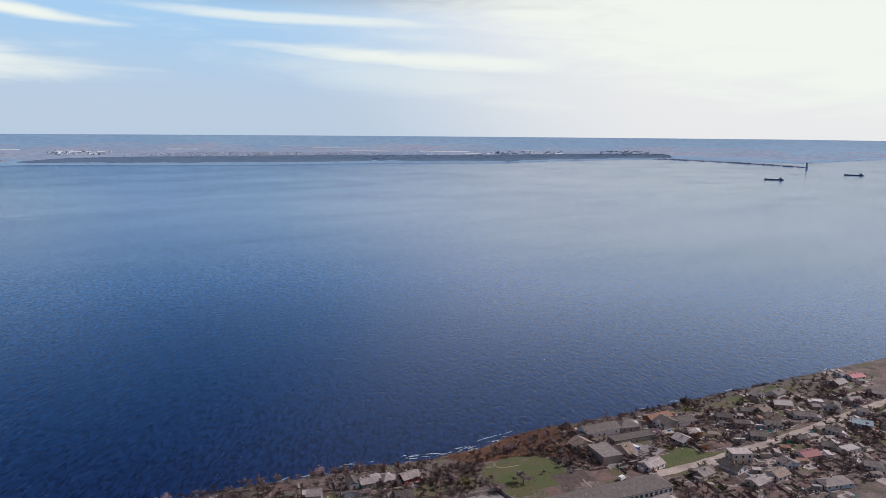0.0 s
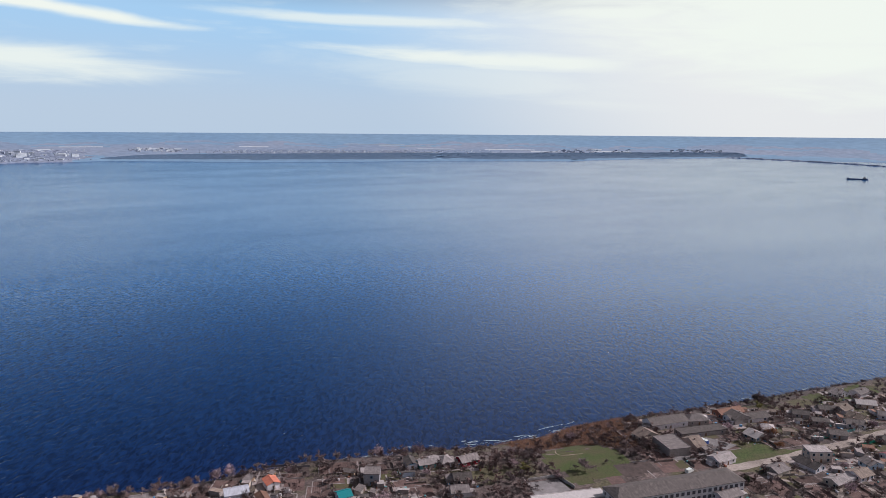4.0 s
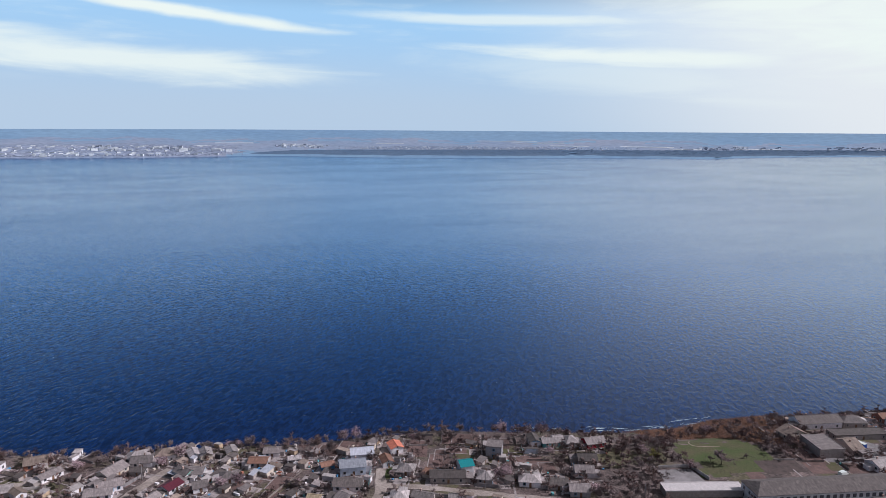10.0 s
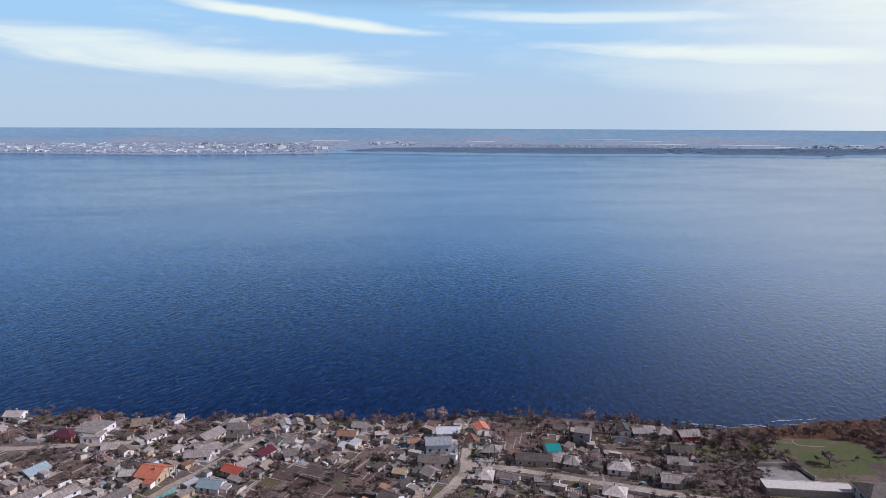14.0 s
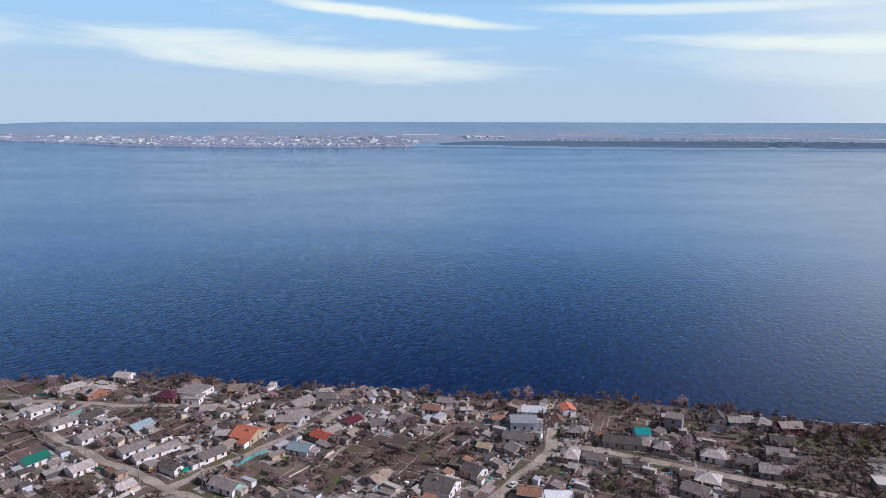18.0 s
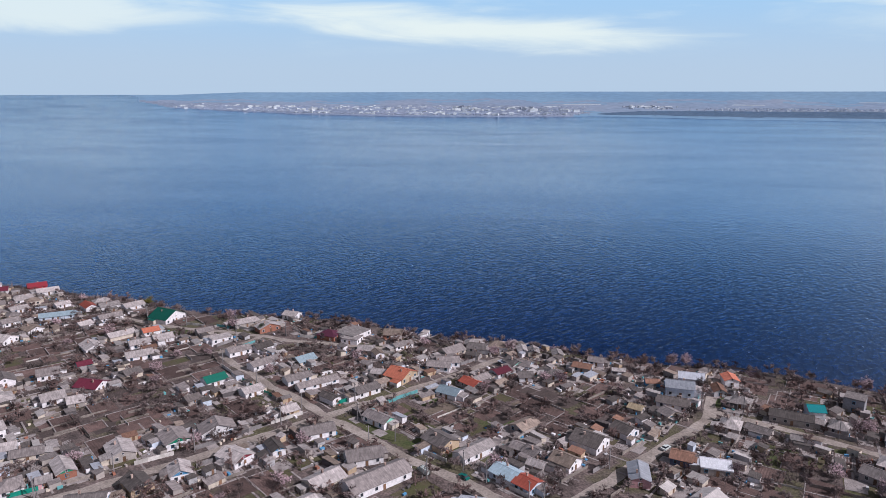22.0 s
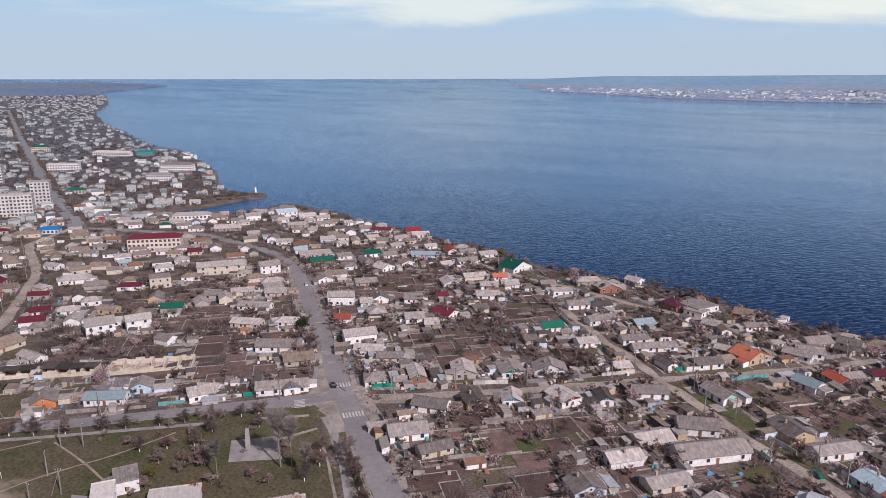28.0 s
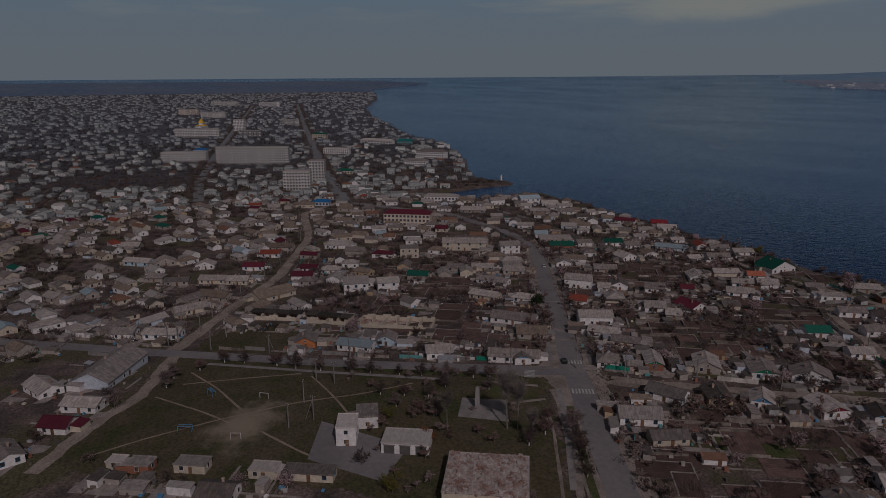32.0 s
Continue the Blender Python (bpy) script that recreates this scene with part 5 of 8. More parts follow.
def shed(x, y, heading):
    r = random.Random(int(x * 31 + y * 17))
    L, D, h = r.uniform(3, 6.5), r.uniform(2.4, 3.6), r.uniform(1.7, 2.15)
    top = new("shed")
    top.matrix_basis = pose(x, y, ground_at(x, y) - 0.05, 0, 0, heading)
    rise = r.uniform(0.25, 0.7)
    v = [(-L / 2, -D / 2, -0.3), (L / 2, -D / 2, -0.3), (L / 2, D / 2, -0.3), (-L / 2, D / 2, -0.3),
         (-L / 2, -D / 2, h), (L / 2, -D / 2, h), (L / 2, D / 2, h + rise), (-L / 2, D / 2, h + rise)]
    w = r.choice(["stone", "stone", "cream", "white", "ochre", "stone", "grey"])
    raw("wall", v, BOX, WALL[w], top)
    v = [(a * 1.12, b * 1.12, c + (-0.06 if b < 0 else 0.06)) for a, b, c in v[4:]]
    v = v + [(a, b, c + 0.12) for a, b, c in v]
    rf = r.choice(["grey", "pale", "dark", "brownpale", "brown", "palest", "dark"])
    raw("roof", v, BOX, ROOF[rf], top)
    link("door", ME_DOOR, top, L * 0.2, -D / 2 - 0.02, 0)
    TAKEN.append((x, y, L * 0.5))
    return tagged(top, f"small {WALL_WORDS.get(w, w)} shed with a {ROOF_WORDS[rf]} roof", "shed", "garden sheds")


# lean-tos, kennels, summer kitchens: too many to count
outs, ro2 = Heap(), random.Random(17)
OUT_ROOF = [ROOF[k] for k in ("grey", "pale", "palest", "dark", "brownpale", "pale", "lightmetal", "grey", "dark", "dark", "grey")]
OUT_WALL = [WALL[k] for k in ("stone", "white", "cream", "stone", "white", "grey", "bluewhite", "stone", "dark")]
for x, y, r in [q for q in TAKEN if q[0] > -640 and q[2] < 16]:
    a = radians(float(np.interp(x, [-300, -120, 0, 100], [60, 62, 72, 88])))
    for _ in range(1 if x < -330 else 3 if x < -180 else 2 if x < 180 else 0):
        b, d = ro2.uniform(0, 6.283), r + ro2.uniform(1.5, 8)
        X, Y = x + d * math.cos(b), y + d * math.sin(b)
        L, D, h = ro2.uniform(1.2, 3.4), ro2.uniform(1.0, 1.9), ro2.uniform(1.5, 2.4)
        turn = math.degrees(a) + ro2.choice((0, 90)) + ro2.uniform(-5, 5)
        mats = ro2.choice(OUT_WALL), ro2.choice(OUT_ROOF)
        if street_gap(X, Y) < 5.5 or not free(X, Y, -1.5) or inside(PARK, X, Y) or inside(MEADOW, X, Y) or float(coast_side(np.array([X]), np.array([Y]))[0]) < 20:
            continue
        m = pose(X, Y, ground_at(X, Y), 0, 0, turn)
        tilt = ro2.uniform(0.1, 0.5)
        outs.add([tuple(m @ Vector(p)) for p in box(-L, -D, -0.3, L, D, h)], BOX, mats[0])
        outs.add([tuple(m @ Vector((u * 1.1, w * 1.1, h + 0.02 + k + (tilt if w > 0 else 0)))) for k in (0, 0.1) for u, w in ((-L, -D), (L, -D), (L, D), (-L, D))], BOX, mats[1])
        TAKEN.append((X, Y, 1.0))
outs.make("outbuildings", "lean-tos and small sheds in the yards", "sheds")
SPOTS = [(x, y) for x, y, r in TAKEN if x > -480]
made = 0
for x, y in SPOTS:
    for _ in range(3):
        a, d = rng.uniform(0, 7.2), rng.uniform(9.1, 14.9)
        X, Y = x + d * math.cos(a), y + d * math.sin(a)
        head = rng.choice((62, 152, -28, 62)) + rng.uniform(-9.1, 9.1)
        if made < 240 and street_gap(X, Y) > 5 and free(X, Y, 2.2) and not inside(PARK, X, Y) and not inside(MEADOW, X, Y) and float(coast_side(np.array([X]), np.array([Y]))[0]) > 18:
            shed(X, Y, head)
            made += 1

# ---- surf along the shore ----
M_FOAM = material("sea_foam", (0.62, 0.66, 0.70), 0.9, (0.30, 0.38, 0.46), 1.2, 0.4)
rs = random.Random(77)
foam_v, foam_f = [], []


def lick(x, y, heading, L, w):
    """A ragged tongue of foam lying on the water."""
    n = max(3, int(L / 0.7))
    c, s = math.cos(heading), math.sin(heading)
    k = len(foam_v)
    bow = rs.uniform(-0.06, 0.06) * L
    for i in range(n + 1):
        u = i / n
        half = w * math.sin(math.pi * min(max(u, 0.04), 0.96)) * rs.uniform(0.25, 1.0)
        a, b = (u - 0.5) * L, bow * (1 - (2 * u - 1) ** 2) + rs.uniform(-0.25, 0.25)
        for q in (b - half, b + half):
            foam_v.append((x + a * c - q * s, y + a * s + q * c, 0.07))
    foam_f.extend((k + 2 * i, k + 2 * i + 2, k + 2 * i + 3, k + 2 * i + 1) for i in range(n))


for (ax, ay), (bx, by) in zip(COAST[2:22], COAST[3:23]):
    d = math.hypot(bx - ax, by - ay)
    nx, ny = (by - ay) / d, -(bx - ax) / d
    if ny < 0:
        nx, ny = -nx, -ny
    for _ in range(int(d / (1.9 if 20 < ax < 290 else 6.0))):
        t, out = rs.random(), 1.0 + 11 * rs.random() ** 2.2
        x, y = ax + (bx - ax) * t + nx * out, ay + (by - ay) * t + ny * out
        if noise.noise(Vector((x * 0.035, y * 0.035, 2))) < -0.12 and out > 2.5:
            continue
        lick(x, y, math.atan2(by - ay, bx - ax) + rs.uniform(-0.3, 0.3), rs.uniform(3.0, 14.0), rs.uniform(0.15, 0.55))
for _ in range(110):
    x, y = rs.uniform(-420, 420), 400 + 500 * rs.random() ** 1.5
    lick(x, y, radians(-52) + rs.uniform(-0.4, 0.4), rs.uniform(0.6, 2.0), rs.uniform(0.06, 0.15))
surf = raw("surf", foam_v, foam_f, M_FOAM)
tagged(surf, "white surf and small whitecaps on the blue water", "foam", kind="stuff")

# ---- larger buildings of the town ----
M_PANE_FAR = material("dusty_window_glass", (0.062, 0.066, 0.078), 0.25, (0.10, 0.10, 0.11), 0.5, spec=0.5)


def block(x, y, heading, L, D, floors, wall, roof, label, gable=False, name="apartment_block"):
    """A long building of several storeys: walls, roof, and a row of windows on each floor."""
    px, py, pz, s = (float(q) for q in put(x, y, ground_at(x, y)))
    top = new(name)
    top.matrix_basis = pose(px, py, pz - 0.1, 0, 0, heading) @ Matrix.Diagonal((s, s, s, 1))
    h = floors * 3.1 + 0.8
    L, D = L / 2, D / 2
    v, f = boxes([(-L, -D, -1, L, D, h)])
    raw("wall", v, f, WALL[wall], top)
    if gable:
        r = D * 0.42
        v = [(-L - 0.5, -D - 0.5, h), (L + 0.5, -D - 0.5, h), (L + 0.5, D + 0.5, h), (-L - 0.5, D + 0.5, h), (-L + D * 0.7, 0, h + r), (L - D * 0.7, 0, h + r)]
        v += [(a, b, c - 0.2) for a, b, c in v[:4]]
        f = [(0, 1, 5, 4), (1, 2, 5), (2, 3, 4, 5), (3, 0, 4), (9, 8, 7, 6), (0, 6, 7, 1), (1, 7, 8, 2), (2, 8, 9, 3), (3, 9, 6, 0)]
    else:
        v, f = boxes([(-L - 0.2, -D - 0.2, h, L + 0.2, D + 0.2, h + 0.4)])
    raw("roof", v, f, ROOF[roof], top)
    n, m = max(2, int(2 * L / 3.0)), max(1, int(2 * D / 3.4))
    bits = []
    for k in range(floors):
        z = 1.0 + 3.1 * k
        bits += [(-L + 2 * L * (i + 0.5) / n - 0.85, -D - 0.06, z, -L + 2 * L * (i + 0.5) / n + 0.85, -D + 0.02, z + 1.7) for i in range(n)]
    v, f = boxes(bits)
    tagged(raw("window_row", v, f, M_PANE_FAR, top, "rows of dark windows"), kind="stuff")
    bits = []
    for k in range(floors):
        z = 1.0 + 3.1 * k
        for sg in (-1, 1):
            X = sg * L
            bits += [(min(X - 0.02 * sg, X + 0.06 * sg), -D + 2 * D * (i + 0.5) / m - 0.6, z, max(X - 0.02 * sg, X + 0.06 * sg), -D + 2 * D * (i + 0.5) / m + 0.6, z + 1.5) for i in range(m)]
    v, f = boxes(bits)
    tagged(raw("end_window_row", v, f, M_PANE_FAR, top, "dark windows in the end walls"), kind="stuff")
    if not gable:
        for i in range(0, n, 3):
            u = -L + 2 * L * (i + 0.5) / n
            v, f = boxes([(u - 1.4, -D - 1.0, 3.2 + 3.1 * k, u + 1.4, -D, 4.2 + 3.1 * k) for k in range(floors - 1)])
            tagged(raw("balcony_stack", v, f, WALL["panel" if i % 2 else "white"], top, "stack of pale balconies"), kind="stuff")
    TAKEN.append((x, y, max(L, D)))
    return tagged(top, label, "building")


block(203, 258.5, -0.8, 69, 13, 2, "panel", "dark", "two-storey grey school with a long grey corrugated roof", True, "school")
house(152.5, 268.5, -5, 35, 8, 3.4, "f", "limed", "stone", plain=True)
block(-949, 104, 70, 94, 12, 7, "panel", "palest", "pale seven-storey apartment block with balconies")
block(-712, 122, 69, 27, 12, 6, "panel", "pale", "pale apartment block beside the avenue")
block(-740, 148, 69, 16, 12, 8, "panel", "pale", "taller pale apartment block beside the avenue")
block(-1428, 52, 74, 82, 13, 5, "panel", "palest", "pale apartment block in the far town")
block(-2968, 214, 60, 110, 14, 5, "panel", "palest", "long pale apartment block in the far town")
block(-2818, 368, 35, 100, 14, 5, "white", "palest", "long white apartment block in the far town")
block(-1530, 140, 70, 22, 14, 8, "white", "palest", "white tower block in the far town")
block(-506, 172, 60, 36, 12, 3, "beige", "maroon", "three-storey beige building with a maroon roof", True, "hostel")
block(-917, 343, 45, 42, 14, 3, "white", "grey", "white three-storey building above the bluff", True, "office_building")
block(-1012, 230, 61, 38, 12, 3, "white", "palest", "white three-storey building beside the avenue")
block(-1702, 270, 38, 48, 14, 4, "panel", "palest", "pale building beside the avenue in the far town")
block(-1010, 20, 70, 60, 12, 4, "panel", "palest", "pale four-storey apartment block")
block(-860, 300, 50, 30, 12, 2, "white", "palest", "white two-storey office building", True, "office_building")
block(-1150, 330, 40, 60, 14, 2, "white", "palest", "long white two-storey building", True, "office_building")
yard = house(233, 302, 87, 17, 14, 5, "f", "grey", "stone", plain=True)
for hx, hy, hh, hl, hd, hr in ((-258, -42, 30, 13, 9, "grey"), (-222.5, -32.5, 62, 9, 8, "maroon"), (-236.5, -27, 62, 12, 8, "pale"), (-179, -14.5, 62, 10, 8, "grey"), (-166, 10, 62, 9, 8, "dark"), (-207, -44, 25, 11, 8, "grey"), (-302, -8, 35, 17, 8, "pale"), (-313, -24, 32, 12, 8, "brownpale"), (-336, 8, 40, 18, 9, "pale")):
    if free(hx, hy, 4):
        house(hx, hy, hh, hl, hd, 2.9, "g", hr, "white")
ruined = house(-145, 74, 62, 21, 20, 4.6, "f", "pale", "cream", plain=True)
ruined["label"] = "derelict flat-roofed hall with a rubble-covered roof"
rr = random.Random(8)
heap = Heap()
for _ in range(420):
    X, Y = rr.uniform(-10, 10), rr.uniform(-9.5, 9.5)
    a, b, c = rr.uniform(0.15, 0.7), rr.uniform(0.15, 0.6), rr.uniform(0.08, 0.3)
    m = Matrix.Translation((X, Y, 4.45)) @ Euler((rr.uniform(-0.3, 0.3), rr.uniform(-0.3, 0.3), rr.uniform(0, 3))).to_matrix().to_4x4()
    heap.add([tuple(m @ Vector(p)) for p in box(-a, -b, -0.05, a, b, c)], BOX, M_RUBBLE)
rub = raw("rubble", heap.v, heap.f, heap.mats, ruined, "broken bricks and plaster on the roof")
tagged(rub, kind="stuff")

block(-1283, 259, 62, 26, 12, 3, "cream", "green", "cream three-storey building with a green roof", True, "office_building")
block(-813, 195, 60, 20, 10, 1, "cream", "green", "low shop with a bright green roof", True, "shop")
block(-1131, 373, 60, 26, 12, 2, "turq", "teal", "turquoise two-storey building above the water", True, "office_building")
block(-1382, 147, 66, 40, 12, 4, "greyblock", "pale", "grey four-storey apartment block of the far town")
block(-1132, 46, 62, 20, 12, 1, "white", "blue", "low white building with a blue roof", True, "shop")
block(-617, 127, 62, 15, 9, 1, "bluewhite", "blue", "low pale house with a bright blue roof", True, "shop")
block(-600, 236, 62, 32, 10, 2, "white", "palest", "long white building beside the creek", True, "office_building")
block(-2100, 120, 64, 70, 12, 5, "panel", "palest", "pale apartment block among far houses")
block(-2300, 60, 64, 60, 12, 5, "beige", "palest", "sand-coloured apartment block among far houses")
church = block(-1662, 69, 62, 22, 14, 2, "white", "gold", "white church with a tall golden roof", True, "church")
cv, cf = boxes([(-4, -4, 6.5, 4, 4, 13)])
raw("tower", cv, cf, WALL["white"], church)
raw("tower_roof", [(-5, -5, 13), (5, -5, 13), (5, 5, 13), (-5, 5, 13), (0, 0, 23)], [(0, 1, 4), (1, 2, 4), (2, 3, 4), (3, 0, 4), (3, 2, 1, 0)], ROOF["gold"], church, "tall golden tower roof")
FIELD = [(-905, -110), (-860, 28), (-770, 24), (-800, -130)]

# the crowd of houses of the far town
rf = random.Random(11)
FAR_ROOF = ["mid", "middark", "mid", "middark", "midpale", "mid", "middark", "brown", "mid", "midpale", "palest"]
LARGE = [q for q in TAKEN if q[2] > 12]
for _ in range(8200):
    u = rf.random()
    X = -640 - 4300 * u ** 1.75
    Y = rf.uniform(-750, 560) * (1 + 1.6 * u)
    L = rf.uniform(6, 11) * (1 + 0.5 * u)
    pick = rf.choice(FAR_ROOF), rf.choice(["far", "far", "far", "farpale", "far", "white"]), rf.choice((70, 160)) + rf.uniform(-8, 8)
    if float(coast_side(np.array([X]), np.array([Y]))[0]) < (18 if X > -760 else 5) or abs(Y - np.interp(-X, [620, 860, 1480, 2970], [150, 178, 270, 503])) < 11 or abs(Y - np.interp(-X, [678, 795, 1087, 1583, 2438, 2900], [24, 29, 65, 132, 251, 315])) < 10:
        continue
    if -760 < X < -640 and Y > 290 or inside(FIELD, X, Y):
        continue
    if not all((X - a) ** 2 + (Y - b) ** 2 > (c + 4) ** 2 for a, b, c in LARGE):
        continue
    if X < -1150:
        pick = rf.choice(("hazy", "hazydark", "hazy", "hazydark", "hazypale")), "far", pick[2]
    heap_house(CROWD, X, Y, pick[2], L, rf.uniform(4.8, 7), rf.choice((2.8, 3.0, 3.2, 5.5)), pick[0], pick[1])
for _ in range(900):
    X, Y = rf.uniform(-620, -300), rf.uniform(-420, -100)
    if free(X, Y, 6):
        TAKEN.append((X, Y, 5))
        heap_house(CROWD, X, Y, rf.choice((30, 120)) + rf.uniform(-6, 6), rf.uniform(8, 12), 7.5, 2.8, rf.choice(("grey", "dark", "brownpale", "dark", "grey", "pale")), rf.choice(["stone", "cream", "stone", "white"]))
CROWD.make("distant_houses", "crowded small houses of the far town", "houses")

# ---- the far shore ----
def by_bearing(az, r):
    a = radians(az)
    return -math.sin(a) * r, math.cos(a) * r


def shore_at(az):
    return float(np.interp(az, [p[0] for p in FAR_SHORE], [p[1] for p in FAR_SHORE]))


city = Heap()


def far_box(heap, az, more, L, D, h, mat, turn=0.0):
    X, Y = by_bearing(az, shore_at(az) + more)
    px, py, pz, s = (float(q) for q in put(X, Y, ground_at(X, Y)))
    m = pose(px, py, pz, 0, 0, turn + az) @ Matrix.Diagonal((s, s, s, 1))
    heap.add([tuple(m @ Vector(p)) for p in box(-L / 2, -D / 2, -2, L / 2, D / 2, h)], BOX, mat)


def far_clump(heap, az, more, w, h, mat):
    """A low uneven crown of woods far away."""
    X, Y = by_bearing(az, shore_at(az) + more)
    k, ring = 5, []
    for q, z in ((1.25, -1), (0.95, 0.5 * h), (0.55, 0.85 * h)):
        ring += [(w * q * math.cos(6.283 * i / k) * rf.uniform(0.7, 1.2), w * q * math.sin(6.283 * i / k) * rf.uniform(0.7, 1.2), z * rf.uniform(0.85, 1.1)) for i in range(k)]
    ring.append((0, 0, h))
    p = np.array(ring)
    a, b, c, _ = put(X + p[:, 0], Y + p[:, 1], ground_at(X, Y) + p[:, 2])
    v = list(zip(a.tolist(), b.tolist(), c.tolist()))
    f = [(a * k + i, a * k + (i + 1) % k, (a + 1) * k + (i + 1) % k, (a + 1) * k + i) for a in (0, 1) for i in range(k)] + [(2 * k + i, 2 * k + (i + 1) % k, 3 * k) for i in range(k)]
    heap.add(v, f, mat)


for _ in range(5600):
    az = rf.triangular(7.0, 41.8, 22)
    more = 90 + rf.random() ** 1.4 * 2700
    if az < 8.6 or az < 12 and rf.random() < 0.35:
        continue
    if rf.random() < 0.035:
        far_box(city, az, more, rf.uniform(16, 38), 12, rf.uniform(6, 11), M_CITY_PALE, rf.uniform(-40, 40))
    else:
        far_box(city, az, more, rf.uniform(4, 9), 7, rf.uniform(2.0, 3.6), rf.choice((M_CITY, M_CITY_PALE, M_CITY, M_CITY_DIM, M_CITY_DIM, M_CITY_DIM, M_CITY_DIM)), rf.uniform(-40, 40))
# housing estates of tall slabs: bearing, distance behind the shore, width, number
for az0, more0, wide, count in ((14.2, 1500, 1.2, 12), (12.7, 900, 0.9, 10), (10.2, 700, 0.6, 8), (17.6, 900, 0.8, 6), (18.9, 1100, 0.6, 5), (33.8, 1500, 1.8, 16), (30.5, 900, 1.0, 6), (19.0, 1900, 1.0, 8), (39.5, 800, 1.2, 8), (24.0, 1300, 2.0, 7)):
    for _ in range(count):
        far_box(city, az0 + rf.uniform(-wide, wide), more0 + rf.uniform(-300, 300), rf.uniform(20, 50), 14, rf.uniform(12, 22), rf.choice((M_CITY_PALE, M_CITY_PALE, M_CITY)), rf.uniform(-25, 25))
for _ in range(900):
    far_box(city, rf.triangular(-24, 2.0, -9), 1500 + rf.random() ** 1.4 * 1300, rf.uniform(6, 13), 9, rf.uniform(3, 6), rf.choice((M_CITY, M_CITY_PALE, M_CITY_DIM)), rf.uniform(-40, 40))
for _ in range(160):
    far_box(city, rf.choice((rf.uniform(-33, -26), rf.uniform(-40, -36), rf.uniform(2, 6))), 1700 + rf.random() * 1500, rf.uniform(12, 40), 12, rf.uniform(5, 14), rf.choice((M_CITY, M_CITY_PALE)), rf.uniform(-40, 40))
city.make("far_city", "city blocks on the far shore, painted in haze-blue tones", "city")
# long pale sheds and glasshouses among the fields
for az, more, L in ((19.3, 2500, 260), (11.6, 2700, 150), (4.0, 2900, 420), (-3, 4200, 330), (-12.5, 6200, 900), (-15, 4900, 700), (-17.5, 3300, 420), (-23.5, 3200, 560), (-26.4, 2300, 300), (-31.5, 2300, 420), (-30.3, 3500, 160), (9.2, 3900, 420)):
    X, Y = by_bearing(az, shore_at(az) + more)
    px, py, pz, s = (float(q) for q in put(X, Y, ground_at(X, Y)))
    c, q = math.cos(radians(az)), math.sin(radians(az))
    v = []
    for lift in (-1.0, 2.5):
        for a, b in ((-1, -1), (1, -1), (1, 1), (-1, 1)):
            v.append(tuple(float(k) for k in put(X + a * L / 2 * c - b * 110 * q, Y + a * L / 2 * q + b * 110 * c, ground_at(X, Y) + lift)[:3]))
    ob = raw("glasshouse", v, BOX, M_CITY_PALE)
    tagged(ob, "long white glasshouse among far fields", "greenhouse", "glasshouses")
woods = Heap()
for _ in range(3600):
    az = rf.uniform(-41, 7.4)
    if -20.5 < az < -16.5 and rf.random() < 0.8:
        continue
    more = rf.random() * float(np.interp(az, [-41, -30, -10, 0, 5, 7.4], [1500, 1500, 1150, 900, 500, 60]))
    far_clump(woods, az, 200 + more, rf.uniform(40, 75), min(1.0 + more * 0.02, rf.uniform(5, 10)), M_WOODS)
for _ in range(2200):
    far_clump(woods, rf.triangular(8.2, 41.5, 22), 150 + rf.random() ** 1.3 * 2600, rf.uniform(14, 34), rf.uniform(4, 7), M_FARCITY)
SPIT = [(4031, 5036), (4242, 4852), (4266, 4247), (4248, 3831), (4170, 3552), (4150, 3404), (4185, 3402)]
for (ax, ay), (bx, by) in zip(SPIT, SPIT[1:]):
    n = int(math.hypot(bx - ax, by - ay) / 16)
    for i in range(n):
        X, Y = ax + (bx - ax) * i / n, ay + (by - ay) * i / n
        px, py, pz, s = (float(q) for q in put(X, Y, 0))
        w, h = 24, (2 if rf.random() < 0.5 else rf.uniform(3, 8))
        v = [(px + s * w * q * math.cos(1.0472 * k) * rf.uniform(0.8, 1.2), py + s * w * q * math.sin(1.0472 * k) * rf.uniform(0.8, 1.2), pz + s * z) for q, z in ((1, -2), (0.8, h * 0.6), (0.4, h)) for k in range(6)]
        f = [(a * 6 + k, a * 6 + (k + 1) % 6, (a + 1) * 6 + (k + 1) % 6, (a + 1) * 6 + k) for a in (0, 1) for k in range(6)] + [tuple(range(12, 18))]
        woods.add(v, f, M_FARCITY)
px, py, pz, s = (float(q) for q in put(*SPIT[-1], 0))
beacon = new("lighthouse")
beacon.matrix_basis = pose(px, py, pz) @ Matrix.Diagonal((s, s, s, 1))
link("tower", stack("tower", [(7, -1), (5, 4), (4, 26), (5.5, 26), (5.5, 27.5)], M_CITY_DIM), beacon, 0, 0, 0)
link("lantern", stack("lantern", [(3.4, 27.5), (3.4, 31), (0.3, 34)], M_CITY), beacon, 0, 0, 0)
tagged(beacon, "slim grey lighthouse at the tip of the spit", "lighthouse")
woods.make("far_woods", "wood along the far shore with haze painted into its blue", "trees")


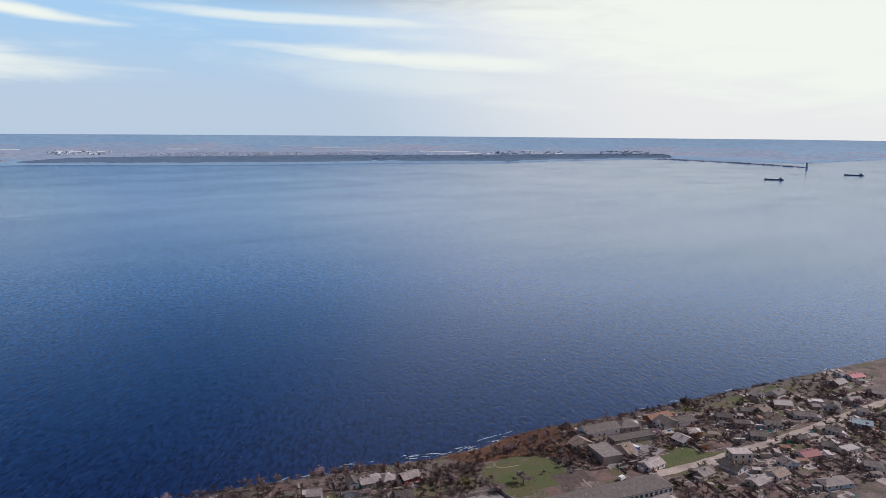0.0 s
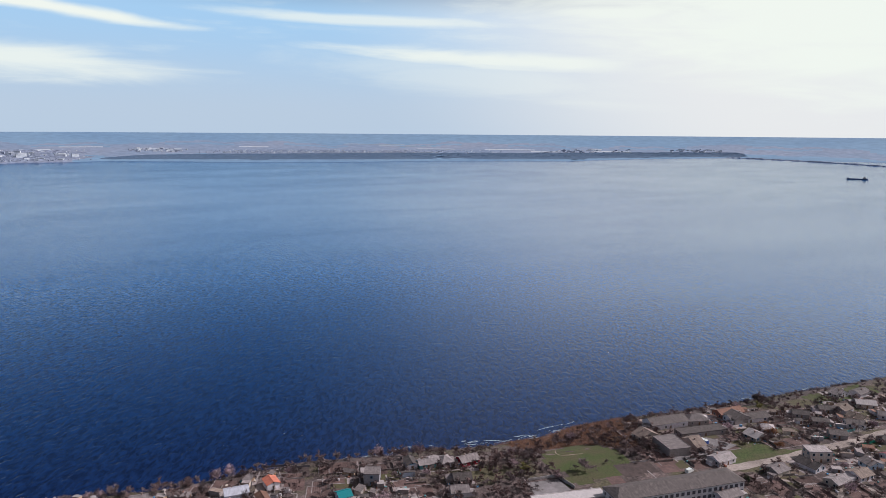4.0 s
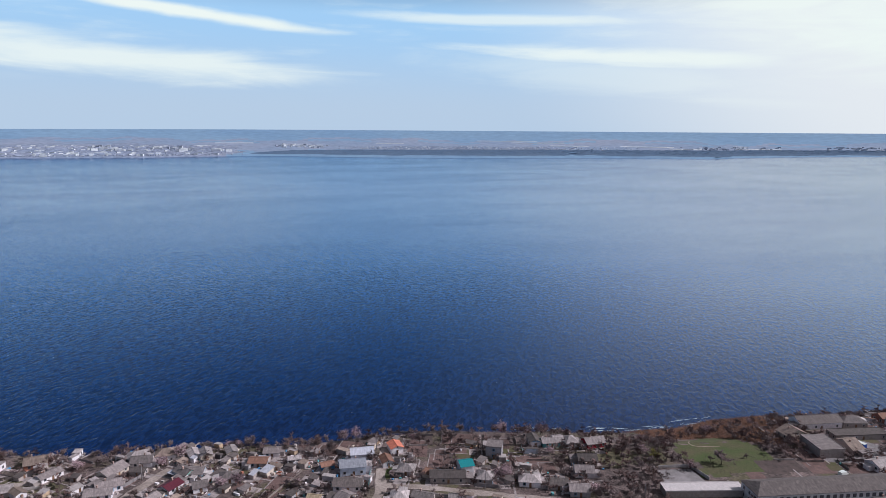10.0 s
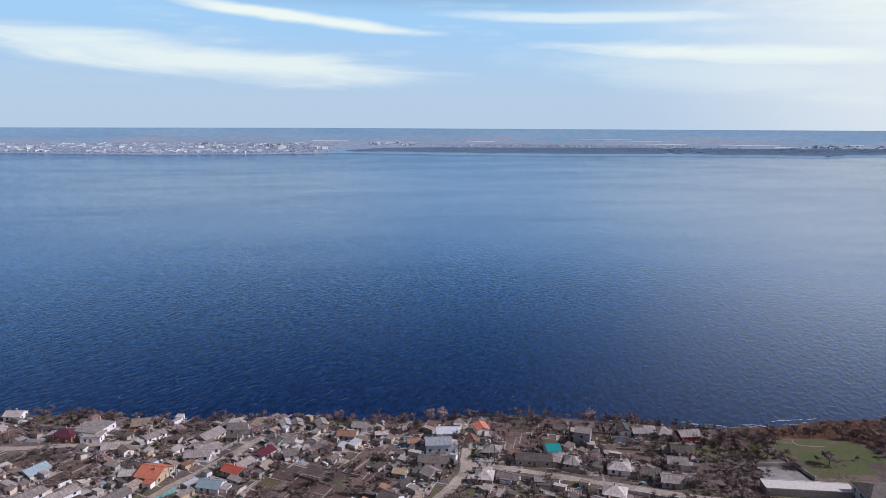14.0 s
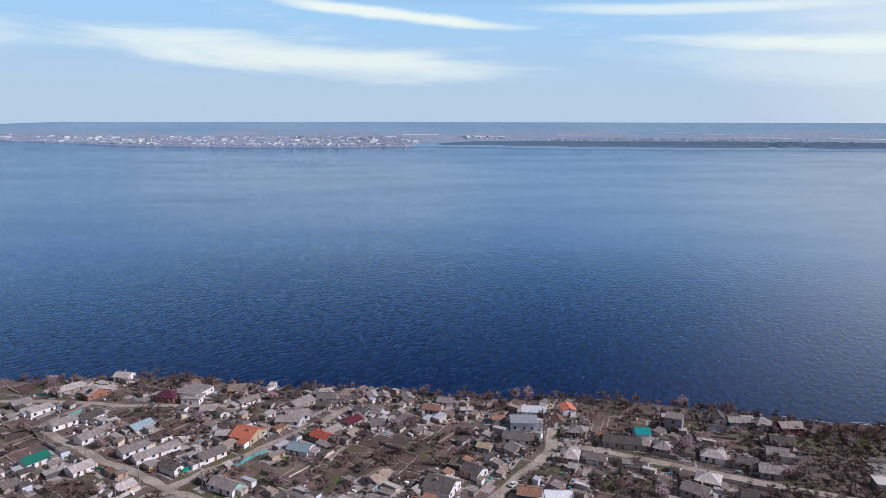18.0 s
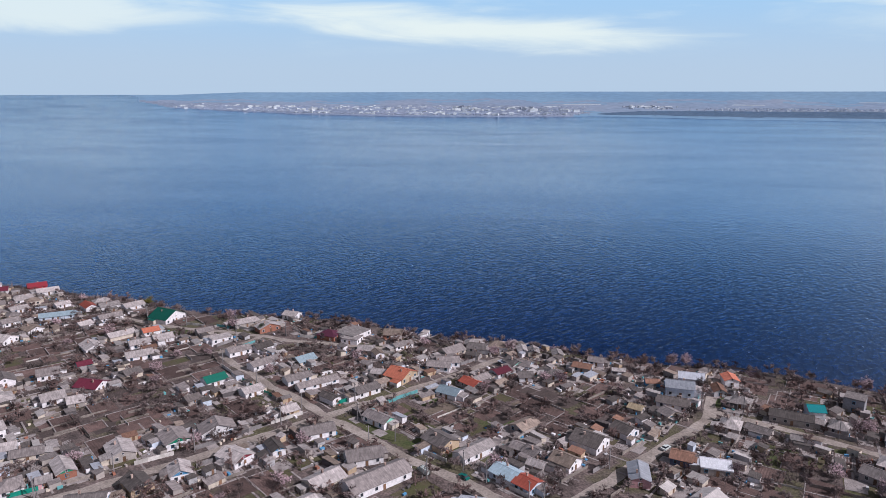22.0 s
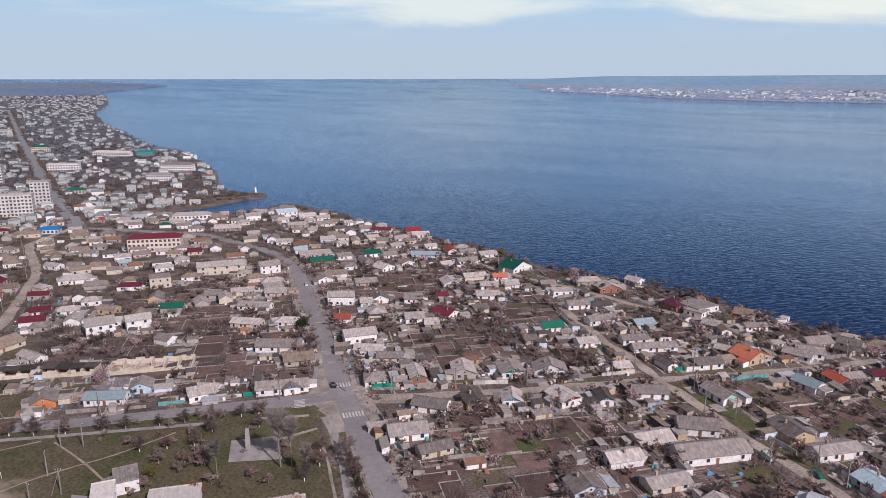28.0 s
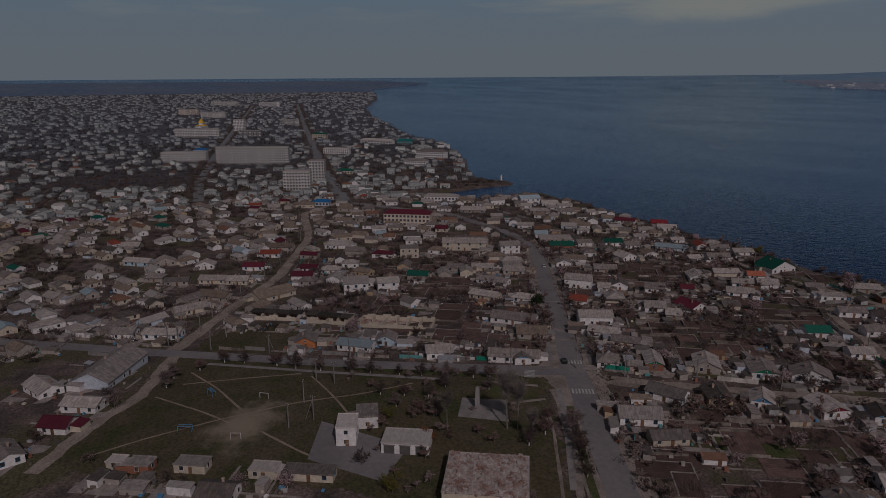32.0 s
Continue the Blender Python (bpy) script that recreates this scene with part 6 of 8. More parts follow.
def ship(az, r, L, name):
    X, Y = by_bearing(az, r)
    px, py, pz, s = (float(q) for q in put(X, Y, 0))
    top = new(name)
    top.matrix_basis = pose(px, py, pz, 0, 0, az + 4) @ Matrix.Diagonal((s, s, s, 1))
    H = L / 2
    v = [(-H, -4, 0), (H * 0.92, -4, 0), (H, 0, 0), (H * 0.92, 4, 0), (-H, 4, 0), (-H * 1.02, -5, 4), (H * 0.95, -5, 4), (H * 1.06, 0, 5.5), (H * 0.95, 5, 4), (-H * 1.02, 5, 4)]
    raw("hull", v, [(0, 1, 6, 5), (1, 2, 7, 6), (2, 3, 8, 7), (3, 4, 9, 8), (4, 0, 5, 9), (5, 6, 7, 8, 9)], WALL["darkblue"], top, "dark steel hull")
    v, f = boxes([(H * 0.55, -4, 4, H * 0.85, 4, 10)])
    raw("bridge", v, f, WALL["cream"], top, "pale bridge house")
    v, f = boxes([(H * 0.66, -1, 10, H * 0.74, 1, 13)])
    raw("funnel", v, f, WALL["dark"], top)
    v, f = boxes([(-H * 0.95, -3.5, 4, -H * 0.8, 3.5, 6.5)])
    raw("forecastle", v, f, WALL["darkblue"], top)
    return tagged(top, "low dark cargo barge lying on the estuary", "ship", "ships at anchor")


pillar = new("lighthouse")
pillar.matrix_basis = pose(-742, 366, ground_at(-742, 366)) @ Matrix.Scale(0.62, 4)
link("tower", stack("tower", [(1.9, -0.5), (1.9, 1.2), (1.4, 1.2), (1.1, 8.5), (1.5, 8.5), (1.5, 9.0)], WALL["white"]), pillar, 0, 0, 0)
link("lantern", stack("lantern", [(0.8, 9.0), (0.8, 10.4), (0.1, 11.2)], WALL["white"]), pillar, 0, 0, 0)
tagged(pillar, "small white lighthouse on the cape", "lighthouse")
ship(-48.8, 3660, 82, "cargo_ship")
ship(-53.9, 4410, 92, "cargo_ship")

# ---- trees and brush ----
def tube(v, f, a, b, ra, rb, k=5):
    """A tapered limb from a to b."""
    d = (b - a).normalized()
    u = d.orthogonal().normalized()
    w = d.cross(u)
    n = len(v)
    for p, r in ((a, ra), (b, rb)):
        v += [tuple(p + (u * math.cos(6.2832 * i / k) + w * math.sin(6.2832 * i / k)) * r) for i in range(k)]
    f += [(n + i, n + (i + 1) % k, n + k + (i + 1) % k, n + k + i) for i in range(k)]


def blade(v, f, a, b, w, side):
    n = len(v)
    v += [tuple(a - side * w), tuple(a + side * w), tuple(b)]
    f.append((n, n + 1, n + 2))


def mesh_of(name, v, f, mat):
    me = bpy.data.meshes.new(name)
    me.from_pydata(v, [], f)
    me.materials.append(mat)
    return me


def rnd_dir(r, up):
    while True:
        q = Vector((r.uniform(-1, 1), r.uniform(-1, 1), r.uniform(-1, 1)))
        if 0.1 < q.length < 1:
            q.normalize()
            q.z = q.z * (1 - up) + up
            return q.normalized()


def tree_kind(name, seed, H, spread, bark, twig, twigs=900, narrow=False, leaf=None, leaves=0, leaf_size=0.16, thick=0.055, limbs=8):
    r = random.Random(seed)
    v, f = [], []
    stem = H * (0.75 if narrow else 0.34)
    lean = Vector((r.uniform(-0.06, 0.06), r.uniform(-0.06, 0.06), 1)) * stem
    base = H * (0.011 if narrow else 0.017) + 0.04
    sides = 3 if twigs < 500 else 4
    tube(v, f, Vector((0, 0, -0.2)), lean, base, base * 0.55, 7)
    ends = []
    for k in range(14 if narrow else limbs):
        t = r.uniform(0.25, 1.0) if narrow else r.uniform(0.65, 1.0)
        a = lean * t
        d = rnd_dir(r, 0.75 if narrow else 0.35)
        if d.z < 0.1:
            d.z = 0.15
        L = (H - a.z) * r.uniform(0.45, 0.9)
        b = a + Vector((d.x * spread, d.y * spread, 0)) * r.uniform(0.5, 0.9) + Vector((0, 0, max(0.2, d.z) * L))
        mid = (a + b) / 2 + Vector((0, 0, 0.08 * H * r.random()))
        tube(v, f, a, mid, base * 0.45, base * 0.3, sides)
        tube(v, f, mid, b, base * 0.3, base * 0.1, sides)
        ends += [(mid, b), (mid, b), (a, mid)]
        for _ in range(2 if twigs < 500 else 3):
            c = mid.lerp(b, r.random())
            e = c + rnd_dir(r, 0.84 if narrow else 0.4) * r.uniform(0.15, 0.32) * (0.7 if narrow else 1) * H
            tube(v, f, c, e, base * 0.16, base * 0.05, 3)
            ends += [(c, e), (c, e)]
    trunk = mesh_of("trunk", v, f, bark)
    v, f, v2, f2 = [], [], [], []
    for _ in range(twigs):
        a, b = r.choice(ends)
        p = a.lerp(b, r.uniform(0.35, 1.05))
        d = rnd_dir(r, 0.8 if narrow else 0.35)
        q = p + d * r.uniform(0.09, 0.24) * H
        blade(v, f, p, q, thick * H / 6, d.orthogonal().normalized())
    tips = [Vector(v[i]) for i in range(2, len(v), 3)]
    for _ in range(leaves):
        p = r.choice(tips) + rnd_dir(r, 0) * r.uniform(0, 0.3)
        d = rnd_dir(r, 0.2)
        blade(v2, f2, p, p + d * leaf_size * r.uniform(1, 2), leaf_size, d.orthogonal().normalized())
    crown = mesh_of("crown", v, f, twig)
    top = new(name)
    for nm, me in (("trunk", trunk), ("crown", crown)):
        o = new(nm, me)
        o.parent = top
    if leaves:
        o = new("blossom" if leaf is M_BLOSSOM else "foliage", mesh_of("foliage", v2, f2, leaf))
        o.parent = top
    return top


BARE = [tree_kind("bare_tree", 1, 6.0, 2.6, M_BARK, M_TWIG, 700), tree_kind("bare_tree", 2, 7.5, 3.2, M_BARK, M_TWIG, 800),
        tree_kind("bare_tree", 3, 5.0, 2.4, M_BARK, M_TWIG, 700), tree_kind("bare_tree", 4, 6.5, 2.6, M_BARK, M_TWIG_RED, 700)]
PLAIN = [tree_kind("bare_tree", 31, 5.6, 2.4, M_BARK, M_TWIG, 240, thick=0.145, limbs=5), tree_kind("bare_tree", 32, 4.8, 2.5, M_BARK, M_TWIG, 220, thick=0.155, limbs=5),
         tree_kind("bare_tree", 33, 6.2, 2.6, M_BARK, M_TWIG_RED, 250, thick=0.14, limbs=5)]
BLOSSOM = [tree_kind("blossom_tree", 5, 5.0, 2.6, M_BARK, M_TWIG, 600, False, M_BLOSSOM, 800), tree_kind("blossom_tree", 6, 6.0, 3.2, M_BARK, M_TWIG, 700, False, M_BLOSSOM, 1000)]
POPLAR = tree_kind("poplar", 7, 15.5, 1.0, M_BARK_PALE, M_BARK_PALE, 1300, True, thick=0.022)
WILLOW = tree_kind("willow", 8, 7.5, 3.0, M_BARK, M_BUD, 900, False, M_BUD, 1500, 0.14)
RUSTY = tree_kind("rust_leaved_bush", 9, 4.5, 2.4, M_BARK, M_RUST, 600, False, M_RUST, 900, 0.13)
PINE = tree_kind("evergreen_tree", 10, 8.0, 2.2, M_BARK, M_NEEDLE, 600, False, M_NEEDLE, 2600, 0.2)
LINDEN = [tree_kind("bare_tree", 41, 6.5, 2.7, M_BARK, M_TWIG_RED, 1500, thick=0.035, limbs=10), tree_kind("bare_tree", 42, 7.5, 2.9, M_BARK, M_TWIG, 1700, thick=0.035, limbs=11)]
for t in LINDEN:
    lv, lf = [], []
    tube(lv, lf, Vector((0, 0, -0.1)), Vector((0, 0, 1.1)), 0.19, 0.18, 7)
    raw("whitewash", lv, lf, M_FRAME, t, "whitewashed foot of the trunk")
BIG = tree_kind("bare_tree", 12, 11.0, 5.0, M_BARK, M_TWIG, 1800, thick=0.06)
for t in BARE + PLAIN + LINDEN + [BIG]:
    tagged(t, "bare brown garden tree with thin spring twigs", "tree", "bare trees")
for t in BLOSSOM:
    tagged(t, "apricot tree in pale pink blossom", "tree", "blossoming trees")
tagged(POPLAR, "tall bare poplar with pale upright branches", "tree")
tagged(WILLOW, "small tree with yellow-green spring buds", "tree")
tagged(RUSTY, "round bush with rust-brown dry leaves", "bush")
tagged(PINE, "dark green evergreen garden tree", "tree")


def shrub_kind(seed, twig, H=1.8, W=1.8, n=260):
    r = random.Random(seed)
    v, f = [], []
    for _ in range(n):
        a = Vector((r.gauss(0, 0.35) * W, r.gauss(0, 0.35) * W, r.uniform(-0.1, 0.35 * H)))
        d = rnd_dir(r, 0.55)
        blade(v, f, a, a + d * r.uniform(0.3, 0.8) * H, 0.06, d.orthogonal().normalized())
    top = new("shrub", mesh_of("shrub", v, f, twig))
    return tagged(top, "leafless brown shrub of thin twigs", "shrub", "shrubs")


SHRUB = [shrub_kind(20, M_TWIG), shrub_kind(21, M_TWIG, 2.4, 2.2, 320), shrub_kind(22, M_TWIG_RED, 1.6, 2.0), shrub_kind(23, M_BARK, 1.5, 1.6)]
used = set()


def plant(kind, x, y, size=1.0, turn=0.0):
    m = Matrix.Translation((x, y, ground_at(x, y))) @ Matrix.Rotation(turn, 4, "Z") @ Matrix.Scale(size, 4)
    if kind.name not in used:
        used.add(kind.name)
        kind.matrix_basis = m
        return kind
    o = copy_thing(kind, m)
    o.matrix_basis = m
    return o


def forest(name, label, kinds, spots):
    """Trees past counting: copies of the same crowns and trunks, joined into one mesh."""
    vs, fs, ms, mats, n = [], [], [], [], 0
    r = random.Random(len(spots))
    bits = []
    for k in kinds:
        own = []
        for o in k.children:
            me = o.data
            co = np.empty(len(me.vertices) * 3)
            me.vertices.foreach_get("co", co)
            me.calc_loop_triangles()
            tri = np.empty(len(me.loop_triangles) * 3, np.int32)
            me.loop_triangles.foreach_get("vertices", tri)
            if me.materials[0] not in mats:
                mats.append(me.materials[0])
            own.append((co.reshape(-1, 3), tri.reshape(-1, 3), mats.index(me.materials[0])))
        bits.append(own)
    z = height(np.array([p[0] for p in spots]), np.array([p[1] for p in spots]))
    for (x, y, size), h in zip(spots, z):
        a = r.uniform(0, 6.283)
        c, s = math.cos(a) * size, math.sin(a) * size
        turn = np.array([[c, -s, 0], [s, c, 0], [0, 0, size * r.uniform(0.85, 1.1)]])
        for co, tri, k in r.choice(bits):
            vs.append(co @ turn.T + (x, y, float(h)))
            fs.append(tri + n)
            ms.append(np.full(len(tri), k, np.int32))
            n += len(co)
    v, f, m = np.concatenate(vs), np.concatenate(fs), np.concatenate(ms)
    me = bpy.data.meshes.new(name)
    me.vertices.add(len(v)); me.vertices.foreach_set("co", v.ravel())
    me.loops.add(f.size); me.loops.foreach_set("vertex_index", f.ravel().astype(np.int32))
    me.polygons.add(len(f)); me.polygons.foreach_set("loop_start", np.arange(0, f.size, 3, dtype=np.int32))
    for q in mats:
        me.materials.append(q)
    me.polygons.foreach_set("material_index", m)
    me.update(calc_edges=True)
    return tagged(new(name, me), label, "trees", kind="stuff")


rt = random.Random(21)
for x, y in ((-257, 9), (-252, 0), (-244, -2.5), (-262, 18), (-258, 25), (-250, 36), (-244, 42), (-238, 50), (-231, 60), (-228, 66), (-222, 75), (-218, 82), (-213, 90), (-209, 98), (-206, 103),
             (-204, 71), (-208, 64), (-200, 78), (-205, 86), (-197, 66), (-198, 99), (-171, 106), (-168, 113), (-163, 110.6), (-157, 108), (-151.5, 105.6), (-146, 103.2), (-140, 100.6), (-164, 101.5), (-160, 94), (-192, 72), (-187, 76)):
    plant(rt.choice(LINDEN), x, y, rt.uniform(0.75, 1.1), rt.uniform(0, 6))
for x, y, s in ((-177.4, 75.8, 0.8), (-171.2, 92.6, 1.2), (-169.8, 95.4, 1.0), (-160.6, 95.2, 0.7)):
    plant(POPLAR, x, y, s, rt.uniform(0, 6))
plant(WILLOW, -190, 62, 0.7); plant(RUSTY, -172.8, 68.5, 1.1); plant(WILLOW, -152, 51, 0.9); plant(BLOSSOM[0], -169, 15, 0.9); plant(BLOSSOM[1], -164, 26, 0.8); plant(BARE[1], -167.5, 47, 0.8); plant(BARE[0], -196, -22, 0.8); plant(BARE[2], -178, -2, 0.9); plant(BARE[1], -232, -18, 0.9); plant(BARE[0], -244, -21, 0.9); plant(BARE[3], -214, -38, 0.9); plant(BARE[2], -174, 2, 0.9)
plant(PINE, -276.7, 160, 1.0); plant(WILLOW, -322, 340, 0.9); plant(WILLOW, 145, 301, 0.8); plant(BIG, 175, 293, 0.8)
plant(BIG, 335, 350, 0.9, 1.0); plant(WILLOW, 322, 335, 0.8); plant(RUSTY, 300, 300, 1.5); plant(RUSTY, 292, 286, 1.2); plant(RUSTY, 305, 312, 1.1)
plant(PINE, 241, 262, 0.6); plant(PINE, 246, 259, 0.6); plant(PINE, -216, 309.5, 0.7)
n_bare, n_blossom, n_shrub, tries = 0, 0, 0, 0
while tries < 9000 and n_bare < 230:
    tries += 1
    x, y = rt.uniform(-420, 480), rt.uniform(70, 350)
    east = x > 60
    if math.hypot(x, y) < 110 or (east and y < 230) or (x > -60 and y < 150):
        continue
    if rt.random() < 0.1 and not east:
        continue
    d = float(coast_side(np.array([x]), np.array([y]))[0])
    if d < 12 or street_gap(x, y) < 4 or not free(x, y, 1.6) or inside(PARK, x, y) or inside(OPEN, x, y):
        continue
    if n_blossom < 95 and rt.random() < 0.32:
        plant(rt.choice(BLOSSOM), x, y, rt.uniform(0.75, 1.15), rt.uniform(0, 6)); n_blossom += 1
    else:
        plant(rt.choice(BARE), x, y, rt.uniform(0.6, 1.05), rt.uniform(0, 6)); n_bare += 1
crowd_spots = []
tries = 0
while len(crowd_spots) < 2200 and tries < 40000:
    tries += 1
    x, y = rt.uniform(-430, 470), rt.uniform(70, 350)
    if math.hypot(x, y) < 110 or (x > 60 and y < 225) or (x > -60 and y < 150):
        continue
    d = float(coast_side(np.array([x]), np.array([y]))[0])
    if d < 8 or street_gap(x, y) < 3.6 or not free(x, y, 0.6) or inside(PARK, x, y) or inside(OPEN, x, y):
        continue
    if noise.noise(Vector((x * 0.025, y * 0.025, 7))) < (0.05 if x < -170 else -0.3):
        continue
    crowd_spots.append((x, y, rt.uniform(0.55, 1.12)))
for (ax, ay), (bx, by) in zip(MAIN[:9], MAIN[1:10]):
    d = math.hypot(bx - ax, by - ay)
    for k in range(int(d / 5)):
        for sg in (-1, 1):
            t, o = (k * 5 + rt.uniform(0, 3)) / d, sg * rt.uniform(8, 11)
            x, y = ax + (bx - ax) * t - (by - ay) / d * o, ay + (by - ay) * t + (bx - ax) / d * o
            if free(x, y, 0.5) and rt.random() < 0.75:
                crowd_spots.append((x, y, rt.uniform(0.5, 0.8)))
for _ in range(60):
    x, y = rt.uniform(-235, -150), rt.uniform(40, 100)
    if inside(PARK, x, y) and free(x, y, 1) and y > 52:
        crowd_spots.append((x, y, rt.uniform(0.5, 0.9)))
for _ in range(260):
    x, y = rt.uniform(95, 225), rt.uniform(255, 320)
    if free(x, y, 0.5) and street_gap(x, y) > 3 and not inside(OPEN, x, y) and not (139 < x < 163 and 262 < y < 293) and not (160 < x < 205 and 290 < y < 316):
        crowd_spots.append((x, y, rt.uniform(0.6, 1.1)))
for poly, count in (([(128, 330), (165, 328), (156, 292), (120, 276)], 60), ([(173, 289), (206, 301), (225, 294), (220, 274), (180, 274)], 70),
                    ([(272, 292), (300, 290), (300, 312), (276, 306)], 30), ([(232, 350), (320, 346), (330, 362), (236, 366)], 50), ([(205, 300), (226, 300), (228, 320), (206, 322)], 30)):
    k = 0
    while k < count:
        x, y = rt.uniform(min(p[0] for p in poly), max(p[0] for p in poly)), rt.uniform(min(p[1] for p in poly), max(p[1] for p in poly))
        k += 1
        if inside(poly, x, y) and free(x, y, 0.2) and street_gap(x, y) > 3 and not inside(OPEN, x, y):
            crowd_spots.append((x, y, rt.uniform(0.6, 1.15)))
forest("garden_trees", "bare fruit trees crowding the gardens", PLAIN, crowd_spots)
for k, kind in enumerate(PLAIN):
    plant(kind, (171, 190, 138)[k], (296, 297, 296)[k], 0.7, k)
# thickets on the bluff
tries = 0
while n_shrub < 250 and tries < 6000:
    tries += 1
    x = rt.uniform(-500, 480)
    y = rt.uniform(318, 386)
    d = float(coast_side(np.array([x]), np.array([y]))[0])
    if 2 < d < 24 and free(x, y, 0.5):
        plant(rt.choice(SHRUB), x, y, rt.uniform(0.7, 1.5), rt.uniform(0, 6)); n_shrub += 1
# brush, weeds and hedges over the gardens, too many to count
def brush(name, label, spots, mat, hmin, hmax, per, spread, wide=0.05):
    r = random.Random(len(spots))
    v, f = [], []
    xs = np.array([p[0] for p in spots]); ys = np.array([p[1] for p in spots])
    xs, ys, zs, ss = put(xs, ys, height(xs, ys))
    for x, y, z, k in zip(xs.tolist(), ys.tolist(), zs.tolist(), ss.tolist()):
        for _ in range(per):
            a = Vector((x + r.gauss(0, spread * k), y + r.gauss(0, spread * k), z - 0.05))
            d = rnd_dir(r, 0.6)
            blade(v, f, a, a + d * (k * r.uniform(hmin, hmax)), k * wide * r.uniform(0.7, 1.6), d.orthogonal().normalized())
    ob = raw(name, v, f, mat)
    return tagged(ob, label, "vegetation", kind="stuff")


def avenue_gap(x, y):
    return min(abs(y - float(np.interp(-x, [620, 860, 1480, 2970], [150, 178, 270, 503]))), abs(y - float(np.interp(-x, [678, 795, 1087, 1583, 2438, 2900], [24, 29, 65, 132, 251, 315]))))


spots, red, far_spots = [], [], []
for _ in range(9000):
    x, y = rt.uniform(-420, 470), rt.uniform(60, 352)
    if math.hypot(x, y) < 110 or (x > 60 and y < 225) or (x > -50 and y < 150):
        continue
    if street_gap(x, y) < 3.6 or not free(x, y, 0.3) or inside(PARK, x, y) or inside(MEADOW, x, y):
        continue
    if float(noise.noise(Vector((x * 0.03, y * 0.03, 0)))) > -0.15:
        spots.append((x, y))
brush("garden_brush", "dry brown weeds and brush in the gardens", spots, M_TWIG, 0.4, 1.6, 22, 1.3, 0.07)
for _ in range(5200):
    x, y = rt.uniform(160, 250), rt.uniform(305, 386)
    if float(coast_side(np.array([x]), np.array([y]))[0]) > 3 and not inside(OPEN, x, y) and y > np.interp(x, [160, 200, 216, 228, 250], [330, 316, 307, 330, 352]) and free(x, y, 0):
        red.append((x, y))
brush("dry_reeds", "rust-coloured dry reeds on the slope to the water", red, M_REED, 0.8, 2.0, 16, 1.2, 0.07)
edge = []
for _ in range(9000):
    x, y = rt.uniform(-560, 480), rt.uniform(315, 388)
    d = float(coast_side(np.array([x]), np.array([y]))[0])
    if 1.5 < d < (34 if x > 60 else 15):
        edge.append((x, y))
brush("bluff_brush", "tangled brown brush on the bluff", edge, M_TWIG, 0.4, 1.5, 12, 1.2, 0.06)
for _ in range(4600):
    u = rt.random()
    x, y = -300 - 700 * u, rt.uniform(-300, 350)
    if free(x, y, 0.5) and street_gap(x, y) > 4 and float(coast_side(np.array([x]), np.array([y]))[0]) > 6:
        far_spots.append((x, y))
brush("far_gardens_brush", "bare trees and brush between the far houses", far_spots, M_TWIG, 1.2, 4.6, 48, 1.5, 0.18)
wide_spots = []
for _ in range(5200):
    u = rt.random()
    x, y = -760 - 430 * u, rt.uniform(-500, 420)
    if avenue_gap(x, y) > 11 and float(coast_side(np.array([x]), np.array([y]))[0]) > 6:
        wide_spots.append((x, y))
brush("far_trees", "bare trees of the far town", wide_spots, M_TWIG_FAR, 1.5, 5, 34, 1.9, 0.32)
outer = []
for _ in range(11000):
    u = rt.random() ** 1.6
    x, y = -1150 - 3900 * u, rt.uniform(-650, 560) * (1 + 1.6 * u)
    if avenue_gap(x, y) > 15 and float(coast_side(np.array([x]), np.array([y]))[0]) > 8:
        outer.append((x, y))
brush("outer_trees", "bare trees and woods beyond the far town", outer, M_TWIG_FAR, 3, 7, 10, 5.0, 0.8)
rows = []
for pts in ([(-640, 150), (-859, 178), (-1477, 270), (-2259, 391), (-2971, 503)], [(-678, 24), (-795, 29), (-1087, 65), (-1583, 132), (-2438, 251), (-2900, 315)]):
    for (ax, ay), (bx, by) in zip(pts, pts[1:]):
        for _ in range(int(math.hypot(bx - ax, by - ay) / 4)):
            t, o = rt.random(), rt.choice((-1, 1)) * rt.uniform(8, 13)
            rows.append((ax + (bx - ax) * t, ay + (by - ay) * t + o))
brush("street_trees", "dark bare trees lining the far streets", rows, M_BARK, 3, 8, 14, 1.6, 0.45)
dark_spots = []
for _ in range(5200):
    x = rt.uniform(-1350, -290)
    y = rt.uniform(-420 if x < -640 else -200, 400)
    if free(x, y, 0.3) and (x > -620 or avenue_gap(x, y) > 10) and street_gap(x, y) > 5 and not inside(PARK, x, y) and not inside(FIELD, x, y) and noise.noise(Vector((x * 0.02, y * 0.02, 4))) > -0.1 \
            and float(coast_side(np.array([x]), np.array([y]))[0]) > 8:
        dark_spots.append((x, y))
brush("dark_trees", "dark bare trees standing between the houses", dark_spots, M_BARK, 1.5, 5.2, 36, 1.3, 0.2)
low_spots = []
for _ in range(2600):
    x, y = rt.uniform(-290, 330), rt.uniform(100, 345)
    if math.hypot(x, y) > 110 and free(x, y, 0.2) and street_gap(x, y) > 4 and not inside(PARK, x, y) and not inside(OPEN, x, y) \
            and noise.noise(Vector((x * 0.03, y * 0.03, 9))) > 0.0 and float(coast_side(np.array([x]), np.array([y]))[0]) > 8:
        low_spots.append((x, y))
brush("dark_brush", "dark tangled brush in the gardens", low_spots, M_BARK, 0.8, 3.0, 34, 1.1, 0.1)

